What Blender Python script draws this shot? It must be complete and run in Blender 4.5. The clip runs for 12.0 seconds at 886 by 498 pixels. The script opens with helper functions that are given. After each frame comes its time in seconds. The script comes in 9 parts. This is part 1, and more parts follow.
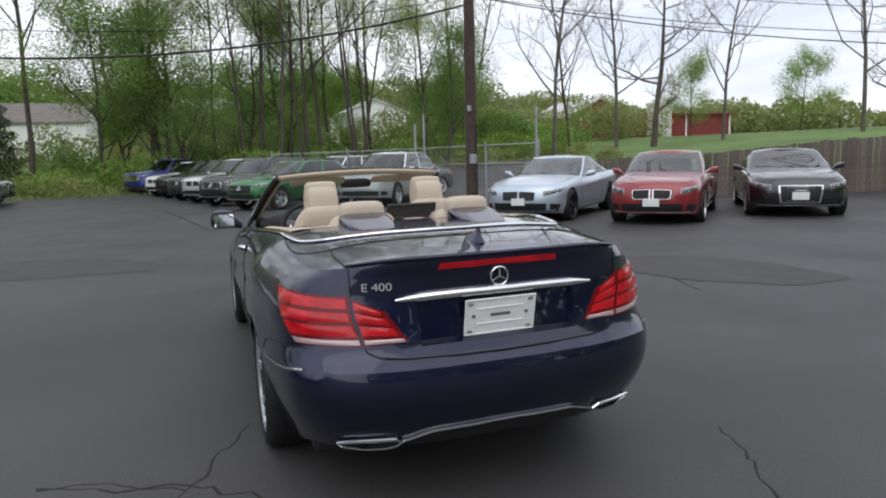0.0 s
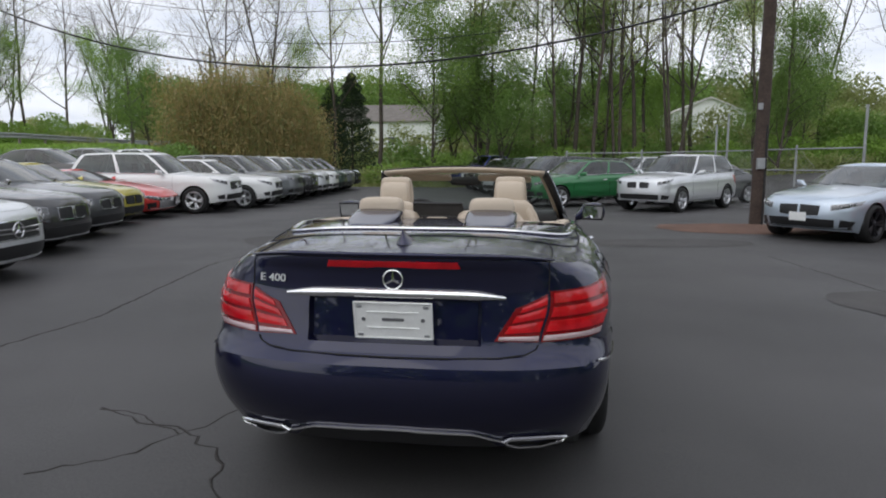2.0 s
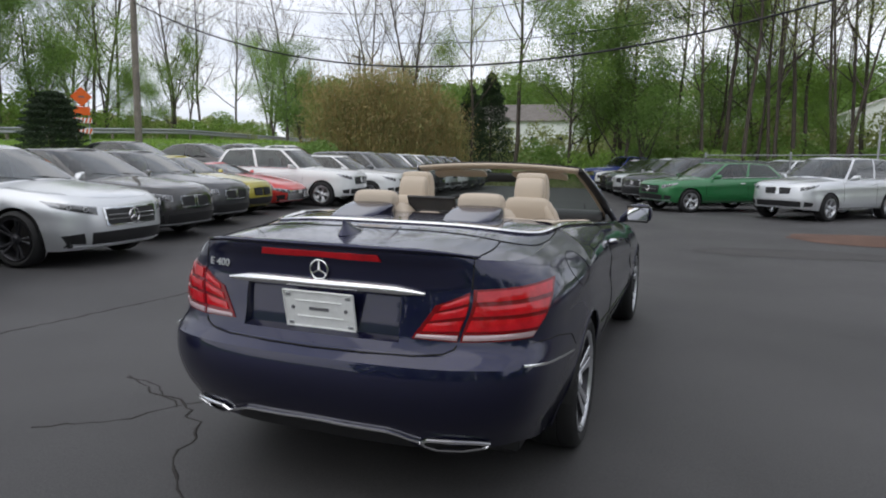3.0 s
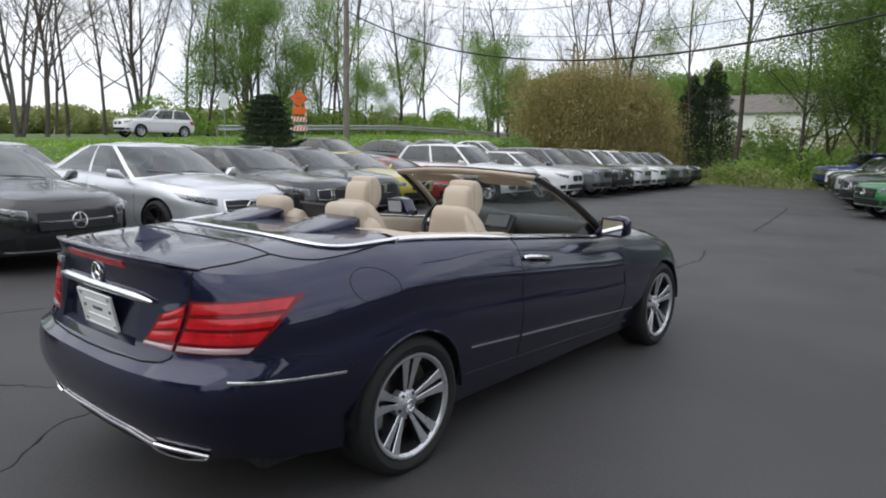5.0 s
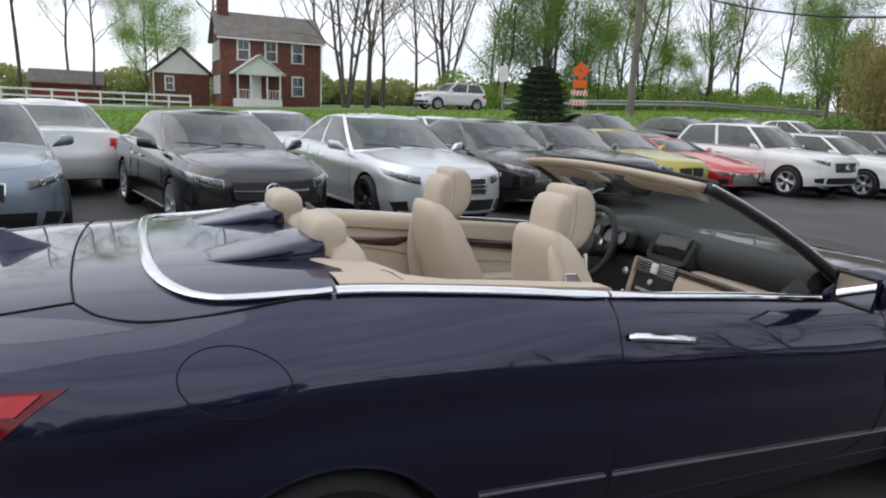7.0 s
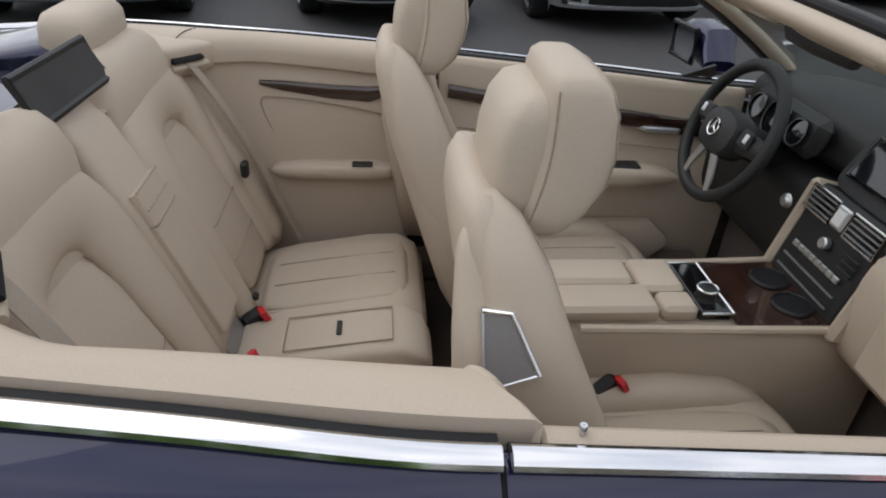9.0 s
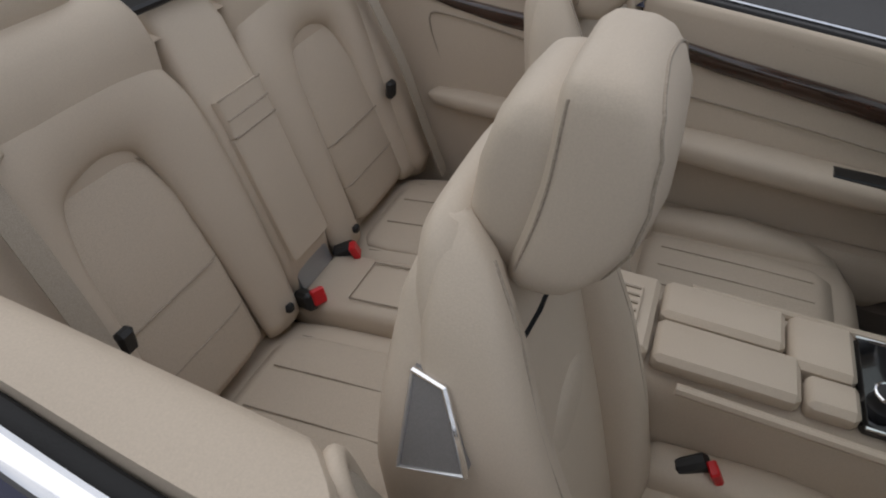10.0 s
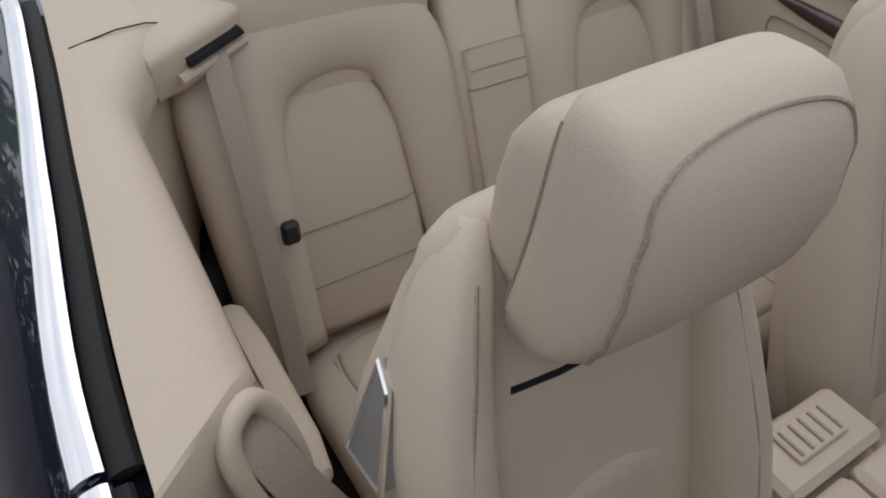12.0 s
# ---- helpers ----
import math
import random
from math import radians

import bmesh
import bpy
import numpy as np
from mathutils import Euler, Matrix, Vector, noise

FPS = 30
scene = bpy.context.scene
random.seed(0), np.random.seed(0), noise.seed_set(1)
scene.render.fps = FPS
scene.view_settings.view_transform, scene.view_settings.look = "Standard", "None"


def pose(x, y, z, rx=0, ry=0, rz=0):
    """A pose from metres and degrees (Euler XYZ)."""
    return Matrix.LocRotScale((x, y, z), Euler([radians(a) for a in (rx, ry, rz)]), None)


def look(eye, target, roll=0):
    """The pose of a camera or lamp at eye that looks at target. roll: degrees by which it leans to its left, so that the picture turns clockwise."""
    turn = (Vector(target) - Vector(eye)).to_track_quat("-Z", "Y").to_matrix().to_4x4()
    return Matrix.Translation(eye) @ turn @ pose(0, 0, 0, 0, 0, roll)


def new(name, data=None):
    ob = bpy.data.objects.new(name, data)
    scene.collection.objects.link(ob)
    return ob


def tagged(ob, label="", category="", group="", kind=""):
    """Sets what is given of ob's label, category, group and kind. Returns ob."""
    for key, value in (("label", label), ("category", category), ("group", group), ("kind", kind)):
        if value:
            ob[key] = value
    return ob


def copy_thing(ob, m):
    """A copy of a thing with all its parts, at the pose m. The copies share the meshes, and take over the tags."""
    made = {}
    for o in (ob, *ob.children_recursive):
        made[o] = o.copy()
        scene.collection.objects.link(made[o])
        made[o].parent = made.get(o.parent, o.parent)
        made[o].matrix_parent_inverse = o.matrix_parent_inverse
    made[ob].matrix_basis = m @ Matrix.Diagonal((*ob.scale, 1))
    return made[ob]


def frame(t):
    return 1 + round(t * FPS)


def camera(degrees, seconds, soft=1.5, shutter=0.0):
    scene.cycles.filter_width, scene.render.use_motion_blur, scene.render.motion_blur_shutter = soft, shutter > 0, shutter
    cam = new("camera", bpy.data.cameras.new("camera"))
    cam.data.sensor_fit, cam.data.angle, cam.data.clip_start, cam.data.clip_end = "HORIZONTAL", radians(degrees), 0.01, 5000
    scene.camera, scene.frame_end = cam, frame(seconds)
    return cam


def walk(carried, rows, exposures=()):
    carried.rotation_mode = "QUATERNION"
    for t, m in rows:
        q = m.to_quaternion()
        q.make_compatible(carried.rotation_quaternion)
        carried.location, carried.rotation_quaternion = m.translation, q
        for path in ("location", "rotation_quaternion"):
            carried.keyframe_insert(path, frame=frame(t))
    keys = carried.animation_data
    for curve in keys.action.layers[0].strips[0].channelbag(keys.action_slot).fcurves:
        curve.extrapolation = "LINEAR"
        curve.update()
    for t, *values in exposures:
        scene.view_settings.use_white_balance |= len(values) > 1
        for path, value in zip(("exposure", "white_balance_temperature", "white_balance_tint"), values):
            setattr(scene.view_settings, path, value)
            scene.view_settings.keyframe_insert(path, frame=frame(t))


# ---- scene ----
cam = camera(67.2, 12.0, soft=2.0)
PATH = [
    (0, (-1.088, -2.256, 1.429), (-0.418, -0.392, 1.147), -1.7),
    (0.5, (-0.679, -2.348, 1.404), (-0.157, -0.437, 1.124), -1.6),
    (1, (-0.289, -2.349, 1.394), (-0.007, -0.387, 1.126), -1.1),
    (1.5, (0.149, -2.318, 1.396), (0.095, -0.336, 1.131), -0.5),
    (2, (0.539, -2.307, 1.398), (0.258, -0.345, 1.13), 0.0),
    (2.5, (0.907, -2.162, 1.383), (0.414, -0.242, 1.12), 0.4),
    (3, (1.311, -2.044, 1.372), (0.615, -0.189, 1.1), 0.9),
    (3.5, (1.703, -1.883, 1.396), (0.832, -0.103, 1.124), 1.1),
    (5.5, (2.914, -0.623, 1.486), (1.519, 0.774, 1.166), 1.3),
    (6, (2.777, -0.188, 1.5), (1.24, 1.046, 1.163), 1.5),
    (6.5, (2.594, 0.287, 1.514), (0.89, 1.273, 1.16), 1.7),
    (8.5, (1.344, 1.597, 1.49), (-0.472, 2.006, 0.761), 2.5),
    (9, (1.211, 1.833, 1.507), (-0.492, 2.019, 0.475), 3.3),
    (9.5, (1.06, 1.946, 1.488), (-0.504, 1.796, 0.251), 4.3),
    (10, (0.914, 2.12, 1.494), (-0.537, 1.603, 0.219), 3.4),
    (10.5, (0.84, 2.224, 1.511), (-0.269, 1.229, 0.177), 2.7),
    (11, (0.77, 2.283, 1.487), (-0.127, 1.102, 0.145), 2.2),
    (11.5, (0.72, 2.299, 1.475), (-0.098, 1.068, 0.127), 1.4),
    (12, (0.681, 2.291, 1.469), (-0.106, 1.054, 0.109), 1.1),
]
walk(cam, [(t, look(eye, target, roll)) for t, eye, target, roll in PATH], [(0, 0.15), (1.5, 0.05), (2.0, -0.03), (2.5, -0.02), (3.0, 0.02), (3.5, 0.1), (5.5, 0.22), (6.0, 0.21), (6.5, 0.1), (8.5, 0.14), (9.0, 0.0), (9.5, -0.25), (10.0, -0.37), (10.5, -0.12), (11.0, -0.09), (12, -0.13)])

# ---- world, sun, exposure ----
SUN_UP, SUN_TURN = 52.0, 200.0
world = bpy.data.worlds.new("overcast_sky")
scene.world = world
world.use_nodes = True
wn, wl = world.node_tree.nodes, world.node_tree.links
wn.clear()
w_out, w_bg = wn.new("ShaderNodeOutputWorld"), wn.new("ShaderNodeBackground")
w_sky = wn.new("ShaderNodeTexSky")
w_sky.sky_type, w_sky.sun_disc = "NISHITA", False
w_sky.sun_elevation, w_sky.sun_rotation = radians(SUN_UP), radians(SUN_TURN)
w_co = wn.new("ShaderNodeTexCoord")
w_map = wn.new("ShaderNodeMapping")
w_map.inputs["Scale"].default_value = (1.0, 1.0, 4.5)
w_noise = wn.new("ShaderNodeTexNoise")
w_noise.inputs["Scale"].default_value, w_noise.inputs["Detail"].default_value = 2.2, 6.0
w_noise.inputs["Roughness"].default_value = 0.55
w_ramp = wn.new("ShaderNodeValToRGB")
w_ramp.color_ramp.elements[0].position, w_ramp.color_ramp.elements[0].color = 0.36, (5.6, 6.0, 6.9, 1)
w_ramp.color_ramp.elements[1].position, w_ramp.color_ramp.elements[1].color = 0.62, (8.6, 8.7, 9.1, 1)
w_mix = wn.new("ShaderNodeMix")
w_mix.data_type = "RGBA"
w_mix.inputs[0].default_value = 0.9
wl.new(w_co.outputs["Generated"], w_map.inputs["Vector"])
wl.new(w_map.outputs["Vector"], w_noise.inputs["Vector"])
wl.new(w_noise.outputs["Fac"], w_ramp.inputs["Fac"])
wl.new(w_sky.outputs["Color"], w_mix.inputs[6])
wl.new(w_ramp.outputs["Color"], w_mix.inputs[7])
wl.new(w_mix.outputs[2], w_bg.inputs["Color"])
w_bg.inputs["Strength"].default_value = 0.138
wl.new(w_bg.outputs["Background"], w_out.inputs["Surface"])
sun_data = bpy.data.lights.new("sun", "SUN")
sun_data.energy, sun_data.angle, sun_data.color = 0.7, radians(70), (1.0, 0.96, 0.9)
sun = new("sun", sun_data)
sun.matrix_world = pose(0, 0, 40, 90 - SUN_UP, 0, 180 - SUN_TURN)

# ---- materials ----
def mat(name, color, rough=0.5, metal=0.0, spec=0.5, coat=0.0, var=0.0, vscale=8.0, fine=0.0, fscale=120.0, bump=0.0, bscale=60.0,
        sheen=0.0, rand=0.0, rvar=0.0):
    """A procedural surface: base colour with a coarse and a fine variation, bump, and roughness that varies with it."""
    m = bpy.data.materials.new(name)
    m.use_nodes = True
    nt = m.node_tree
    b = nt.nodes["Principled BSDF"]
    b.inputs["Base Color"].default_value = (*color, 1)
    b.inputs["Roughness"].default_value, b.inputs["Metallic"].default_value = rough, metal
    b.inputs["Specular IOR Level"].default_value, b.inputs["Coat Weight"].default_value = spec, coat
    b.inputs["Coat Roughness"].default_value, b.inputs["Coat IOR"].default_value = 0.025, 1.6
    b.inputs["Sheen Weight"].default_value = sheen
    co = nt.nodes.new("ShaderNodeTexCoord")
    last = None

    def noise_tex(scale, detail):
        n = nt.nodes.new("ShaderNodeTexNoise")
        n.inputs["Scale"].default_value, n.inputs["Detail"].default_value = scale, detail
        nt.links.new(co.outputs["Object"], n.inputs["Vector"])
        return n.outputs["Fac"]

    def shade(source, amount, before):
        r = nt.nodes.new("ShaderNodeMapRange")
        r.inputs["From Min"].default_value, r.inputs["From Max"].default_value = 0.25, 0.75
        r.inputs["To Min"].default_value, r.inputs["To Max"].default_value = 1 - amount, 1 + amount
        nt.links.new(source, r.inputs["Value"])
        x = nt.nodes.new("ShaderNodeVectorMath")
        x.operation = "SCALE"
        if before is None:
            x.inputs[0].default_value = color
        else:
            nt.links.new(before, x.inputs[0])
        nt.links.new(r.outputs["Result"], x.inputs["Scale"])
        return x.outputs["Vector"]

    if var:
        last = shade(noise_tex(vscale, 4), var, last)
    if fine:
        last = shade(noise_tex(fscale, 2), fine, last)
    if rand:
        oi = nt.nodes.new("ShaderNodeObjectInfo")
        ge = nt.nodes.new("ShaderNodeNewGeometry")
        ad = nt.nodes.new("ShaderNodeMath")
        ad.operation = "ADD"
        nt.links.new(oi.outputs["Random"], ad.inputs[0])
        nt.links.new(ge.outputs["Random Per Island"], ad.inputs[1])
        hf = nt.nodes.new("ShaderNodeMath")
        hf.operation = "MULTIPLY"
        hf.inputs[1].default_value = 0.5
        nt.links.new(ad.outputs[0], hf.inputs[0])
        last = shade(hf.outputs[0], rand, last)
    if last is not None:
        nt.links.new(last, b.inputs["Base Color"])
    if rvar:
        r = nt.nodes.new("ShaderNodeMapRange")
        r.inputs["To Min"].default_value, r.inputs["To Max"].default_value = max(0.0, rough - rvar), min(1.0, rough + rvar)
        nt.links.new(noise_tex(vscale * 1.7, 3), r.inputs["Value"])
        nt.links.new(r.outputs["Result"], b.inputs["Roughness"])
    if bump:
        bp = nt.nodes.new("ShaderNodeBump")
        bp.inputs["Strength"].default_value, bp.inputs["Distance"].default_value = bump, 0.01
        nt.links.new(noise_tex(bscale, 4), bp.inputs["Height"])
        nt.links.new(bp.outputs["Normal"], b.inputs["Normal"])
    return m


def paint(name, color, metal=0.35, rough=0.35):
    return mat(name, color, rough=rough, metal=metal, coat=1.0, fine=0.05, fscale=900, var=0.03, vscale=3, rvar=0.05)


def leaf_mat(name, color, rand=0.35):
    m = mat(name, color, rough=0.55, rand=rand, var=0.25, vscale=0.6)
    nt = m.node_tree
    b, out = nt.nodes["Principled BSDF"], nt.nodes["Material Output"]
    tr = nt.nodes.new("ShaderNodeBsdfTranslucent")
    mx = nt.nodes.new("ShaderNodeMixShader")
    mx.inputs[0].default_value = 0.35
    tr.inputs["Color"].default_value = (color[0] * 1.3, color[1] * 1.3, color[2], 1)
    nt.links.new(b.outputs[0], mx.inputs[1])
    nt.links.new(tr.outputs[0], mx.inputs[2])
    nt.links.new(mx.outputs[0], out.inputs["Surface"])
    return m


def glass_mat(name, tint, gloss=0.07):
    """Thin tinted pane: clear through, glossy at grazing angles."""
    m = bpy.data.materials.new(name)
    m.use_nodes = True
    nt = m.node_tree
    nt.nodes.remove(nt.nodes["Principled BSDF"])
    tr, gl, mx, fr, pw, ad = (nt.nodes.new(k) for k in ("ShaderNodeBsdfTransparent", "ShaderNodeBsdfGlossy", "ShaderNodeMixShader", "ShaderNodeLayerWeight", "ShaderNodeMath", "ShaderNodeMath"))
    tr.inputs["Color"].default_value = (*tint, 1)
    gl.inputs["Roughness"].default_value = 0.02
    pw.operation, ad.operation = "POWER", "MULTIPLY_ADD"
    pw.inputs[1].default_value, ad.inputs[1].default_value, ad.inputs[2].default_value = 3.0, 0.85, gloss
    nt.links.new(fr.outputs["Facing"], pw.inputs[0])
    nt.links.new(pw.outputs[0], ad.inputs[0])
    nt.links.new(ad.outputs[0], mx.inputs[0])
    nt.links.new(tr.outputs[0], mx.inputs[1])
    nt.links.new(gl.outputs[0], mx.inputs[2])
    nt.links.new(mx.outputs[0], nt.nodes["Material Output"].inputs["Surface"])
    return m


M_ASPHALT = mat("asphalt", (0.052, 0.05, 0.0505), rough=0.64, var=0.34, vscale=0.42, fine=0.36, fscale=90, bump=0.35, bscale=160, rvar=0.1)
M_CRACK = mat("asphalt_crack", (0.03, 0.026, 0.024), rough=0.95, fine=0.3, fscale=40)
M_PATCH = mat("asphalt_patch", (0.05, 0.047, 0.046), rough=0.75, var=0.25, vscale=2.5, fine=0.3, fscale=110, bump=0.3, bscale=170)
M_ROAD = mat("road_asphalt", (0.11, 0.11, 0.115), rough=0.85, var=0.15, vscale=0.4, fine=0.2, fscale=60)
M_GRASS = mat("grass_ground", (0.1, 0.17, 0.035), rough=0.9, var=0.35, vscale=0.25, fine=0.4, fscale=9, bump=0.6, bscale=14)
M_EARTH = mat("red_earth", (0.12, 0.065, 0.045), rough=0.95, var=0.3, vscale=2, fine=0.3, fscale=30, bump=0.5, bscale=30)
M_NAVY = mat("navy_paint", (0.0085, 0.0095, 0.042), rough=0.4, metal=0.8, spec=0.2, coat=1.0, fine=0.15, fscale=1500, rvar=0.04, vscale=2)
M_CHROME = mat("chrome", (0.86, 0.86, 0.87), rough=0.1, metal=1.0, var=0.05, vscale=12, rvar=0.05)
M_SATIN = mat("satin_aluminium", (0.72, 0.73, 0.75), rough=0.3, metal=0.9, var=0.05, vscale=9)
M_BLACK = mat("black_plastic", (0.012, 0.012, 0.013), rough=0.45, var=0.15, vscale=14, bump=0.05, bscale=300)
M_GLOSSB = mat("gloss_black", (0.006, 0.006, 0.007), rough=0.1, coat=0.5, var=0.1, vscale=6)
M_RUBBER = mat("rubber", (0.009, 0.009, 0.0095), rough=0.75, var=0.25, vscale=12, bump=0.1, bscale=200)
# Near-black for joints; also painted as the shade inside slots and hollows.
M_SEAM = mat("panel_gap", (0.004, 0.004, 0.005), rough=0.9)
M_RIM = mat("rim_silver", (0.6, 0.61, 0.63), rough=0.3, metal=0.8, var=0.08, vscale=18, rvar=0.08)
M_RIMDARK = mat("rim_grey", (0.035, 0.035, 0.04), rough=0.4, metal=0.6, var=0.15, vscale=16)
M_DISC = mat("brake_disc", (0.16, 0.155, 0.15), rough=0.45, metal=0.9, var=0.2, vscale=20)
M_REDLENS = mat("red_lens", (0.5, 0.005, 0.012), rough=0.2, spec=0.3, coat=0.6, fine=0.14, fscale=240, var=0.3, vscale=14)
M_REDDARK = mat("dark_red_lens", (0.17, 0.002, 0.006), rough=0.2, spec=0.3, coat=0.35, fine=0.08, fscale=260)
M_CLEAR = mat("clear_lens", (0.5, 0.36, 0.38), rough=0.18, metal=0.25, coat=1.0, fine=0.2, fscale=160)
M_HEADLAMP = mat("headlamp_lens", (0.33, 0.34, 0.36), rough=0.12, metal=0.4, coat=1.0, var=0.45, vscale=10, fine=0.2, fscale=50)
M_LAMPDARK = mat("lamp_inside", (0.09, 0.092, 0.096), rough=0.2, metal=0.6, coat=1.0, var=0.5, vscale=14)
M_AMBER = mat("amber_lens", (0.6, 0.2, 0.02), rough=0.2, coat=1.0, fine=0.1, fscale=100)
M_GLASS = glass_mat("car_glass", (0.24, 0.29, 0.28), 0.08)
M_WSHIELD = glass_mat("windscreen_glass", (0.8, 0.86, 0.82))
M_CABIN = mat("dark_cabin", (0.05, 0.048, 0.047), rough=0.8, var=0.3, vscale=6)
M_LEATHER = mat("cream_leather", (0.53, 0.447, 0.355), rough=0.52, spec=0.35, var=0.035, vscale=5, fine=0.04, fscale=420, bump=0.09, bscale=520, rvar=0.06)
M_LEATHER2 = mat("perforated_leather", (0.505, 0.425, 0.336), rough=0.6, spec=0.3, var=0.03, vscale=6, fine=0.14, fscale=700, bump=0.1, bscale=700)
M_TRIM = mat("cream_trim", (0.525, 0.44, 0.347), rough=0.6, spec=0.3, var=0.03, vscale=4, fine=0.05, fscale=380, bump=0.08, bscale=420)
M_STITCH = mat("leather_seam", (0.34, 0.285, 0.225), rough=0.8, fine=0.25, fscale=350)
M_CARPET = mat("cream_carpet", (0.13, 0.1, 0.08), rough=1.0, sheen=0.3, var=0.12, vscale=9, fine=0.25, fscale=500, bump=0.5, bscale=450)
M_WALNUT = mat("walnut_veneer", (0.034, 0.014, 0.009), rough=0.22, coat=0.8, var=0.45, vscale=14, fine=0.3, fscale=60)
M_DASH = mat("dark_dashboard", (0.016, 0.016, 0.017), rough=0.55, var=0.12, vscale=7, bump=0.12, bscale=380)
M_SCREEN = mat("screen_glass", (0.006, 0.007, 0.009), rough=0.08, coat=0.6, var=0.2, vscale=8)
M_REDBTN = mat("red_button", (0.55, 0.012, 0.018), rough=0.35, var=0.08, vscale=40)
M_BELT = mat("cream_webbing", (0.36, 0.31, 0.25), rough=0.85, fine=0.15, fscale=600, bump=0.2, bscale=600)
M_MESH = mat("speaker_mesh", (0.24, 0.23, 0.225), rough=0.6, metal=0.3, fine=0.25, fscale=1200)
M_WHITE = mat("white_paint", (0.78, 0.78, 0.77), rough=0.55, var=0.06, vscale=2.5, fine=0.04, fscale=40)
M_PLATE = mat("white_plate", (0.76, 0.77, 0.76), rough=0.4, var=0.05, vscale=30, fine=0.05, fscale=150)
M_GREYTXT = mat("grey_print", (0.12, 0.12, 0.13), rough=0.6, fine=0.1, fscale=90)
M_BARK = mat("bark", (0.085, 0.07, 0.058), rough=0.95, var=0.3, vscale=1.2, fine=0.35, fscale=12, bump=0.9, bscale=14)
M_BARKPALE = mat("pale_bark", (0.115, 0.1, 0.088), rough=0.95, var=0.3, vscale=1.2, fine=0.35, fscale=12, bump=0.8, bscale=14)
M_LEAF = leaf_mat("spring_leaf", (0.2, 0.32, 0.06))
M_LEAFY = leaf_mat("pale_leaf", (0.33, 0.38, 0.13))
M_LEAFD = leaf_mat("deep_leaf", (0.16, 0.26, 0.065))
M_BAMBOO = leaf_mat("dry_bamboo_leaf", (0.33, 0.25, 0.115), 0.4)
M_OLIVE = leaf_mat("olive_leaf", (0.27, 0.3, 0.12), 0.25)
M_NEEDLE = leaf_mat("needle", (0.028, 0.052, 0.022), 0.35)
M_STALK = mat("bamboo_stalk", (0.24, 0.19, 0.07), rough=0.6, rand=0.25, var=0.2, vscale=4)
M_POLE = mat("creosote_pole", (0.06, 0.042, 0.034), rough=0.9, var=0.3, vscale=3, fine=0.35, fscale=25, bump=0.6, bscale=25)
M_POLEPALE = mat("weathered_pole", (0.2, 0.175, 0.15), rough=0.9, var=0.25, vscale=3, fine=0.3, fscale=25, bump=0.5, bscale=25)
M_FENCE = mat("weathered_board", (0.15, 0.125, 0.105), rough=0.92, rand=0.22, var=0.25, vscale=2.2, fine=0.3, fscale=25, bump=0.4, bscale=30)
M_STEEL = mat("galvanised_steel", (0.38, 0.39, 0.4), rough=0.5, metal=0.75, var=0.15, vscale=5)
M_BRICK = mat("red_brick", (0.15, 0.06, 0.046), rough=0.9, rand=0.2, var=0.25, vscale=2.0, fine=0.3, fscale=9, bump=0.4, bscale=30)
M_SHINGLE = mat("grey_shingle", (0.16, 0.145, 0.13), rough=0.95, rand=0.25, var=0.2, vscale=1.2, fine=0.3, fscale=8)
M_BARN = mat("barn_red", (0.19, 0.035, 0.028), rough=0.85, rand=0.15, var=0.2, vscale=0.8, fine=0.15, fscale=8)
M_TINROOF = mat("pale_tin_roof", (0.55, 0.53, 0.51), rough=0.5, metal=0.2, var=0.15, vscale=0.6)
M_ORANGE = mat("orange_sign", (0.8, 0.13, 0.01), rough=0.5, var=0.06, vscale=4)
M_CABLE = mat("cable_black", (0.02, 0.02, 0.021), rough=0.7, var=0.1, vscale=3)
M_WINDOW = mat("house_window_glass", (0.03, 0.034, 0.04), rough=0.06, coat=0.5, var=0.4, vscale=1.5)
M_MIRROR = mat("mirror_glass", (0.9, 0.91, 0.92), rough=0.02, metal=1.0)

# ---- building helpers ----
def pch(*pts):
    """Smooth monotone curve through the points (key, value)."""
    xs, ys = np.array([p[0] for p in pts], float), np.array([p[1] for p in pts], float)
    h = np.diff(xs)
    d = np.diff(ys) / h
    m = np.zeros(len(xs))
    m[0], m[-1] = d[0], d[-1]
    for i in range(1, len(xs) - 1):
        if d[i - 1] * d[i] > 0:
            a, b = 2 * h[i] + h[i - 1], h[i] + 2 * h[i - 1]
            m[i] = (a + b) / (a / d[i - 1] + b / d[i])

    def f(x):
        x = min(max(x, xs[0]), xs[-1])
        i = min(int(np.searchsorted(xs, x, "right")) - 1, len(h) - 1)
        u = (x - xs[i]) / h[i]
        return float((2 * u**3 - 3 * u**2 + 1) * ys[i] + (u**3 - 2 * u**2 + u) * h[i] * m[i]
                     + (-2 * u**3 + 3 * u**2) * ys[i + 1] + (u**3 - u**2) * h[i] * m[i + 1])

    return f


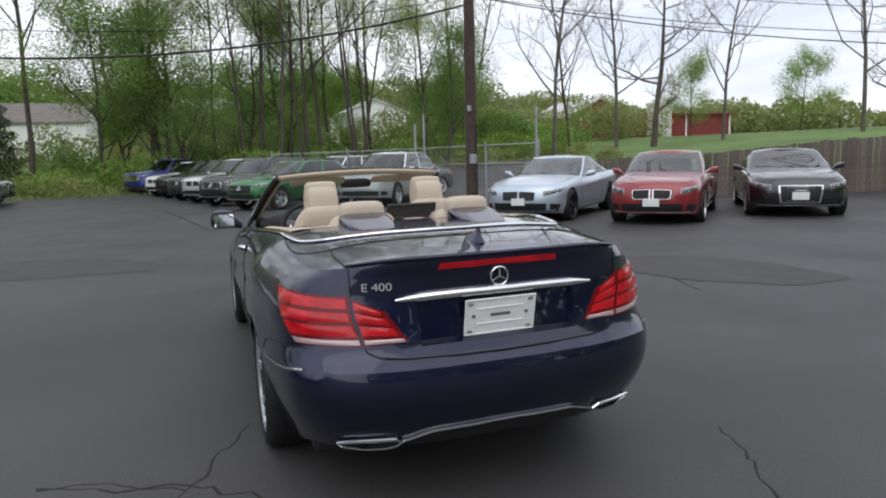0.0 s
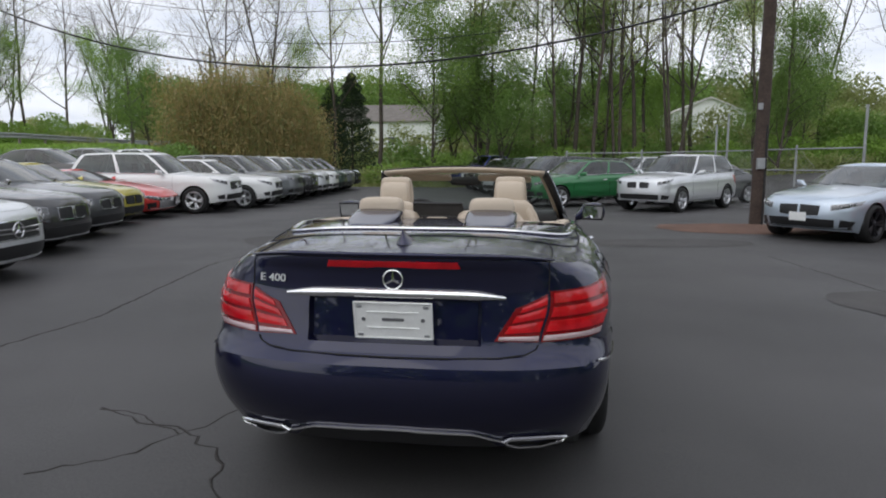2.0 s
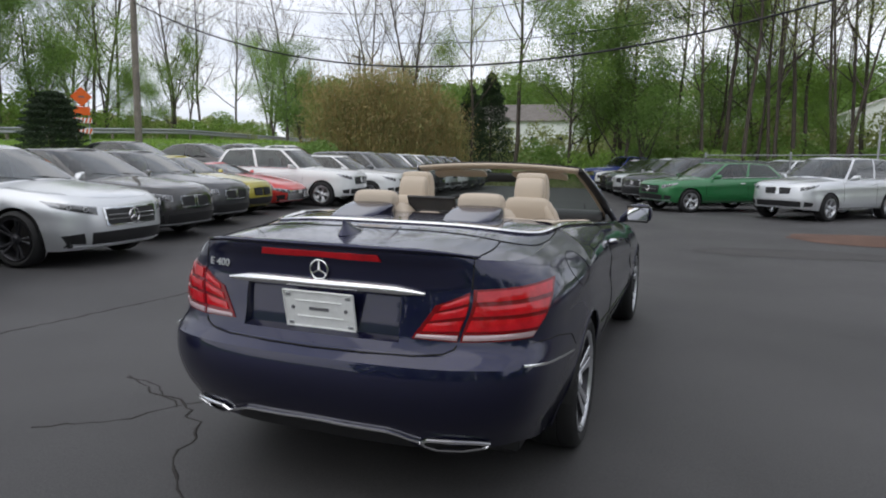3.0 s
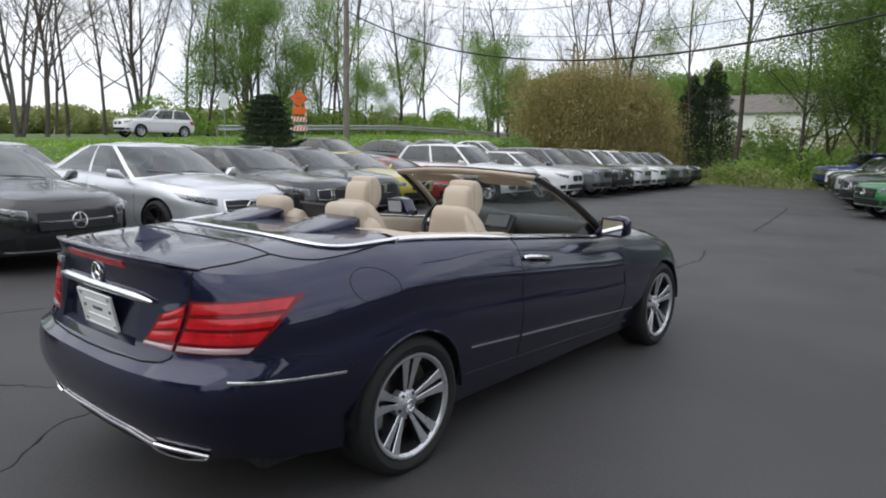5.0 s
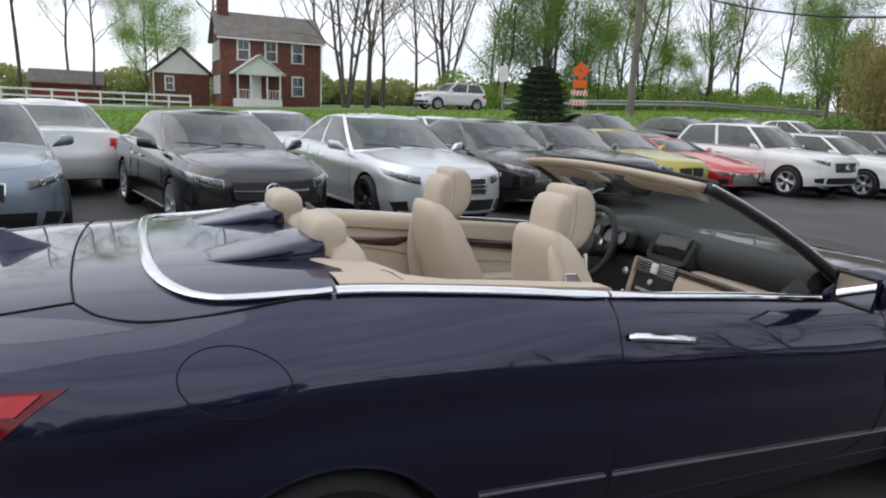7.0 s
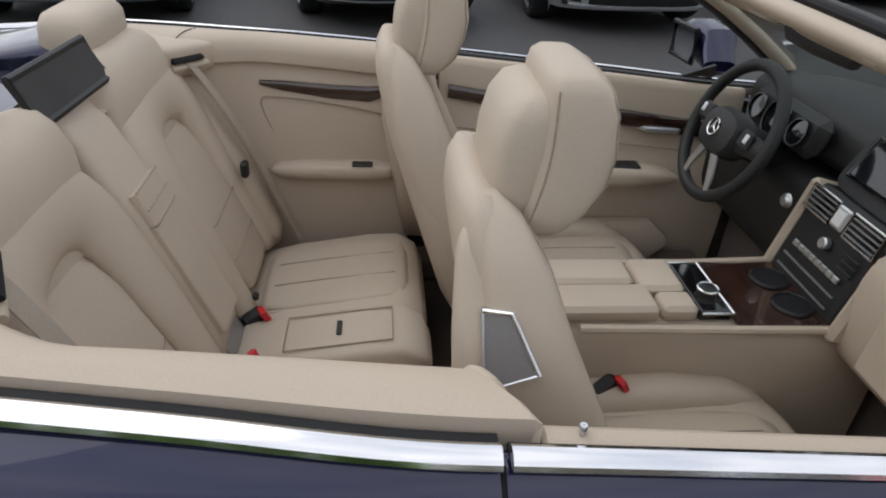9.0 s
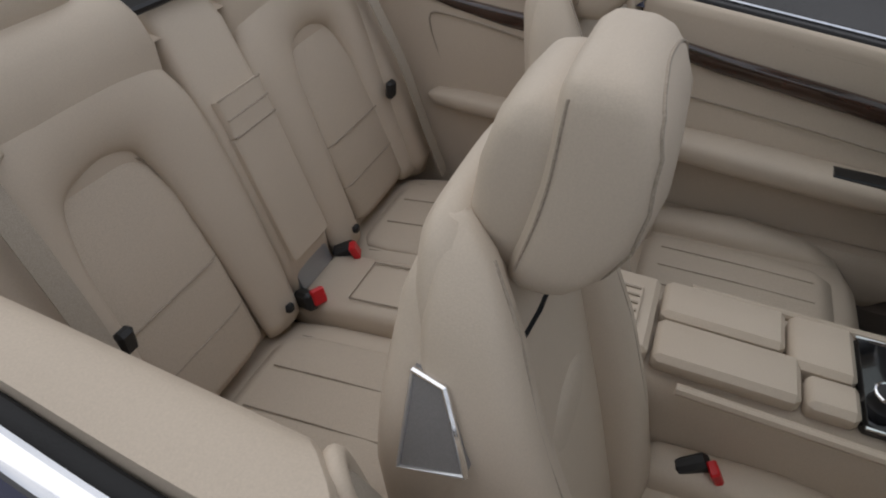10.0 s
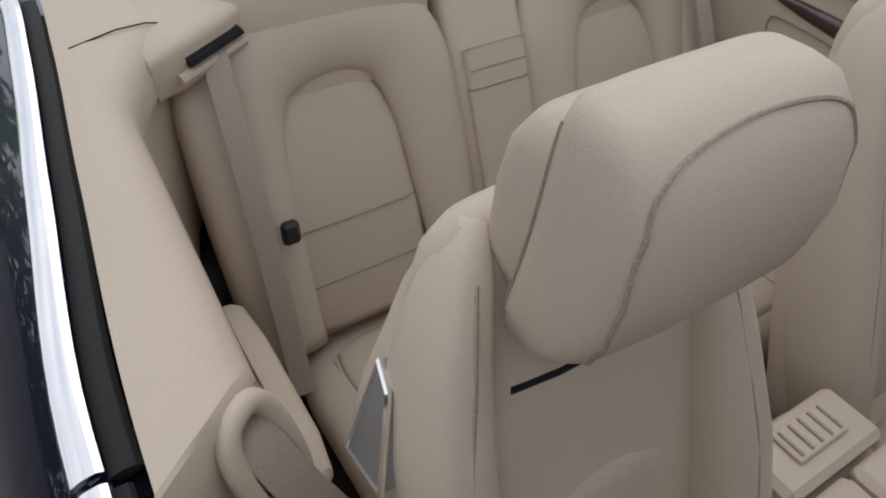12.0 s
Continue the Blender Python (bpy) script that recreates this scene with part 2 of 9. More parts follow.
class Geo:
    """Vertices and faces gathered into one mesh."""

    def __init__(self):
        self.v, self.f = [], []

    def add(self, verts, faces):
        k = len(self.v)
        self.v.extend([tuple(p) for p in verts])
        self.f.extend([tuple(i + k for i in q) for q in faces])
        return self

    def grid(self, rows, close=False, flip=False):
        n = len(rows[0])
        faces = []
        for i in range(len(rows) - 1):
            for j in range(n if close else n - 1):
                q = (i * n + j, i * n + (j + 1) % n, (i + 1) * n + (j + 1) % n, (i + 1) * n + j)
                faces.append(q[::-1] if flip else q)
        return self.add([p for r in rows for p in r], faces)

    def box(self, c, s, m=None, bevel=0.0):
        x, y, z = (v / 2 for v in s)
        b = min(bevel, x * 0.9, y * 0.9, z * 0.9)
        if b > 0:
            vs, idx = [], {}
            for sx in (-1, 1):
                for sy in (-1, 1):
                    for sz in (-1, 1):
                        for k in range(3):
                            p = [sx * (x - b), sy * (y - b), sz * (z - b)]
                            p[k] = (sx, sy, sz)[k] * (x, y, z)[k]
                            idx[sx, sy, sz, k] = len(vs)
                            vs.append(p)
            fs = []
            for k in range(3):
                a, c2 = (k + 1) % 3, (k + 2) % 3
                for s1 in (-1, 1):
                    q = []
                    for u, w in ((-1, -1), (1, -1), (1, 1), (-1, 1)):
                        key = [0, 0, 0]
                        key[k], key[a], key[c2] = s1, u, w
                        q.append(idx[(*key, k)])
                    fs.append(q if s1 > 0 else q[::-1])
                for u in (-1, 1):
                    for w in (-1, 1):
                        q = []
                        for e, kk in ((-1, a), (1, a), (1, c2), (-1, c2)):
                            key = [0, 0, 0]
                            key[k], key[a], key[c2] = e, u, w
                            q.append(idx[(*key, kk)])
                        fs.append(q)
            for sx in (-1, 1):
                for sy in (-1, 1):
                    for sz in (-1, 1):
                        fs.append([idx[sx, sy, sz, k] for k in range(3)])
        else:
            vs = [(i * x, j * y, k * z) for k in (-1, 1) for j in (-1, 1) for i in (-1, 1)]
            fs = [(0, 2, 3, 1), (4, 5, 7, 6), (0, 1, 5, 4), (2, 6, 7, 3), (0, 4, 6, 2), (1, 3, 7, 5)]
        vs = [Vector(p) for p in vs]
        if m is not None:
            vs = [m @ p for p in vs]
        return self.add([p + Vector(c) for p in vs], fs)

    def tube(self, pts, r, sides=6, cap=True, close=False, flat=1.0, up=None):
        """A tube along pts; r a number or a list; flat squeezes it along up."""
        pts = [Vector(p) for p in pts]
        n = len(pts)
        rows = []
        u = None
        for i, p in enumerate(pts):
            a, b = (pts[(i - 1) % n], pts[(i + 1) % n]) if close else (pts[max(i - 1, 0)], pts[min(i + 1, n - 1)])
            t = (b - a)
            t = t.normalized() if t.length > 1e-9 else Vector((0, 0, 1))
            if up is not None:
                ref = up[i] if isinstance(up, list) else up
                u = (Vector(ref) - t * t.dot(Vector(ref)))
            else:
                if u is None:
                    u = Vector((0, 0, 1)) if abs(t.z) < 0.9 else Vector((1, 0, 0))
                u = u - t * t.dot(u)
            u = u.normalized() if u.length > 1e-9 else t.orthogonal().normalized()
            w = t.cross(u)
            rr = r[i] if isinstance(r, (list, tuple)) else r
            rows.append([p + (u * math.cos(2 * math.pi * k / sides) * flat + w * math.sin(2 * math.pi * k / sides)) * rr for k in range(sides)])
        if close:
            rows.append(rows[0])
        k0 = len(self.v)
        self.grid(rows, close=True, flip=True)
        if cap and not close:
            self.f.append(tuple(k0 + k for k in range(sides)))
            self.f.append(tuple(k0 + (n - 1) * sides + k for k in range(sides))[::-1])
        return self

    def loft(self, secs, sides=28, cap=True):
        """Sections (centre, axis a, axis b, half a, half b, power): superellipse rings joined, ends rounded shut."""
        rows = []
        for c, a, b, ha, hb, p in secs:
            c, a, b = Vector(c), Vector(a), Vector(b)
            row = []
            for k in range(sides):
                t = 2 * math.pi * k / sides
                ct, st = math.cos(t), math.sin(t)
                row.append(c + a * (ha * math.copysign(abs(ct) ** (2 / p), ct)) + b * (hb * math.copysign(abs(st) ** (2 / p), st)))
            rows.append(row)
        k0 = len(self.v)
        self.grid(rows, close=True)
        if cap:
            for r0, row in ((k0, rows[0]), (k0 + (len(rows) - 1) * sides, rows[-1])):
                ci = len(self.v)
                self.v.append(tuple(sum(row, Vector()) / sides))
                for k in range(sides):
                    q = (r0 + k, r0 + (k + 1) % sides, ci)
                    self.f.append(q if r0 != k0 else q[::-1])
        return self

    def lathe(self, prof, sides=32, axis="x", c=(0, 0, 0), close=False):
        rows = []
        for r, h in prof:
            row = []
            for k in range(sides):
                t = 2 * math.pi * k / sides
                a, b = r * math.cos(t), r * math.sin(t)
                row.append({"x": (c[0] + h, c[1] + a, c[2] + b), "y": (c[0] + b, c[1] + h, c[2] + a), "z": (c[0] + a, c[1] + b, c[2] + h)}[axis])
            rows.append(row)
        return self.grid(rows, close=True)

    def mirrored(self):
        g = Geo()
        g.add(self.v, self.f)
        g.add([(-p[0], p[1], p[2]) for p in self.v], [q[::-1] for q in self.f])
        return g

    def moved(self, m):
        g = Geo()
        g.add([m @ Vector(p) for p in self.v], self.f)
        return g

    def mesh(self, name, material, smooth=35.0, weld=0.0, outward=False):
        me = bpy.data.meshes.new(name)
        me.from_pydata([tuple(p) for p in self.v], [], self.f)
        if weld or outward:
            bm = bmesh.new()
            bm.from_mesh(me)
            if weld:
                bmesh.ops.remove_doubles(bm, verts=bm.verts, dist=weld)
            if outward:
                bmesh.ops.recalc_face_normals(bm, faces=bm.faces)
            bm.to_mesh(me)
            bm.free()
        me.materials.append(material)
        if smooth:
            me.shade_smooth()
            if smooth < 180:
                me.set_sharp_from_angle(angle=radians(smooth))
        return me


def thing(name, label, category, m=None, group="", kind=""):
    """An Empty at the base of a thing, which carries its parts."""
    ob = new(name)
    ob.empty_display_size = 0.2
    if m is not None:
        ob.matrix_world = m
    return tagged(ob, label, category, group, kind)


def part(name, geo, material, parent, label="", smooth=35.0, weld=0.0, outward=False):
    """ONE mesh object under a thing or a part; geo is in the thing's own space."""
    me = geo if isinstance(geo, bpy.types.Mesh) else geo.mesh(name, material, smooth, weld, outward)
    ob = new(name, me)
    ob.parent = parent
    return tagged(ob, label)


def whole(name, geo, material, label, category, group="", kind="", smooth=35.0, weld=0.0, outward=False):
    return tagged(new(name, geo.mesh(name, material, smooth, weld, outward)), label, category, group, kind)


def quads_mesh(name, centers, size, material, up_bias=0.0, rng=None, long=1.0):
    """Many small leaf blades, one quad each, turned at random."""
    n = len(centers)
    a = rng.normal(size=(n, 3))
    a[:, 2] *= 1 - up_bias
    a /= np.linalg.norm(a, axis=1)[:, None]
    b = rng.normal(size=(n, 3))
    b -= a * (a * b).sum(1)[:, None]
    b /= np.linalg.norm(b, axis=1)[:, None]
    s = (size * rng.uniform(0.6, 1.35, n))[:, None]
    co = np.stack([centers - a * s * long, centers - b * s * 0.55, centers + a * s * long, centers + b * s * 0.55], 1).reshape(-1, 3)
    me = bpy.data.meshes.new(name)
    me.vertices.add(4 * n)
    me.vertices.foreach_set("co", co.ravel())
    me.loops.add(4 * n)
    me.loops.foreach_set("vertex_index", np.arange(4 * n))
    me.polygons.add(n)
    me.polygons.foreach_set("loop_start", np.arange(n) * 4)
    me.update(calc_edges=True)
    me.materials.append(material)
    return me

# ---- car bodies ----
class Shell:
    """A car's lower body: stacked plan outlines with rounded ends; y runs from the tail (0) to the nose."""

    def __init__(self, yr, yf, cr, cf, pr, pf, width, edge_tuck, low_tuck, zlo, zed, zc):
        self.extra = lambda y: 0.0
        self.flat = 2.2
        self.yr, self.yf, self.cr, self.cf, self.pr, self.pf = yr, yf, cr, cf, pr, pf
        self.width, self.edge_tuck, self.low_tuck, self.zlo, self.zed, self.zc = width, edge_tuck, low_tuck, zlo, zed, zc

    def w(self, y, z):
        d = max(0.0, self.zed(y) - z)
        return self.width(y) - self.edge_tuck(d) - self.low_tuck(z) - self.extra(y) * max(0.0, 1 - d / 0.17) ** 1.7

    def pt(self, s, z):
        if s <= 1:
            a = max(s, 0.0) * math.pi / 2
            y = self.yr(z) + self.cr * (1 - math.cos(a) ** (2 / self.pr))
            return Vector((self.w(y, z) * math.sin(a) ** (2 / self.pr), y, z))
        ya, yb = self.yr(z) + self.cr, self.yf(z) - self.cf
        if s < 2:
            y = ya + (yb - ya) * (s - 1)
            return Vector((self.w(y, z), y, z))
        a = (3 - min(s, 3.0)) * math.pi / 2
        y = self.yf(z) - self.cf * (1 - max(0.0, math.cos(a)) ** (2 / self.pf))
        return Vector((self.w(y, z) * math.sin(a) ** (2 / self.pf), y, z))

    def s_of(self, y, z):
        ya, yb = self.yr(z) + self.cr, self.yf(z) - self.cf
        if y < ya:
            k = max(0.0, 1 - (y - self.yr(z)) / self.cr)
            return math.acos(min(1.0, k ** (self.pr / 2))) * 2 / math.pi
        if y <= yb:
            return 1 + (y - ya) / (yb - ya)
        k = max(0.0, 1 - (self.yf(z) - y) / self.cf)
        return 3 - math.acos(min(1.0, k ** (self.pf / 2))) * 2 / math.pi

    def normal(self, s, z):
        e = 0.004
        du = self.pt(s + e, z) - self.pt(s - e, z)
        dv = self.pt(s, z + e) - self.pt(s, z - e)
        n = du.cross(dv)
        n = n.normalized() if n.length > 1e-9 else Vector((0, -1 if s < 1 else 1, 0))
        out = self.pt(s, z) - Vector((0, (self.yr(z) + self.yf(z)) / 2, z))
        if s < 0.02:
            return Vector((0, -1, 0))
        if s > 2.98:
            return Vector((0, 1, 0))
        return n if n.dot(out) > 0 else -n

    def at(self, y, z, off=0.0):
        s = self.s_of(y, z)
        return self.pt(s, z) + self.normal(s, z) * off

    def sz(self, s, z, off=0.0):
        sign = -1 if s < 0 else 1
        p = self.pt(abs(s), z) + self.normal(abs(s), z) * off
        return Vector((sign * p.x, p.y, p.z))

    def x_to_s(self, x, z, front=False):
        """The s at which the tail's (or nose's) outline has that x."""
        lo, hi = (2.0, 3.0) if front else (0.0, 1.0)
        for _ in range(30):
            mid = (lo + hi) / 2
            if (self.pt(mid, z).x < abs(x)) != front:
                lo = mid
            else:
                hi = mid
        return math.copysign((lo + hi) / 2, x) if x else (3.0 if front else 0.0)

    def side(self, arches=(), n_end=14, n_side=52, levels=18, cut=None, ss=None, vs=None):
        """The right half of the skin, with wheel arches cut out; cut(y, z) -> True drops a face."""
        ss = ss or [i / n_end for i in range(n_end)] + [1 + i / n_side for i in range(n_side)] + [2 + i / n_end for i in range(n_end + 1)]
        vs = vs or [j / levels - 0.035 * math.sin(2 * math.pi * j / levels) for j in range(levels + 1)]
        levels = len(vs) - 1
        rows = []
        for s in ss:
            row = []
            for v in vs:
                y = self.pt(s, 0.6).y
                z = self.zlo(y)
                for _ in range(2):
                    y = self.pt(s, z).y
                    z = self.zlo(y) + (self.zed(y) - self.zlo(y)) * v
                row.append(self.pt(s, z))
            rows.append(row)
        inside = {}
        for i, row in enumerate(rows):
            for j, p in enumerate(row):
                for yc, zc, r in arches:
                    d = math.hypot(p.y - yc, p.z - zc)
                    if d < r and p.x > 0.4:
                        inside[i, j] = (yc, zc, r, d)
        g = Geo()
        n = levels + 1
        for (i, j), (yc, zc, r, d) in inside.items():
            p = rows[i][j]
            k = r / max(d, 1e-4)
            y, z = yc + (p.y - yc) * k, zc + (p.z - zc) * k
            rows[i][j] = Vector((self.w(y, max(z, 0.1)), y, z))
        faces = []
        for i in range(len(rows) - 1):
            for j in range(levels):
                ids = ((i, j), (i + 1, j), (i + 1, j + 1), (i, j + 1))
                if all(q in inside for q in ids):
                    continue
                if cut and cut(sum((rows[a][b] for a, b in ids), Vector()) / 4):
                    continue
                faces.append(tuple(a * n + b for a, b in ids))
        g.add([p for r in rows for p in r], faces)
        return g, ss

    def top_z(self, x, y, xe):
        ze = self.zed(y)
        return ze + (self.zc(y) - ze) * (1 - min(1.0, abs(x) / max(xe, 1e-6)) ** self.flat)

    def edge(self, s):
        y = self.pt(s, 0.8).y
        for _ in range(3):
            z = self.zed(y)
            y = self.pt(s, z).y
        return self.pt(s, self.zed(y))

    def deck(self, y0, y1, nx=12, ny=26, soft=0.0):
        """The right half of a lid or bonnet between two stations, from the edge to the middle."""
        rows = []
        s0, s1 = self.s_of(y0, self.zed(y0)), self.s_of(y1, self.zed(y1))
        for i in range(ny + 1):
            e = self.edge(s0 + (s1 - s0) * i / ny)
            k = min(1.0, e.x / soft) if soft else 1.0
            rows.append([Vector((e.x * (1 - j / nx), e.y, e.z + k * (self.top_z(e.x * (1 - j / nx), e.y, e.x) - self.zed(e.y)))) for j in range(nx + 1)])
        return Geo().grid(rows)

    def patch(self, corners, nu=10, nv=5, off=0.004, depth=0.02, bulge=0.0):
        """A raised piece of the skin between four corners (s, z), given round it; with its rim."""
        (a, b, c, d) = corners
        rows, back = [], []
        for i in range(nu + 1):
            u = i / nu
            row, brow = [], []
            for j in range(nv + 1):
                v = j / nv
                s = (a[0] * (1 - u) + b[0] * u) * (1 - v) + (d[0] * (1 - u) + c[0] * u) * v
                z = (a[1] * (1 - u) + b[1] * u) * (1 - v) + (d[1] * (1 - u) + c[1] * u) * v
                row.append(self.sz(s, z, off + bulge * 16 * u * (1 - u) * v * (1 - v)))
                brow.append(self.sz(s, z, -depth))
            rows.append(row)
            back.append(brow)
        g = Geo().grid(rows)
        rim = [(i, 0) for i in range(nu)] + [(nu, j) for j in range(nv)] + [(i, nv) for i in range(nu, 0, -1)] + [(0, j) for j in range(nv, 0, -1)]
        g.grid([[rows[i][j] for i, j in rim], [back[i][j] for i, j in rim]], close=True)
        return g

    def line(self, pts, r=0.003, off=0.0, flat=1.0, sides=6, n=1):
        """A strip laid on the skin through (y, z) points."""
        path = []
        for (y0, z0), (y1, z1) in zip(pts, pts[1:]):
            path += [(y0 + (y1 - y0) * k / n, z0 + (z1 - z0) * k / n) for k in range(n)]
        path.append(pts[-1])
        ps = [self.at(y, z, off) for y, z in path]
        ns = [self.normal(self.s_of(y, z), z) for y, z in path]
        return Geo().tube(ps, r, sides=sides, flat=flat, up=ns)


def wheel_meshes(r, rim_r, width, spokes, material, twin=True):
    """Tyre, rim and disc of a wheel that faces +x, centred on its hub."""
    h = width / 2
    tyre = Geo().lathe([(rim_r - 0.005, h - 0.03), (rim_r + 0.012, h - 0.004), (rim_r + 0.03, h + 0.004), ((rim_r + r) / 2, h + 0.01), (r - 0.022, h - 0.004), (r - 0.006, h - 0.02),
                        (r, h - 0.045), (r, 0.02), (r - 0.006, 0.0), (r, -0.02), (r, -h + 0.04), (r - 0.02, -h), (rim_r, -h), (rim_r - 0.005, h - 0.03)], 40)
    rim = Geo().lathe([(rim_r - 0.004, -h + 0.02), (rim_r - 0.03, -h + 0.03), (rim_r - 0.035, h - 0.05), (rim_r - 0.022, h - 0.012), (rim_r - 0.008, h + 0.002), (rim_r + 0.004, h + 0.001), (rim_r + 0.004, h - 0.02)], 40)
    hub = Geo().lathe([(0.001, h - 0.012), (0.03, h - 0.012), (0.036, h - 0.018), (0.055, h - 0.03), (0.07, h - 0.034), (0.075, h - 0.06), (0.06, h - 0.09)], 20)
    rim.add(hub.v, hub.f)
    for k in range(spokes):
        for e in ((-0.13, 0.13) if twin else (0.0,)):
            a0, a1 = 2 * math.pi * k / spokes + e * 0.9, 2 * math.pi * k / spokes + e * 1.25
            p0 = Vector((h - 0.045, 0.055 * math.cos(a0), 0.055 * math.sin(a0)))
            p1 = Vector((h - 0.014, (rim_r - 0.015) * math.cos(a1), (rim_r - 0.015) * math.sin(a1)))
            mid = p0.lerp(p1, 0.5) + Vector((-0.004, 0, 0))
            rim.tube([p0, mid, p1], [0.017, 0.018, 0.024] if twin else [0.03, 0.033, 0.045], sides=6, flat=0.7, up=Vector((1, 0, 0)))
    disc = Geo().lathe([(0.04, 0.0), (rim_r * 0.72, 0.0), (rim_r * 0.72, -0.02), (0.04, -0.02)], 28)
    return tyre.mesh("tyre", M_RUBBER), rim.mesh("rim", material), disc.mesh("brake_disc", M_DISC)


def put_wheel(parent, meshes, x, y, z, label=""):
    w = new("wheel", meshes[0])
    w.parent = parent
    w.matrix_local = pose(x, y, z, 0, 0, 0 if x > 0 else 180)
    w["label"] = label or "black tyre on alloy wheel"
    for nm, me in (("rim", meshes[1]), ("brake_disc", meshes[2])):
        o = new(nm, me)
        o.parent = w
    return w


WHEELS = {}


def wheel_kind(r, rim_r, spokes, dark):
    key = (r, rim_r, spokes, dark)
    if key not in WHEELS:
        WHEELS[key] = wheel_meshes(r, rim_r, 0.235, spokes, M_RIMDARK if dark else M_RIM)
    return WHEELS[key]


STYLES = {
    # length, half width, height, tail depth, belt heights (tail, cowl), bonnet front, cabin (rear glass base, roof rear, roof front, windscreen base), wheel
    "sedan": dict(L=4.88, W=0.925, H=1.48, belt=(1.0, 0.93), nose=0.8, cab=(0.62, 1.5, 2.75, 3.62), wheel=(0.335, 0.25), wb=(1.06, 3.98), crown=0.05),
    "small_sedan": dict(L=4.64, W=0.885, H=1.44, belt=(0.98, 0.92), nose=0.78, cab=(0.55, 1.35, 2.6, 3.45), wheel=(0.325, 0.243), wb=(1.02, 3.72), crown=0.05),
    "coupe": dict(L=4.67, W=0.92, H=1.4, belt=(0.97, 0.9), nose=0.75, cab=(0.6, 1.5, 2.45, 3.35), wheel=(0.335, 0.245), wb=(1.03, 3.84), crown=0.05),
    "suv": dict(L=4.62, W=0.925, H=1.7, belt=(1.08, 1.05), nose=0.96, cab=(0.14, 0.45, 2.55, 3.3), wheel=(0.36, 0.24), wb=(0.93, 3.74), crown=0.045),
    "crossover": dict(L=4.42, W=0.9, H=1.53, belt=(1.04, 0.98), nose=0.88, cab=(0.16, 0.62, 2.4, 3.2), wheel=(0.345, 0.235), wb=(0.86, 3.56), crown=0.045),
    "sports": dict(L=4.45, W=0.93, H=1.24, belt=(0.98, 0.86), nose=0.62, cab=(0.5, 1.45, 2.1, 2.95), wheel=(0.335, 0.24), wb=(0.85, 3.55), crown=0.05),
    "pickup": dict(L=5.6, W=0.98, H=1.93, belt=(1.3, 1.24), nose=1.12, cab=(1.72, 1.85, 3.35, 4.15), wheel=(0.4, 0.25), wb=(1.2, 4.66), crown=0.04),
}


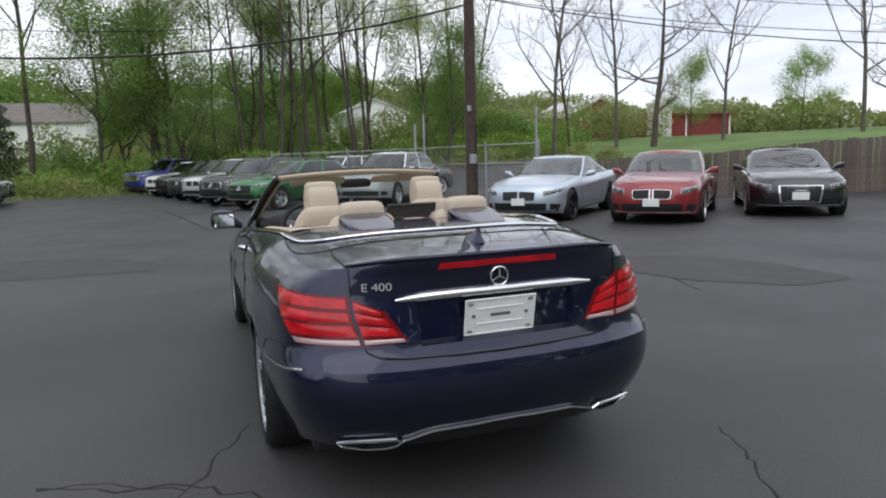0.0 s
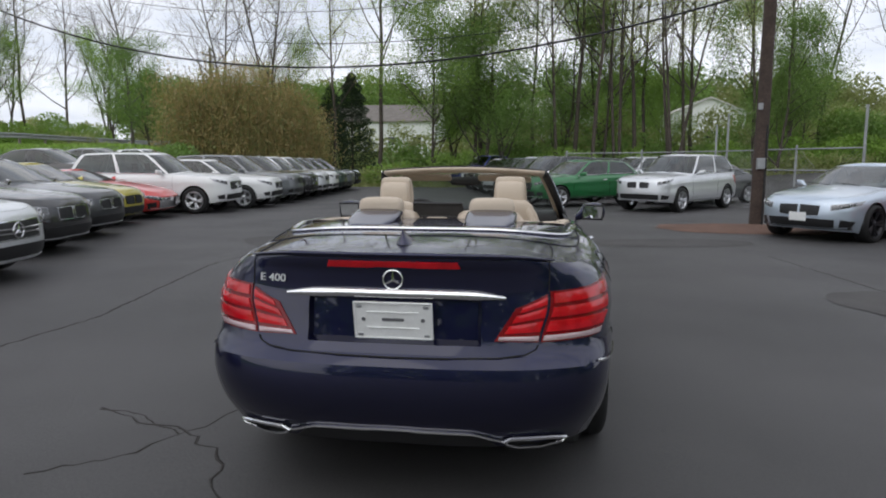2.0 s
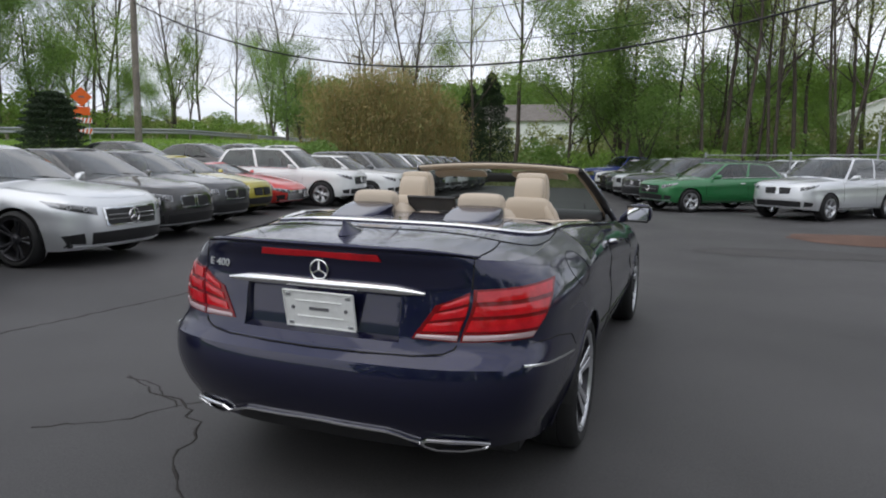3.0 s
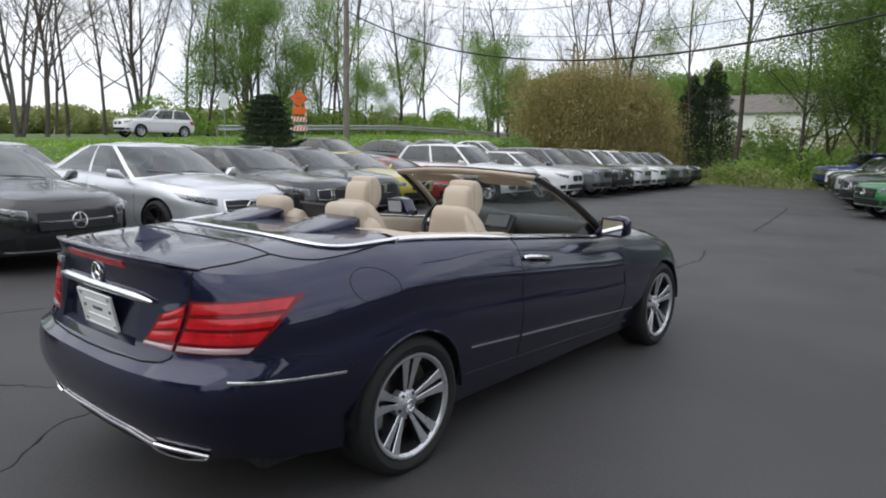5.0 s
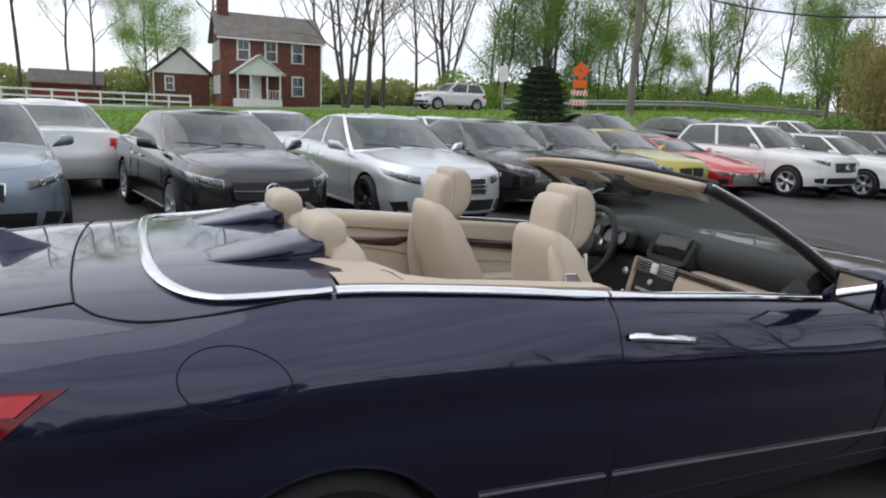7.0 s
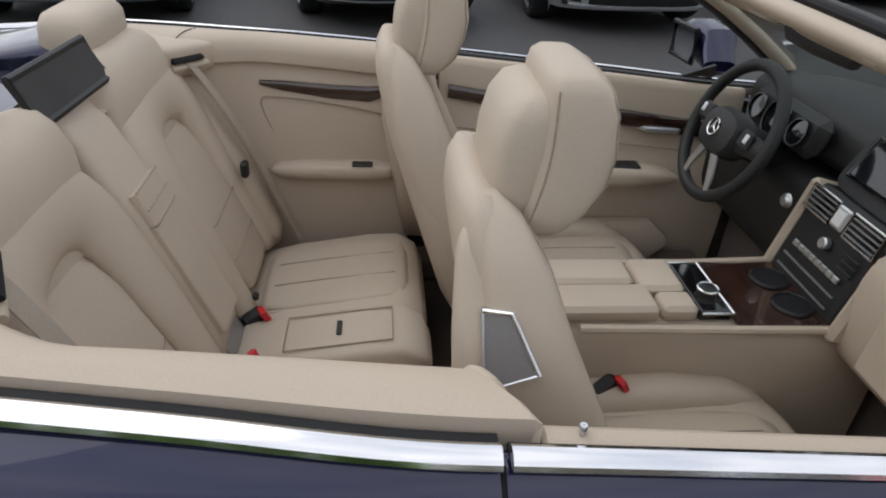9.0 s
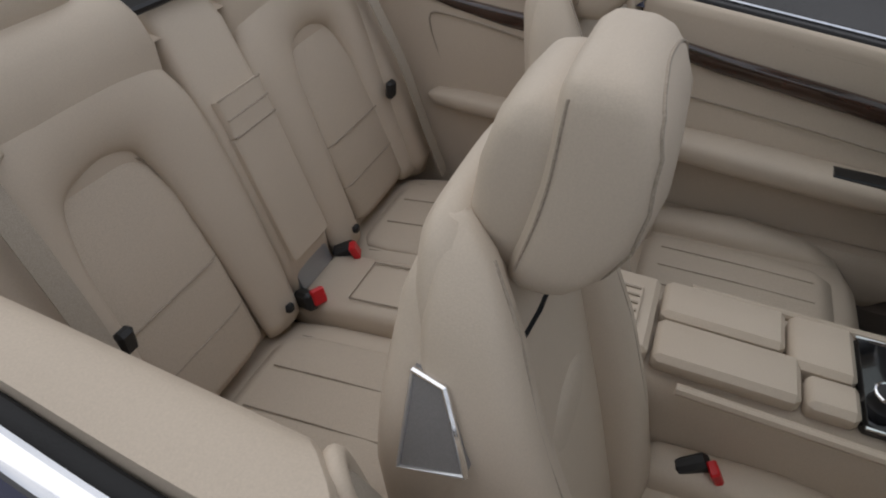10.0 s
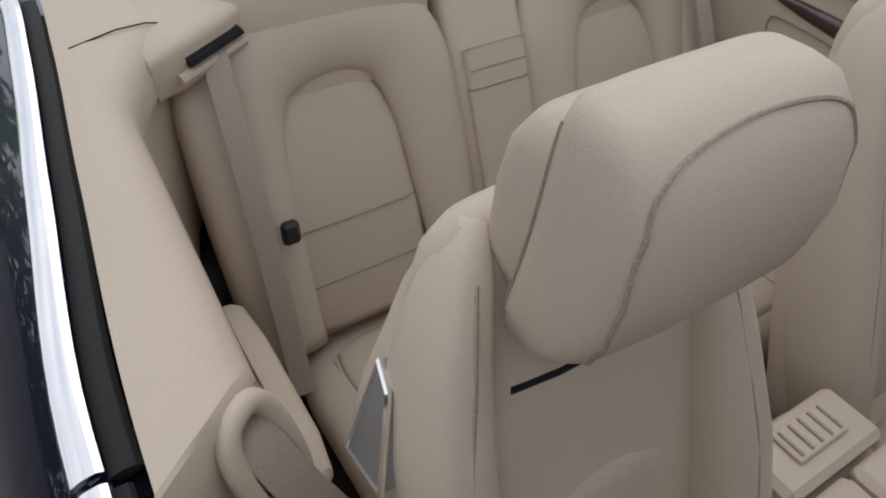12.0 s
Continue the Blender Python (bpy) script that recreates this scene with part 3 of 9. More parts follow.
def parked_car(style, colour, label, m, face="bmw", category="car", group="cars parked in the lot", dark_rims=False, detail=True, chrome=True, spokes=5, sheet=False):
    """A parked car: skin, glass, wheels, lamps, grille, mirrors, seams and a dim cabin. Local y runs from tail to nose."""
    d = STYLES[style]
    L, W, H = d["L"], d["W"], d["H"]
    bt, bc = d["belt"]
    rb, rt, ft, wb = d["cab"]
    hi = style in ("suv", "pickup", "crossover")
    flat_tail = style in ("suv", "pickup", "crossover")
    zn = d["nose"]
    up = 0.1 if hi else 0.0
    yr = pch((0.2, 0.14), (0.42 + up, 0.02), (0.62 + up, 0.0), (0.75 + up, 0.06), (bt, 0.1 if flat_tail else 0.12))
    yf = pch((0.2, L - 0.1), (0.32 + up, L - 0.02), (0.45 + up, L), (0.58 + up, L - 0.008), (zn - 0.05, L - 0.04), (zn, L - 0.08), (bt, L - 0.42))
    zed = pch((0.0, bt - 0.02), (rb + 0.2, bt), (wb - 0.3, bc), (wb + 0.2, bc - 0.012), (L - 0.8, bc * 0.62 + zn * 0.38 + 0.01), (L - 0.4, bc * 0.25 + zn * 0.75 + 0.025), (L - 0.15, zn + 0.025), (L, zn - 0.025))
    zc = pch((0.0, bt + 0.015), (rb, bt + d["crown"]), (wb, bc + d["crown"] + 0.02), (L - 0.8, bc * 0.62 + zn * 0.38 + 0.075), (L - 0.4, bc * 0.25 + zn * 0.75 + 0.075), (L - 0.12, zn + 0.05), (L, zn - 0.025))
    nose_c = 0.5 if hi else 0.6
    sh = Shell(yr, yf, 0.42, nose_c, 3.0, 2.9 if hi else 2.75, pch((0, W - 0.03), (0.9, W), (L * 0.6, W - 0.005), (L, W - 0.05)),
               pch((0, 0.1), (0.03, 0.06), (0.09, 0.03), (0.2, 0.005), (0.3, 0.012), (0.42, 0.0), (1, 0.0)), pch((0.15, 0.09), (0.3, 0.035), (0.45, 0.0)),
               pch((0, 0.3 + up), (0.5, 0.22 + up), (L - 0.5, 0.2 + up), (L, 0.24 + up)), zed, zc)
    wr = d["wheel"][0]
    y_r, y_f = d["wb"]
    ob = thing(style if style not in ("small_sedan", "sports", "crossover") else {"small_sedan": "sedan", "sports": "sports_car", "crossover": "suv"}[style], label, category, m, group)
    g, _ = sh.side([(y_r, wr, wr + 0.045), (y_f, wr, wr + 0.045)], n_end=9, n_side=46, levels=12)
    dk = sh.deck(0.02, L - 0.001, nx=6, ny=44, soft=0.5) if style != "pickup" else sh.deck(1.72, L - 0.001, nx=6, ny=30, soft=0.5)
    g.add(dk.v, dk.f)

    def ring(s, t):
        c_r, c_f, p = (0.22 if flat_tail else 0.5), 0.42, 3.2
        ya, yb = rb + (rt - rb) * t ** 0.9, wb + (ft - wb) * t ** 0.95
        hw = (W - 0.085) + (min(0.62, W - 0.26) - (W - 0.085)) * t ** 1.25
        if s <= 1:
            a = s * math.pi / 2
            x, y = hw * math.sin(a) ** (2 / p), ya + c_r * (1 - math.cos(a) ** (2 / p))
        elif s < 2:
            x, y = hw, ya + c_r + (yb - c_f - ya - c_r) * (s - 1)
        else:
            a = (3 - s) * math.pi / 2
            x, y = hw * math.sin(a) ** (2 / p), yb - c_f * (1 - max(0, math.cos(a)) ** (2 / p))
        e = max(0.3, sh.w(y, zed(y)))
        z0 = sh.top_z(min(x, e), y, e) - 0.015
        mid = (rt + ft) / 2 + 0.15
        z1 = H - 0.055 - 0.05 * ((y - mid) / max(0.6, (ft - rt) * 0.6)) ** 2 - 0.03 * (x / 0.6) ** 2 * 0.5
        return Vector((x, y, z0 + (z1 - z0) * (1 - (1 - t) ** 1.28)))

    ss = [0, 0.25, 0.5, 0.72, 0.86, 1.0, 1.12, 1.24, 1.4, 1.5, 1.54, 1.7, 1.85, 2.0, 2.1, 2.22, 2.4, 2.6, 2.8, 3.0]
    ts = [0, 0.07, 0.3, 0.5, 0.72, 0.93, 1.0]
    sets = {k: Geo() for k in ("body", "rear_window", "windscreen", "side_window_a", "side_window_b")}
    for i in range(len(ss) - 1):
        for j in range(len(ts) - 1):
            sm, glass = (ss[i] + ss[i + 1]) / 2, 1 <= j <= 4
            key = "body"
            if glass and sm < 0.72:
                key = "rear_window"
            elif glass and sm > 2.22:
                key = "windscreen"
            elif glass and (1.0 if flat_tail else 1.0) < sm < 1.5:
                key = "side_window_a"
            elif glass and 1.54 < sm < 2.1:
                key = "side_window_b"
            q = [ring(ss[i], ts[j]), ring(ss[i + 1], ts[j]), ring(ss[i + 1], ts[j + 1]), ring(ss[i], ts[j + 1])]
            sets[key].add(q, [(0, 1, 2, 3)])
    rows = []
    for s in ss:
        e = ring(s, 1.0)
        rows.append([Vector((e.x * (1 - k / 4), e.y, e.z + 0.045 * (1 - (1 - k / 4) ** 2) * min(1.0, e.x / 0.4))) for k in range(5)])
    sets["body"].grid(rows)
    g.add(sets["body"].v, sets["body"].f)
    part("body", g.mirrored(), colour, ob, smooth=40, weld=0.002, outward=True)
    for nm in ("rear_window", "windscreen"):
        part(nm, sets[nm].mirrored(), M_GLASS, ob, "tinted glass", smooth=60, weld=0.002)
    for nm in ("side_window_a", "side_window_b"):
        part("side_window", sets[nm], M_GLASS, ob, "tinted glass", smooth=60, weld=0.002)
        part("side_window", Geo().add([(-p[0], p[1], p[2]) for p in sets[nm].v], [q[::-1] for q in sets[nm].f]), M_GLASS, ob, "tinted glass", smooth=60, weld=0.002)
    if style == "pickup":
        bed = Geo().box((0, 0.9, 0.95), (1.6, 1.6, 0.03)).box((0, 1.7, 1.1), (1.65, 0.04, 0.4))
        part("cargo_bed", bed, M_BLACK, ob)
    # dark floor and wheel wells
    under = Geo().box((0, L / 2, 0.3 + up), (2 * W - 0.3, L - 0.5, 0.1))
    part("underbody", under, M_BLACK, ob)
    for yy in (y_r, y_f):
        well = Geo()
        rows = [[Vector((x, yy + (wr + 0.04) * math.cos(a), wr + (wr + 0.04) * math.sin(a))) for a in [math.pi * k / 10 for k in range(11)]] for x in (-W + 0.03, W - 0.03)]
        well.grid(rows)
        part("wheel_well", well, M_BLACK, ob)
        for x in (-W + 0.125, W - 0.125):
            put_wheel(ob, wheel_kind(*d["wheel"], spokes, dark_rims), x, yy, wr)
    # cabin
    cab = Geo().box((0, (rb + wb) / 2 + 0.1, bc - 0.35), (2 * W - 0.35, max(1.2, wb - rb - 0.7), 0.1))
    part("cabin_floor", cab, M_CABIN, ob)
    part("dashboard", Geo().box((0, wb - 0.42, bc - 0.06), (2 * W - 0.34, 0.35, 0.16), bevel=0.04), M_CABIN, ob)
    seat_y = (ft + rt) / 2 + (0.1 if not hi else 0.45)
    for x in (-0.37, 0.37):
        sg = Geo().loft([((x, seat_y + 0.12, bc - 0.3), (1, 0, 0), (0, 1, 0), 0.24, 0.07, 4), ((x, seat_y, bc + 0.02), (1, 0, 0), (0, 1, 0), 0.23, 0.06, 4), ((x, seat_y - 0.05, bc + 0.12), (1, 0, 0), (0, 1, 0), 0.18, 0.045, 3),
                         ((x, seat_y - 0.06, bc + 0.16), (1, 0, 0), (0, 1, 0), 0.12, 0.04, 3), ((x, seat_y - 0.07, bc + 0.3), (1, 0, 0), (0, 1, 0), 0.11, 0.04, 3)], 12)
        part("seat", sg, M_CABIN, ob)
    if style != "pickup":
        part("rear_bench", Geo().loft([((0, rt + 0.45, bc - 0.3), (1, 0, 0), (0, 1, 0), 0.62, 0.08, 5), ((0, rt + 0.32, bc + 0.08), (1, 0, 0), (0, 1, 0), 0.6, 0.06, 4)], 16), M_CABIN, ob)
    # lamps and grille
    zh = zn - 0.075
    for sg in (-1, 1):
        out_s, in_s = 2.06, sh.x_to_s(0.5 if not hi else 0.55, zh, True)
        lens = [(sg * (out_s + 0.1), zh + 0.0), (sg * in_s, zh - 0.105), (sg * (in_s - 0.01), zh - 0.005), (sg * out_s, zh + 0.07)]
        hl = part("headlight", sh.patch(lens[::sg], 12, 5, 0.006, 0.02, 0.012), M_HEADLAMP, ob, "clear headlamp lens", outward=True)
        part("headlight_bezel", sh.patch([(sg * (out_s + 0.2), zh - 0.012), (sg * (in_s - 0.012), zh - 0.094), (sg * (in_s - 0.022), zh - 0.018), (sg * (out_s + 0.17), zh + 0.036)][::sg], 10, 4, 0.013, 0.0, 0.011), M_LAMPDARK, hl, "dark lamp bezel", outward=True)
        for u in (0.45, 0.78):
            s0 = out_s + 0.06 + (in_s - out_s - 0.08) * u
            c = sh.sz(sg * s0, zh + 0.024 - 0.075 * u, 0.03)
            nn = sh.normal(s0, zh)
            nn = Vector((sg * nn.x, nn.y, nn.z))
            t1 = Vector((-nn.y, nn.x, 0)).normalized()
            part("lamp_ring", Geo().tube([c + (t1 * math.cos(q) + Vector((0, 0, 1)) * math.sin(q)) * 0.024 for q in [2 * math.pi * k / 14 for k in range(14)]], 0.006, sides=5, close=True), M_RIM, hl)
        lz0, lz1 = (bt - 0.24, bt - 0.1) if not flat_tail else (bt - 0.3, bt - 0.06)
        part("taillight", sh.patch([(sg * 0.42, lz0 + 0.02), (sg * 0.98, lz0), (sg * 1.02, lz1 - 0.02), (sg * 0.45, lz1)][::sg], 8, 4, 0.006, 0.02), M_REDLENS, ob, "red taillight")
    zg = zh - 0.07
    if face == "bmw":
        for sg in (-1, 1):
            k0, k1 = sh.x_to_s(0.36, zg, True), sh.x_to_s(0.02, zg, True)
            kid = sh.patch([(sg * (k0 + 0.02), zg - 0.12), (sg * k1, zg - 0.13), (sg * k1, zg + 0.06), (sg * k0, zg + 0.045)][::sg], 6, 4, 0.008, 0.02)
            gr = part("grille", kid, M_CHROME if chrome else M_GLOSSB, ob, "kidney grille frame")
            part("grille_insert", sh.patch([(sg * (k0 + 0.028), zg - 0.112), (sg * (k1 - 0.007), zg - 0.122), (sg * (k1 - 0.007), zg + 0.052), (sg * (k0 + 0.01), zg + 0.037)][::sg], 6, 4, 0.012, 0.0), M_BLACK, gr)
            for q in range(1, 6):
                s_ = k0 + 0.02 + (k1 - k0 - 0.03) * q / 6
                part("grille_slat", Geo().tube([sh.sz(sg * s_, zg - 0.11, 0.014), sh.sz(sg * s_, zg + 0.035, 0.014)], 0.004, sides=4), M_RIMDARK, gr)
    elif face in ("merc", "audi", "suv_merc"):
        w0 = sh.x_to_s({"merc": 0.44, "suv_merc": 0.42, "audi": 0.36}[face], zg, True)
        lo = zg - (0.17 if face != "audi" else 0.3)
        gr = part("grille", Geo().add(*_both(sh.patch([(w0, lo), (3.0, lo), (3.0, zg + 0.05), (w0 - 0.03, zg + 0.05)], 8, 4, 0.008, 0.02))), M_GLOSSB if face == "merc" else M_CHROME, ob, "star grille frame" if face == "merc" else "chrome-framed grille")
        part("grille_insert", Geo().add(*_both(sh.patch([(w0 + 0.025, lo + 0.018), (3.0, lo + 0.018), (3.0, zg + 0.034), (w0, zg + 0.034)], 8, 4, 0.012, 0.0))), M_BLACK, gr)
        bars = Geo()
        for k in ((0.0,) if face == "merc" else (-0.03, 0.02)):
            zz = (lo + zg + 0.05) / 2 + k
            bars.tube([sh.sz(s, zz, 0.016) for s in (-w0 - 0.02, -2.8, -2.9, -2.999, 2.9, 2.8, w0 + 0.02)], 0.013 if face == "merc" else 0.009, sides=6)
        if face != "audi":
            part("grille_bar", bars, M_CHROME, gr)
            zz = (lo + zg + 0.05) / 2
            badge = Geo()
            y0 = sh.pt(3, zz).y + 0.026
            badge.tube([(0.085 * math.cos(a), y0, zz + 0.085 * math.sin(a)) for a in [2 * math.pi * k / 24 for k in range(24)]], 0.008, sides=6, close=True)
            for k in range(3):
                a = math.pi / 2 + 2 * math.pi * k / 3
                badge.tube([(0, y0, zz), (0.083 * math.cos(a), y0, zz + 0.083 * math.sin(a))], [0.014, 0.005], sides=6)
            part("badge", badge, M_CHROME, gr)
        else:
            slats = Geo()
            for k in range(-5, 6):
                x = k * 0.045
                s = sh.x_to_s(x, zg, True) if k else 3.0
                slats.tube([sh.sz(s, lo + 0.03, 0.014), sh.sz(s, zg + 0.03, 0.014)], 0.005, sides=5)
            part("grille_slats", slats, M_SATIN, gr)
            rings = Geo()
            zz = zg - 0.02
            for k in (-1.5, -0.5, 0.5, 1.5):
                y0 = sh.pt(3, zz).y + 0.026
                rings.tube([(k * 0.055 + 0.034 * math.cos(a), y0, zz + 0.034 * math.sin(a)) for a in [2 * math.pi * q / 16 for q in range(16)]], 0.005, sides=5, close=True)
            part("badge", rings, M_CHROME, gr)
    else:
        part("grille", Geo().add(*_both(sh.patch([(2.62, zg - 0.2), (3.0, zg - 0.2), (3.0, zg + 0.05), (2.6, zg + 0.05)], 8, 4, 0.01, 0.02))), M_CHROME, ob, "chrome crossbar grille")
    # lower intakes, plate
    zi = 0.3 + up
    part("lower_intake", Geo().add(*_both(sh.patch([(2.6, zi - 0.02), (3.0, zi - 0.02), (3.0, zi + 0.13), (2.6, zi + 0.12)], 8, 3, 0.004, 0.02))), M_BLACK, ob, "black lower air intake")
    for sg in (-1, 1):
        part("side_intake", sh.patch([(sg * 2.3, zi + 0.0), (sg * 2.53, zi - 0.01), (sg * 2.51, zi + 0.12), (sg * 2.24, zi + 0.09)][::sg], 5, 3, 0.004, 0.02), M_BLACK, ob)
    if not detail:
        return ob
    # mirrors, handles, seams, trim
    for sg in (-1, 1):
        mx = W - 0.03
        mg = Geo().loft([((sg * (mx - 0.02), wb - 0.42, bc + 0.02), (0, 1, 0), (0, 0, 1), 0.035, 0.02, 2.5), ((sg * (mx + 0.06), wb - 0.44, bc + 0.07), (0, 1, 0), (0, 0, 1), 0.06, 0.06, 3),
                         ((sg * (mx + 0.17), wb - 0.47, bc + 0.085), (0, 1, 0), (0, 0, 1), 0.05, 0.06, 3), ((sg * (mx + 0.2), wb - 0.48, bc + 0.085), (0, 1, 0), (0, 0, 1), 0.02, 0.04, 2.5)], 14)
        part("mirror", mg, colour, ob, outward=True)
    doors = (rt + 0.25, (rt + ft) / 2 + 0.1, wb - 0.15) if style not in ("coupe", "sports", "pickup") else ((rt + ft) / 2 - 0.25, wb - 0.12)
    for yd in doors:
        for sg in (-1, 1):
            q = sh.line([(yd, 0.3 + up), (yd, (bc + bt) / 2 - 0.04)], 0.004, 0.0, n=6, sides=4)
            part("door_seam", q if sg > 0 else Geo().add([(-p[0], p[1], p[2]) for p in q.v], [f[::-1] for f in q.f]), M_SEAM, ob)
    for yd in doors[:-1]:
        hl = sh.line([(yd + 0.12, bc - 0.12), (yd + 0.3, bc - 0.125)], 0.012, 0.012, n=3)
        for q in (hl, Geo().add([(-p[0], p[1], p[2]) for p in hl.v], [f[::-1] for f in hl.f])):
            part("door_handle", q, M_CHROME if chrome else colour, ob)
    sill = sh.line([(y_r + wr + 0.06, 0.24 + up), (y_f - wr - 0.06, 0.24 + up)], 0.012, 0.002, n=8)
    trim = Geo().tube([ring(s, 0.065) + Vector((0.006, 0, 0)) for s in (0.9, 1.0, 1.2, 1.4, 1.6, 1.8, 2.0, 2.1)], 0.008, sides=5)
    for nm, q, m_ in (("sill_trim", sill, M_BLACK if hi else (M_SATIN if chrome else M_BLACK)), ("window_trim", trim, M_CHROME if chrome else M_BLACK)):
        part(nm, q, m_, ob)
        part(nm, Geo().add([(-p[0], p[1], p[2]) for p in q.v], [f[::-1] for f in q.f]), m_, ob)
    part("intake_strip", Geo().tube([sh.sz(s_, zi - 0.035, 0.01) for s_ in (-2.3, -2.5, -2.7, -2.85, -2.999, 2.85, 2.7, 2.5, 2.3)], 0.008, sides=5), M_SATIN if chrome else M_BLACK, ob)
    if sheet:
        part("front_plate", Geo().box((0, sh.pt(3, 0.45 + up).y + 0.012, 0.45 + up), (0.3, 0.012, 0.15), bevel=0.004), M_PLATE, ob, "white blank dealer plate")
        c0, c1 = ring(2.45, 0.3), ring(2.6, 0.5)
        for q0 in ([ring(2.36, 0.2), ring(2.56, 0.2), ring(2.56, 0.62), ring(2.36, 0.62)],):
            part("price_sheet", Geo().add([Vector((-p.x * 0.97, p.y - 0.02, p.z - 0.012)) for p in q0], [(0, 1, 2, 3)]), M_PLATE, ob, "white paper sheet behind the windscreen", smooth=0)
    for sg in (-1, 1):
        hs = []
        for q in range(13):
            y_ = wb + 0.12 + (L - 0.5 - wb) * q / 12
            e_ = sh.w(y_, zed(y_)) if y_ < L - nose_c else sh.edge(sh.s_of(y_, zed(y_))).x
            k_ = 0.93
            hs.append((sg * e_ * k_, y_, sh.top_z(e_ * k_, y_, e_)))
        part("bonnet_seam", Geo().tube([Vector(p) for p in hs], 0.0022, sides=4), M_SEAM, ob)
    for e in (-0.35, 0.2):
        wp = [ring(3.0, 0.0) + Vector((e, 0.0, 0.012)), ring(3.0, 0.06) + Vector((e + 0.25, -0.02, 0.02)), ring(3.0, 0.1) + Vector((e + 0.5, -0.05, 0.012))]
        part("wiper", Geo().tube(wp, 0.007, sides=5), M_BLACK, ob)
    return ob


def _both(g):
    m = g.mirrored()
    return m.v, m.f

# ---- ground ----
def smooth01(v):
    v = min(1.0, max(0.0, v))
    return v * v * (3 - 2 * v)


def ground_z(x, y):
    """The lie of the land: a level lot that drains away ahead, a bank up to the road, a meadow rising behind the fence."""
    z = -0.0085 * min(max(0.0, y - 4), 40)
    top = min(2.4, max(0.6, 1.35 + 0.045 * (y - 8)))
    bank = smooth01((-13.8 - x) / 5.0) * (1 - 0.65 * smooth01((y - 27) / 10) * smooth01((x + 29) / 6))
    z += top * bank
    meadow = min(1.0, max(0.0, (y * 0.55 + x - 22) / 40))
    z += 2.7 * meadow
    return z + 2.2 * smooth01((y - 42) / 60) * (1 - 0.5 * meadow)


def ground_sheet(name, xs, ys, lift, material, label, category, keep=None):
    n = len(ys)
    verts = [(x, y, ground_z(x, y) + lift) for x in xs for y in ys]
    faces = [(i * n + j, (i + 1) * n + j, (i + 1) * n + j + 1, i * n + j + 1) for i in range(len(xs) - 1) for j in range(n - 1)]
    return whole(name, Geo().add(verts, faces), material, label, category, kind="structure", smooth=180)


axis_x = [-2500, -900, -400, -200, -120, -90, -75, -65, -55] + list(range(-50, 61, 1)) + [66, 74, 84, 100, 130, 200, 400, 900, 2500]
axis_y = [-2500, -900, -300, -120, -60, -40] + list(range(-30, 81, 1)) + [84, 90, 100, 110, 130, 200, 400, 900, 2500]
ground_sheet("ground", axis_x, axis_y, 0.0, M_GRASS, "spring grass and rough verge round the lot", "ground")
lot_x, lot_y = list(np.arange(-13.5, 19.01, 0.65)), list(np.arange(-26, 38.01, 0.8))
ground_sheet("lot_pavement", lot_x, lot_y, 0.012, M_ASPHALT, "dark worn asphalt of a car lot", "pavement")
ground_sheet("road", list(np.arange(-37.5, -30.4, 0.5)), [-400, -150, -60] + list(range(-40, 81, 2)) + [150, 400], 0.04, M_ROAD, "grey two-lane road on a low bank", "road")
floor_rng = np.random.default_rng(77)


def litter(x0, x1, y0, y1, n, material, size, name, label):
    """Low grass and leaf litter as one sheet of blades."""
    c = np.stack([floor_rng.uniform(x0, x1, n), floor_rng.uniform(y0, y1, n), np.zeros(n)], 1)
    c[:, 2] = [ground_z(a, b) + 0.05 for a, b in c[:, :2]]
    ob = tagged(new(name, quads_mesh(name, c, size, material, -0.6, floor_rng, 1.4)), label, "grass", kind="stuff")
    return ob


litter(-29, -13.6, -12, 34, 26000, M_LEAF, 0.07, "grass", "short bright grass on the bank")
litter(-30, 24, 36.5, 44, 16000, M_OLIVE, 0.1, "undergrass", "rough grass and dead leaves under the trees")

# cracks and patches in the asphalt
def crack(pts, r, label="thin crack in the asphalt"):
    g = Geo()
    path = []
    for (x0, y0), (x1, y1) in zip(pts, pts[1:]):
        k = max(2, int(math.hypot(x1 - x0, y1 - y0) / 0.06))
        path += [(x0 + (x1 - x0) * q / k + floor_rng.normal() * 0.012, y0 + (y1 - y0) * q / k + floor_rng.normal() * 0.012) for q in range(k)]
    path.append(pts[-1])
    rad = [r * floor_rng.uniform(0.5, 1.4) for _ in path]
    g.tube([Vector((x, y, ground_z(x, y) + 0.0125)) for x, y in path], rad, sides=4, flat=0.12, up=Vector((0, 0, 1)))
    return whole("crack", g, M_CRACK, label, "crack", group="cracks in the lot", kind="structure", smooth=180)


crack([(-1.88, 0.98), (-1.46, 0.8), (-1.3, 0.78), (-1.0, 0.56), (-0.87, 0.42), (-0.82, 0.19), (-0.48, -0.11), (-0.3, -0.6)], 0.007)
crack([(-1.86, 0.96), (-1.64, 0.93), (-1.41, 0.8), (-1.25, 0.71), (-1.18, 0.8), (-1.1, 1.05), (-1.06, 1.08), (-0.93, 1.36)], 0.006)
crack([(-1.25, 0.71), (-1.32, 0.56), (-1.38, 0.42), (-1.7, 0.2)], 0.008)
crack([(-0.2, 6.4), (-0.32, 7.01), (-0.4, 7.7), (-0.38, 8.37), (-0.7, 9.5)], 0.014)
crack([(-1.0, 13.2), (-1.65, 17.7), (-2.2, 21)], 0.02)
crack([(1.3, 0.3), (1.19, -0.02), (1.07, -0.17), (0.9, -0.6)], 0.008)
crack([(-3.2, -2.5), (-3.6, 0.5), (-3.3, 3.0), (-3.8, 6.0), (-3.5, 9.0)], 0.012)
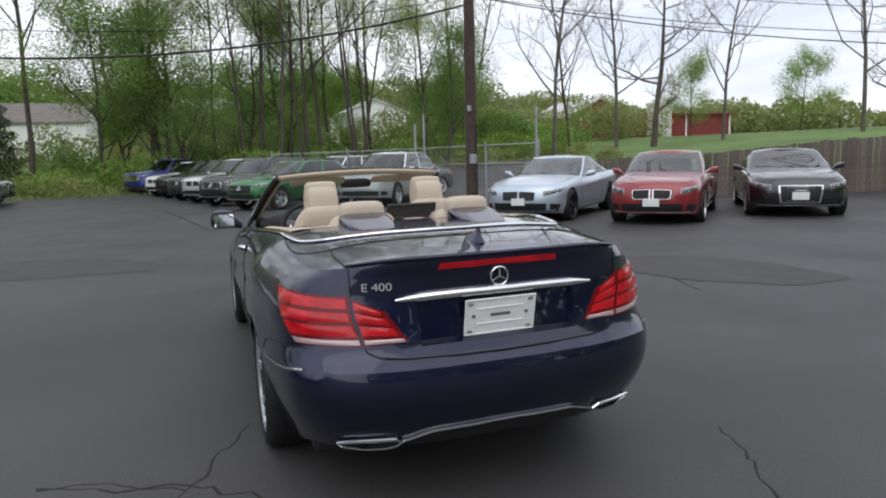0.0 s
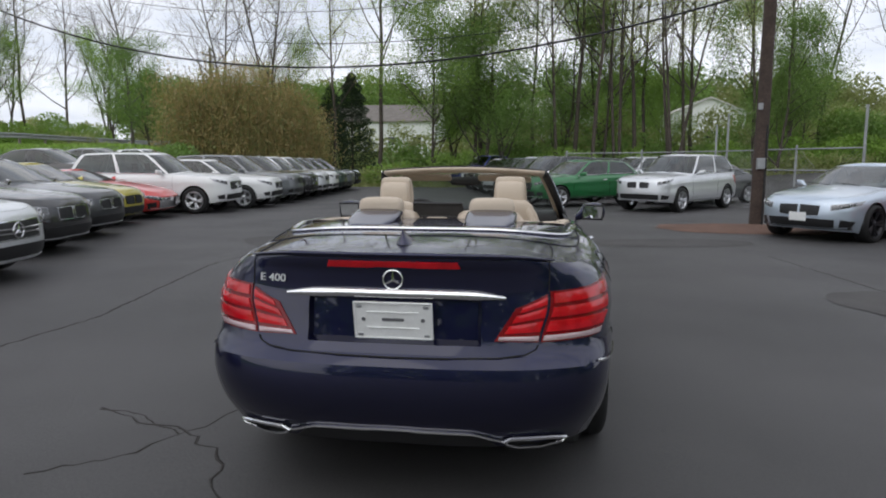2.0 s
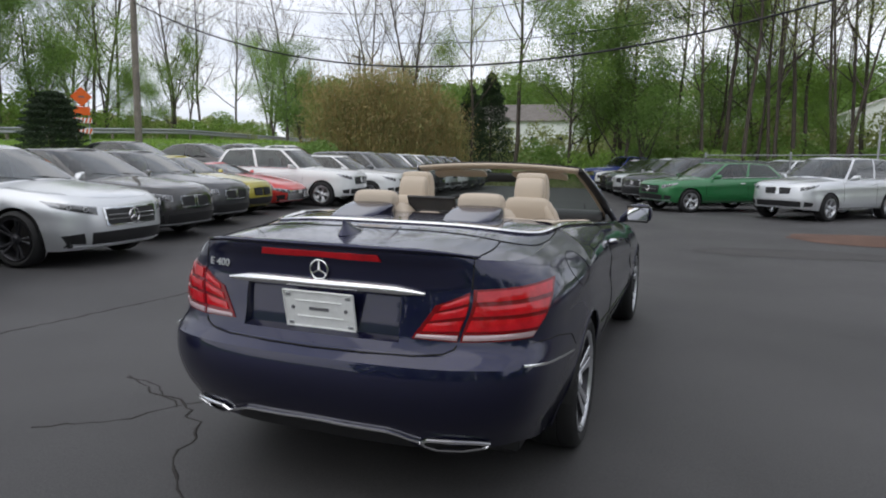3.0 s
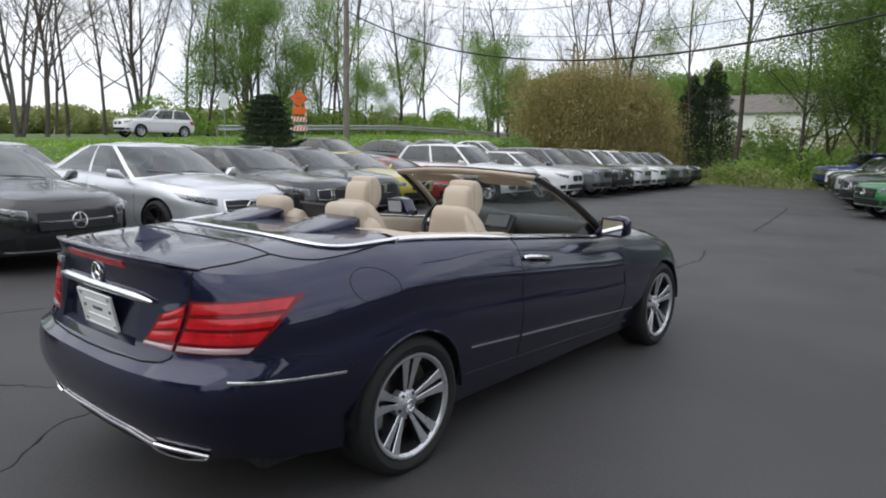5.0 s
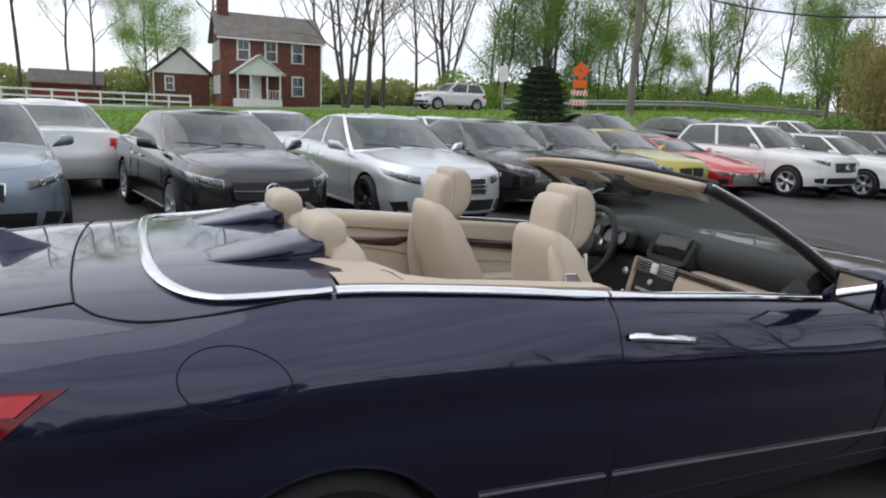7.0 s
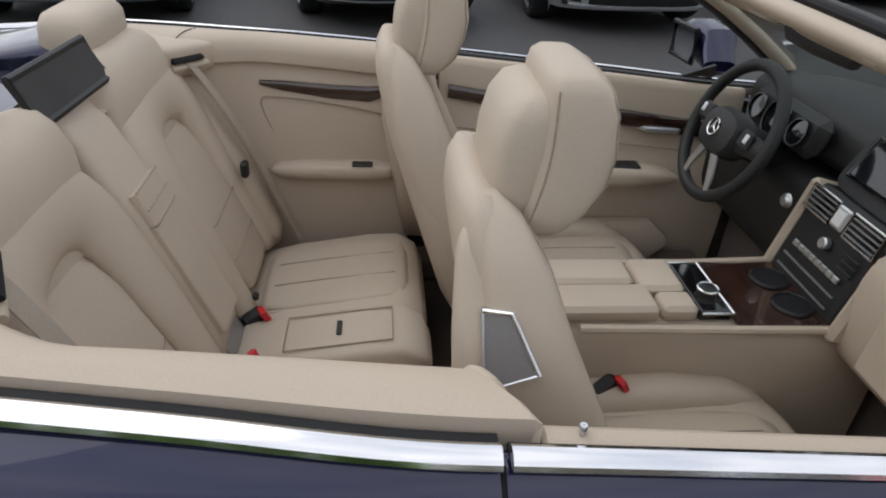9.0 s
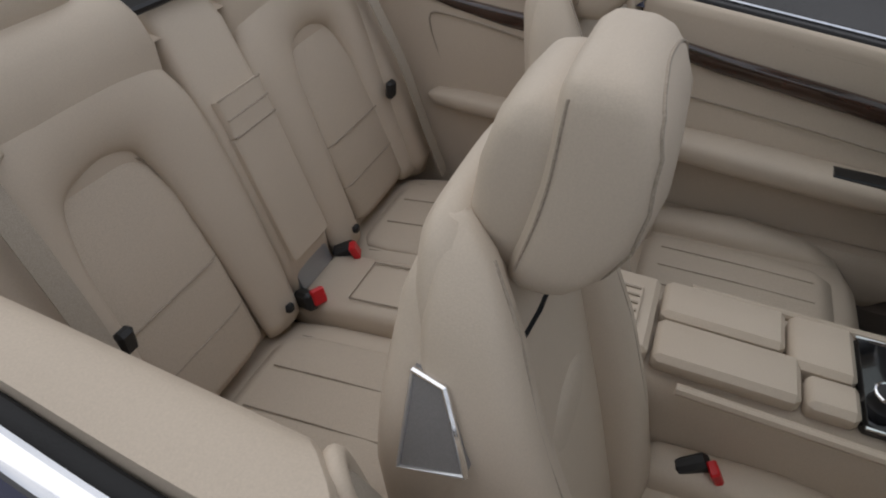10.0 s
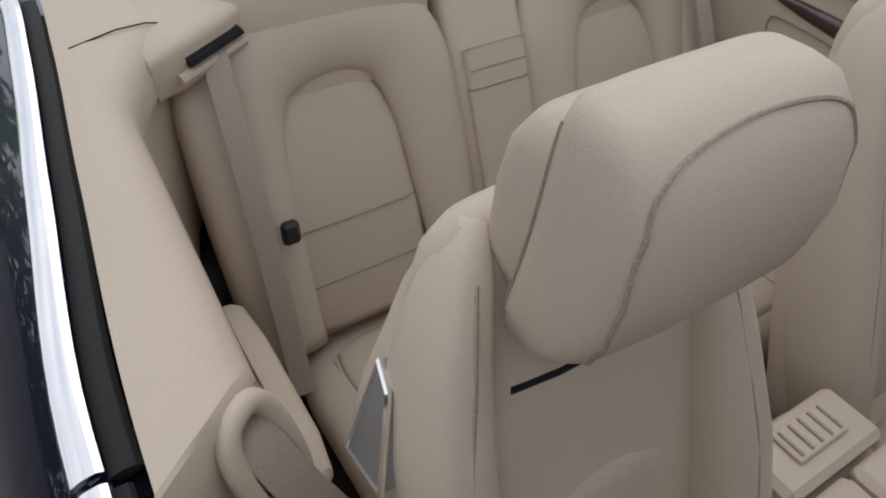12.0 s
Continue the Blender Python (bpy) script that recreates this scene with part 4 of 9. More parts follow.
crack([(3.5, 3.0), (4.2, 5.2), (3.9, 8.0)], 0.01)
for px, py, rx, ry, a in ((-3.2, 8.5, 0.9, 1.6, 60), (4.4, 4.0, 0.8, 1.4, 30), (2.8, 9.5, 1.5, 0.6, 10)):
    ring = []
    for k in range(40):
        t = 2 * math.pi * k / 40
        w = 1 + 0.14 * noise.noise(Vector((math.cos(t) * 1.7 + px, math.sin(t) * 1.7 + py, 0)))
        u, v = rx * w * math.cos(t), ry * w * math.sin(t)
        ca, sa = math.cos(radians(a)), math.sin(radians(a))
        x, y = px + u * ca - v * sa, py + u * sa + v * ca
        ring.append(Vector((x, y, ground_z(x, y) + 0.0165)))
    whole("asphalt_patch", Geo().add(ring, [tuple(range(40))]), M_PATCH, "slightly darker oil-stained patch of asphalt", "asphalt patch", group="patches in the lot", kind="structure", smooth=0)
isl = []
for k in range(40):
    t = 2 * math.pi * k / 40
    w = 1 + 0.2 * noise.noise(Vector((math.cos(t) * 2, math.sin(t) * 2, 3)))
    x, y = 4.9 + 1.9 * w * math.cos(t), 12.4 + 1.2 * w * math.sin(t)
    isl.append(Vector((x, y, ground_z(x, y) + 0.0175)))
whole("earth_strip", Geo().add(isl + [Vector((5.0, 12.5, ground_z(5, 12.5) + 0.09))], [(k, (k + 1) % 40, 40) for k in range(40)]), M_EARTH, "reddish bare earth round the pole", "earth", kind="structure", smooth=180)

# ---- the navy convertible: outside ----
HW = Shell(
    pch((0.24, 0.175), (0.3, 0.122), (0.37, 0.078), (0.45, 0.04), (0.53, 0.022), (0.6, 0.026), (0.643, 0.042), (0.668, 0.085), (0.72, 0.1), (0.86, 0.125), (0.9, 0.13), (0.98, 0.125), (1.02, 0.11), (1.06, 0.12)),
    pch((0.2, 4.58), (0.45, 4.7), (0.6, 4.7), (0.75, 4.62), (0.95, 4.3)), 0.45, 0.75, 3.0, 2.4,
    pch((0, 0.825), (0.35, 0.84), (0.6, 0.868), (1.1, 0.897), (1.7, 0.886), (2.6, 0.884), (3.85, 0.892), (4.7, 0.84)),
    pch((0, 0.112), (0.012, 0.092), (0.04, 0.064), (0.1, 0.034), (0.2, 0.008), (0.27, 0.013), (0.38, 0.0), (0.9, 0.0)),
    pch((0.15, 0.12), (0.25, 0.085), (0.32, 0.06), (0.42, 0.022), (0.55, 0.0)),
    pch((0, 0.3), (0.3, 0.3), (0.5, 0.26), (1.0, 0.2), (3.9, 0.2), (4.7, 0.22)),
    pch((0.1, 1.032), (0.14, 1.028), (0.22, 1.01), (0.4, 0.992), (0.6, 1.0), (0.85, 1.026), (1.1, 1.05), (1.5, 1.031), (1.95, 0.993), (2.5, 0.949), (2.93, 0.912), (3.2, 0.9), (3.5, 0.868), (4.0, 0.81), (4.4, 0.74), (4.7, 0.66)),
    pch((0.1, 1.032), (0.2, 1.046), (0.5, 1.068), (0.9, 1.08), (1.25, 1.085), (2.0, 1.0), (2.9, 0.975), (3.5, 0.955), (4.1, 0.885), (4.5, 0.76), (4.7, 0.66)))
HW.flat = 4.0
HUB_R, HUB_F, HUB_Z = 1.09, 3.85, 0.322
HW.extra = pch((0, 0.0), (0.4, 0.015), (0.75, 0.04), (1.15, 0.07), (1.32, 0.058), (1.62, 0.025), (1.92, 0.0), (5, 0.0))
convertible = thing("convertible", "dark navy convertible with its roof down and a cream leather cabin", "convertible car")


def belt_x(y):
    return HW.pt(HW.s_of(y, HW.zed(y)), HW.zed(y)).x


def deck_pt(x, y, off=0.0):
    return Vector((x, y, HW.top_z(x, y, belt_x(y)) + off))


def hero_skin():
    z0, z1, x1 = 0.703, 0.872, 0.335
    s1 = HW.x_to_s(x1, 0.78)
    ss = [s1 * k / 5 for k in range(5)] + [s1 + (1 - s1) * k / 13 for k in range(13)] + [1 + k / 84 for k in range(84)] + [2 + k / 14 for k in range(15)]
    va, vb = (z0 - 0.3) / 0.73, (z1 - 0.3) / 0.73
    vs = [va * k / 11 for k in range(11)] + [va + (vb - va) * k / 5 for k in range(5)] + [vb + (1 - vb) * k / 9 for k in range(10)]
    g, _ = HW.side([(HUB_R, HUB_Z, 0.35), (HUB_F, HUB_Z, 0.35)], ss=ss, vs=vs, cut=lambda p: p.y < 0.3 and abs(p.x) < x1 - 0.01 and z0 < p.z < z1)
    for y0, y1, ny in ((0.105, 1.2, 34), (3.08, 4.699, 38)):
        d = HW.deck(y0, y1, 14, ny)
        g.add(d.v, d.f)
    # recess behind the plate
    rim = [HW.sz(s, z) for s, z in [(s1 * k / 5, z1) for k in range(6)] + [(s1, z1 + (z0 - z1) * k / 5) for k in range(1, 6)] + [(s1 * (5 - k) / 5, z0) for k in range(1, 6)]]
    inner = [Vector((p.x * 0.96, 0.158 - 0.02 * (0.87 - p.z) / 0.17, 0.7875 + (p.z - 0.7875) * (0.86 if p.z > 0.7875 else 0.84))) for p in rim]
    g.grid([rim, inner], flip=True)
    k0 = len(g.v)
    g.v.extend(tuple(p) for p in inner)
    g.f.append(tuple(range(k0, k0 + len(inner))))
    return g.mirrored()


part("body", hero_skin(), M_NAVY, convertible, "dark navy metallic paint", smooth=32, weld=0.0015, outward=True)

# lips of the wheel arches, the wells and the underside
for yy in (HUB_R, HUB_F):
    for sg in (1, -1):
        lip = []
        for k in range(29):
            a = radians(-18 + 216 * k / 28)
            y, z = yy + 0.35 * math.cos(a), HUB_Z + 0.35 * math.sin(a)
            lip.append(Vector((sg * (HW.w(y, max(z, 0.2)) - 0.004), y, z)))
        part("arch_lip", Geo().tube(lip, 0.007, sides=6), M_NAVY, convertible)
        well = [[Vector((sg * x, yy + 0.349 * math.cos(math.pi * k / 14), HUB_Z + 0.349 * math.sin(math.pi * k / 14))) for k in range(15)] for x in (0.5, 0.875)]
        part("wheel_well", Geo().grid(well).grid([[well[0][k], Vector((sg * 0.5, yy, HUB_Z))] for k in range(15)]), M_BLACK, convertible)
part("underbody", Geo().box((0, 2.35, 0.25), (1.45, 3.9, 0.08), bevel=0.02), M_BLACK, convertible)


def hero_wheels():
    r, rr, h = HUB_Z, 0.238, 0.118
    tyre = Geo().lathe([(rr - 0.004, h - 0.03), (rr + 0.008, h - 0.006), (rr + 0.02, h + 0.003), ((rr + r) / 2, h + 0.008), (r - 0.02, h - 0.002), (r - 0.007, h - 0.016), (r, h - 0.04), (r, 0.045),
                        (r - 0.006, 0.043), (r - 0.006, 0.037), (r, 0.035), (r, -0.035), (r - 0.006, -0.04), (r, -0.05), (r, -h + 0.04), (r - 0.02, -h), (rr, -h), (rr - 0.004, h - 0.03)], 64)
    barrel = Geo().lathe([(rr - 0.004, -h + 0.02), (rr - 0.028, -h + 0.03), (rr - 0.032, h - 0.05), (rr - 0.02, h - 0.016)], 64)
    rim = Geo().lathe([(rr - 0.02, h - 0.014), (rr - 0.012, h - 0.003), (rr - 0.004, h + 0.001), (rr + 0.003, h), (rr + 0.004, h - 0.02)], 64)
    rim.lathe([(0.001, h - 0.026), (0.03, h - 0.026), (0.034, h - 0.022), (0.037, h - 0.03), (0.06, h - 0.036), (0.072, h - 0.044), (0.074, h - 0.08)], 28)
    inner = Geo()
    for k in range(5):
        c = 2 * math.pi * k / 5 + 0.31
        for e in (-1, 1):
            # a flat bright face on a dark flank, widening towards the rim
            face, flank = [], []
            for q, x, mid_a, wide in ((0.05, 0.044, 0.25, 0.0105), (0.09, 0.036, 0.195, 0.0125), (0.14, 0.028, 0.176, 0.016), (0.19, 0.02, 0.172, 0.021), (rr - 0.014, 0.013, 0.172, 0.027)):
                a = c + e * mid_a
                p, side = Vector((h - x, q * math.cos(a), q * math.sin(a))), Vector((0, -math.sin(a), math.cos(a)))
                face.append([p - side * wide, p - side * (wide - 0.003) + Vector((0.004, 0, 0)), p + side * (wide - 0.003) + Vector((0.004, 0, 0)), p + side * wide])
                flank.append([p - side * wide, p - side * (wide + 0.004) - Vector((0.035, 0, 0)), p + side * (wide + 0.004) - Vector((0.035, 0, 0)), p + side * wide])
            rim.grid(face)
            inner.grid(flank)
    inner.add(barrel.v, barrel.f)
    for k in range(5):
        a = 2 * math.pi * k / 5 + 0.31 + math.pi / 5
        inner.lathe([(0.0, h - 0.03), (0.008, h - 0.031), (0.008, h - 0.05)], 8, "x", (0, 0.055 * math.cos(a), 0.055 * math.sin(a)))
    disc = Geo().lathe([(0.05, 0.015), (0.16, 0.015), (0.165, 0.01), (0.165, -0.012), (0.05, -0.012)], 40)
    caliper = Geo().box((0.0, -0.13, -0.03), (0.07, 0.08, 0.16), bevel=0.02)
    cap = Geo().tube([(h - 0.02, 0.026 * math.cos(a), 0.026 * math.sin(a)) for a in [2 * math.pi * k / 18 for k in range(18)]], 0.003, sides=5, close=True)
    for k in range(3):
        a = math.pi / 2 + 2 * math.pi * k / 3
        cap.tube([(h - 0.022, 0, 0), (h - 0.022, 0.025 * math.cos(a), 0.025 * math.sin(a))], [0.005, 0.002], sides=5)
    return [("tyre", tyre.mesh("tyre", M_RUBBER)), ("rim", rim.mesh("rim", M_RIM)), ("rim_barrel", inner.mesh("rim_barrel", M_RIMDARK)), ("brake_disc", disc.mesh("brake_disc", M_DISC)),
            ("caliper", caliper.mesh("caliper", M_STEEL)), ("hub_cap", cap.mesh("hub_cap", M_CHROME))]


hero_wheel = hero_wheels()
for x in (-0.757, 0.757):
    for y in (HUB_R, HUB_F):
        w = new("wheel", hero_wheel[0][1])
        w.parent, w.matrix_local = convertible, pose(x, y, HUB_Z, 0, 0, 0) if x > 0 else pose(x, y, HUB_Z, 0, 0, 180)
        w["label"] = "low-profile tyre on a five twin-spoke alloy rim"
        for nm, me in hero_wheel[1:]:
            o = new(nm, me)
            o.parent = w


def both_sides(name, g, material, parent, label="", **kw):
    part(name, g, material, parent, label, **kw)
    part(name, Geo().add([(-p[0], p[1], p[2]) for p in g.v], [q[::-1] for q in g.f]), material, parent, label, **kw)


# tail lamps: an inner piece on the lid, an outer one round the corner
def lamp(corners, sg, bands, parent_name):
    cs = [(sg * s, z) for s, z in corners]
    base = part(parent_name, HW.patch(cs, 16, 6, 0.004, 0.02), M_REDDARK, convertible, "dark red lamp housing", outward=True)
    (a, b, c, d) = cs

    def mixp(u, v):
        return ((a[0] * (1 - u) + b[0] * u) * (1 - v) + (d[0] * (1 - u) + c[0] * u) * v, (a[1] * (1 - u) + b[1] * u) * (1 - v) + (d[1] * (1 - u) + c[1] * u) * v)

    for u0, u1, v0, v1, m, nm in bands:
        part(nm, HW.patch([mixp(u0, v0), mixp(u1, v0), mixp(u1, v1), mixp(u0, v1)], 14, 3, 0.009, 0.006, bulge=0.002), m, base, "white strip" if m is M_CLEAR else "red lens strip", outward=True)


for sg in (-1, 1):
    seam_b, seam_t = HW.x_to_s(0.557, 0.718), HW.x_to_s(0.59, 0.9)
    out_b, tip, tip_t = HW.s_of(0.31, 0.71), HW.s_of(0.56, 0.885), HW.s_of(0.545, 0.916)
    lamp([(seam_b, 0.716), (out_b, 0.72), (tip_t, 0.916), (seam_t, 0.902)], sg,
         [(0.02, 0.97, 0.03, 0.13, M_CLEAR, "clear_strip"), (0.03, 0.95, 0.2, 0.42, M_REDLENS, "light_strip"), (0.03, 0.94, 0.49, 0.68, M_REDLENS, "light_strip"), (0.03, 0.95, 0.76, 0.96, M_REDLENS, "light_strip")], "taillight")
    in_b, in_t = HW.x_to_s(0.385, 0.72), HW.x_to_s(0.46, 0.86)
    sb2, st2 = HW.x_to_s(0.548, 0.71), HW.x_to_s(0.578, 0.895)
    lamp([(in_b, 0.722), (sb2, 0.716), (st2, 0.893), (in_t, 0.842)], sg,
         [(0.05, 0.98, 0.03, 0.13, M_CLEAR, "clear_strip"), (0.12, 0.97, 0.22, 0.44, M_REDLENS, "light_strip"), (0.14, 0.97, 0.52, 0.72, M_REDLENS, "light_strip"), (0.2, 0.97, 0.79, 0.94, M_REDLENS, "light_strip")], "taillight")

# chrome bar, third brake lamp, star, plate
bar = [HW.sz(math.copysign(HW.x_to_s(abs(x), 0.89), x) if x else 0.0, 0.893 - 0.012 * (abs(x) / 0.42) ** 4, 0.012) for x in [-0.422 + 0.844 * k / 24 for k in range(25)]]
part("chrome_bar", Geo().tube(bar, [0.006 + 0.011 * min(1, 8 * min(k, 24 - k) / 24) for k in range(25)], sides=10, flat=0.8, up=Vector((0, -1, 0.3))), M_CHROME, convertible, "chrome bar above the plate")
sb = HW.x_to_s(0.254, 1.0)
part("brake_light", HW.patch([(-sb, 0.994), (sb, 0.994), (sb * 0.99, 1.017), (-sb * 0.99, 1.017)], 18, 2, 0.006, 0.01), M_REDLENS, convertible, "thin red brake-light strip", outward=True)
star = Geo()
yst = HW.yr(0.945) - 0.008
star.tube([(0.037 * math.cos(a), yst, 0.945 + 0.037 * math.sin(a)) for a in [2 * math.pi * k / 32 for k in range(32)]], 0.0042, sides=8, close=True)
for k in range(3):
    a = math.pi / 2 + 2 * math.pi * k / 3
    star.tube([(0, yst, 0.945), (0.036 * math.cos(a), yst, 0.945 + 0.036 * math.sin(a))], [0.007, 0.002], sides=6)
part("star_badge", star, M_CHROME, convertible, "chrome three-pointed star")


def lettering(text, size, m, material, parent, name="lettering", extrude=0.002):
    cu = bpy.data.curves.new(name, "FONT")
    cu.body, cu.size, cu.extrude, cu.align_x, cu.align_y = text, size, extrude, "CENTER", "CENTER"
    tmp = bpy.data.objects.new(name, cu)
    me = bpy.data.meshes.new_from_object(tmp)
    bpy.data.objects.remove(tmp)
    me.materials.append(material)
    ob = new(name, me)
    ob.parent = parent
    ob.matrix_local = m
    return ob


txt = HW.sz(-HW.x_to_s(0.49, 0.935), 0.935, 0.006)
lettering("E 400", 0.042, pose(txt.x, txt.y, txt.z, 84, 0, -13) @ Matrix.Diagonal((1.25, 1, 1, 1)), M_SATIN, convertible, "model_lettering")
plate = thing("plate_holder", "white plastic number plate holder with no plate, slots and screws", "plate holder")
py = 0.122
tilt = pose(0, py, 0.789, 12, 0, 0)
pg = Geo().box((0, 0, 0), (0.305, 0.008, 0.15), bevel=0.003)
part("panel", pg.moved(tilt), M_PLATE, plate)
for x, z, sx, sz_ in ((0, 0.073, 0.305, 0.006), (0, -0.073, 0.305, 0.006), (-0.15, 0, 0.006, 0.15), (0.15, 0, 0.006, 0.15), (0, 0.035, 0.2, 0.004), (0, -0.03, 0.2, 0.004)):
    part("rib", Geo().box((x, -0.006, z), (sx, 0.006, sz_), bevel=0.0015).moved(tilt), M_PLATE, plate)
part("print_bar", Geo().box((0, -0.005, 0.004), (0.085, 0.003, 0.012)).moved(tilt), M_GREYTXT, plate, "small dark print, not readable")
for x in (-0.115, 0.115):
    part("screw", Geo().lathe([(0.001, -0.009), (0.006, -0.009), (0.008, -0.005), (0.008, 0.0)], 12, "y", (x, 0, 0.004)).moved(tilt), M_GREYTXT, plate)
    for z in (-0.06, 0.058):
        part("clip", Geo().box((x * 1.12, -0.006, z), (0.02, 0.005, 0.014), bevel=0.002).moved(tilt), M_STEEL, plate)

# spoiler lip on the lid, antenna fin
lipx = [-0.6 + 1.2 * k / 30 for k in range(31)]
lip_pts = []
for x in lipx:
    s = HW.x_to_s(abs(x), 1.02) if x else 0.0
    e = HW.edge(s)
    e = Vector((math.copysign(e.x, x), e.y, e.z))
    lip_pts.append(Vector((e.x, e.y + 0.006, e.z + 0.008)))
part("spoiler_lip", Geo().tube(lip_pts, [0.008 + 0.014 * min(1, 6 * min(k, 30 - k) / 30) for k in range(31)], sides=8, flat=0.55, up=Vector((0, 0.25, 1))), M_NAVY, convertible)
fin = Geo().loft([(deck_pt(0, 0.37, -0.004), (1, 0, 0), (0, 1, 0), 0.034, 0.088, 2.2), (deck_pt(0, 0.365, 0.012), (1, 0, 0), (0, 1, 0), 0.026, 0.075, 2.2), (deck_pt(0, 0.345, 0.03), (1, 0, 0), (0, 1, 0), 0.013, 0.042, 2.2),
                 (deck_pt(0, 0.325, 0.052), (1, 0, 0), (0, 1, 0), 0.006, 0.02, 2.2), (deck_pt(0, 0.315, 0.062), (1, 0, 0), (0, 1, 0), 0.003, 0.008, 2.2)], 18)
part("antenna_fin", fin, M_NAVY, convertible, "small shark-fin antenna", outward=True)

# seams
def deck_line(pts, r, m, name, n=8, off=0.0, flat=1.0, parent=convertible, label=""):
    path = []
    for (x0, y0), (x1, y1) in zip(pts, pts[1:]):
        path += [(x0 + (x1 - x0) * k / n, y0 + (y1 - y0) * k / n) for k in range(n)]
    path.append(pts[-1])
    return part(name, Geo().tube([deck_pt(x, y, off) for x, y in path], r, sides=6, flat=flat, up=Vector((0, 0, 1))), m, parent, label)


def smooth_path(pts, n=8):
    """Catmull-Rom through points of any size."""
    pts = [np.array(p, float) for p in pts]
    out = []
    for i in range(len(pts) - 1):
        a, b, c, d = pts[max(i - 1, 0)], pts[i], pts[i + 1], pts[min(i + 2, len(pts) - 1)]
        for k in range(n):
            u = k / n
            out.append(0.5 * (2 * b + (c - a) * u + (2 * a - 5 * b + 4 * c - d) * u**2 + (3 * b - a - 3 * c + d) * u**3))
    out.append(pts[-1])
    return [tuple(float(v) for v in p) for p in out]


deck_line(smooth_path([(-0.588, 0.546), (-0.4, 0.528), (0, 0.515), (0.4, 0.528), (0.588, 0.546)]), 0.0035, M_SEAM, "lid_seam", 1)
for sg in (-1, 1):
    deck_line(smooth_path([(sg * 0.588, 0.546), (sg * 0.6, 0.4), (sg * 0.59, 0.27), (sg * 0.585, 0.215)]), 0.0035, M_SEAM, "lid_seam", 1)
    deck_line(smooth_path([(sg * 0.588, 0.546), (sg * 0.66, 0.6), (sg * 0.71, 0.7), (sg * 0.728, 0.85), (sg * 0.722, 1.05), (sg * 0.72, 1.12)]), 0.0035, M_SEAM, "cover_seam", 1)
both_sides("lid_seam", Geo().tube([HW.sz(HW.x_to_s(x, z), z, 0.0) for x, z in ((0.585, 1.005), (0.586, 0.95), (0.584, 0.9))], 0.003, sides=4), M_SEAM, convertible)
bump = [(HW.x_to_s(x, z), z) for x, z in ((0.548, 0.706), (0.54, 0.69), (0.5, 0.672), (0.4, 0.662), (0.2, 0.659), (0.0, 0.658))]
both_sides("bumper_seam", Geo().tube([HW.sz(s, z, 0.001) for s, z in bump], 0.004, sides=4), M_SEAM, convertible)
both_sides("bumper_seam", HW.line([(0.31, 0.7), (0.5, 0.69), (0.66, 0.66), (0.73, 0.6)], 0.0025, 0, n=4, sides=4), M_SEAM, convertible)
cap = [(0.875 + 0.122 * math.cos(a), 0.9 + 0.073 * math.sin(a) - 0.12 * 0.12 * math.cos(a)) for a in [2 * math.pi * k / 40 for k in range(41)]]
part("fuel_flap_seam", HW.line(cap, 0.0018, 0, sides=4), M_SEAM, convertible)
both_sides("door_seam", HW.line(smooth_path([(1.952, 0.995), (1.95, 0.8), (1.945, 0.5), (1.97, 0.36), (2.1, 0.3), (2.9, 0.29), (3.15, 0.34), (3.2, 0.5), (3.18, 0.86)], 5), 0.003, 0, sides=4), M_SEAM, convertible)
both_sides("bumper_trim", HW.line(smooth_path([(0.225, 0.634), (0.4, 0.613), (0.69, 0.584)], 6), 0.006, 0.004, flat=0.5), M_CHROME, convertible, "chrome strip")
both_sides("side_trim", HW.line([(1.49, 0.509), (1.92, 0.477)], 0.006, 0.004, flat=0.5, n=5), M_CHROME, convertible, "chrome strip")
both_sides("side_trim", HW.line([(1.945, 0.475), (3.39, 0.378)], 0.006, 0.004, flat=0.5, n=10), M_CHROME, convertible, "chrome strip")
both_sides("sill_crease", HW.line([(1.5, 0.36), (3.4, 0.27)], 0.004, 0.0, n=10), M_NAVY, convertible)
for sg in (1, -1):
    hg = Geo()
    pts = [HW.at(y, z, o) for y, z, o in ((1.985, 0.892, 0.004), (2.01, 0.889, 0.03), (2.1, 0.876, 0.038), (2.2, 0.861, 0.03), (2.24, 0.855, 0.004))]
    hg.tube([Vector((sg * p.x, p.y, p.z)) for p in smooth_path([tuple(p) for p in pts], 4) for p in [Vector(p)]], 0.012, sides=8)
    part("door_handle", hg, M_CHROME, convertible, "chrome door handle")
    cup = [HW.at(2.11 + 0.085 * math.cos(a), 0.868 + 0.03 * math.sin(a) - 0.014 * math.cos(a), 0.0015) for a in [2 * math.pi * k / 24 for k in range(24)]]
    cg = Geo().add([Vector((sg * p.x, p.y, p.z)) for p in cup], [tuple(range(24))])
    # Black patch on the skin, painted as the shaded hollow behind the handle.
    part("handle_recess", cg, M_GLOSSB, convertible)

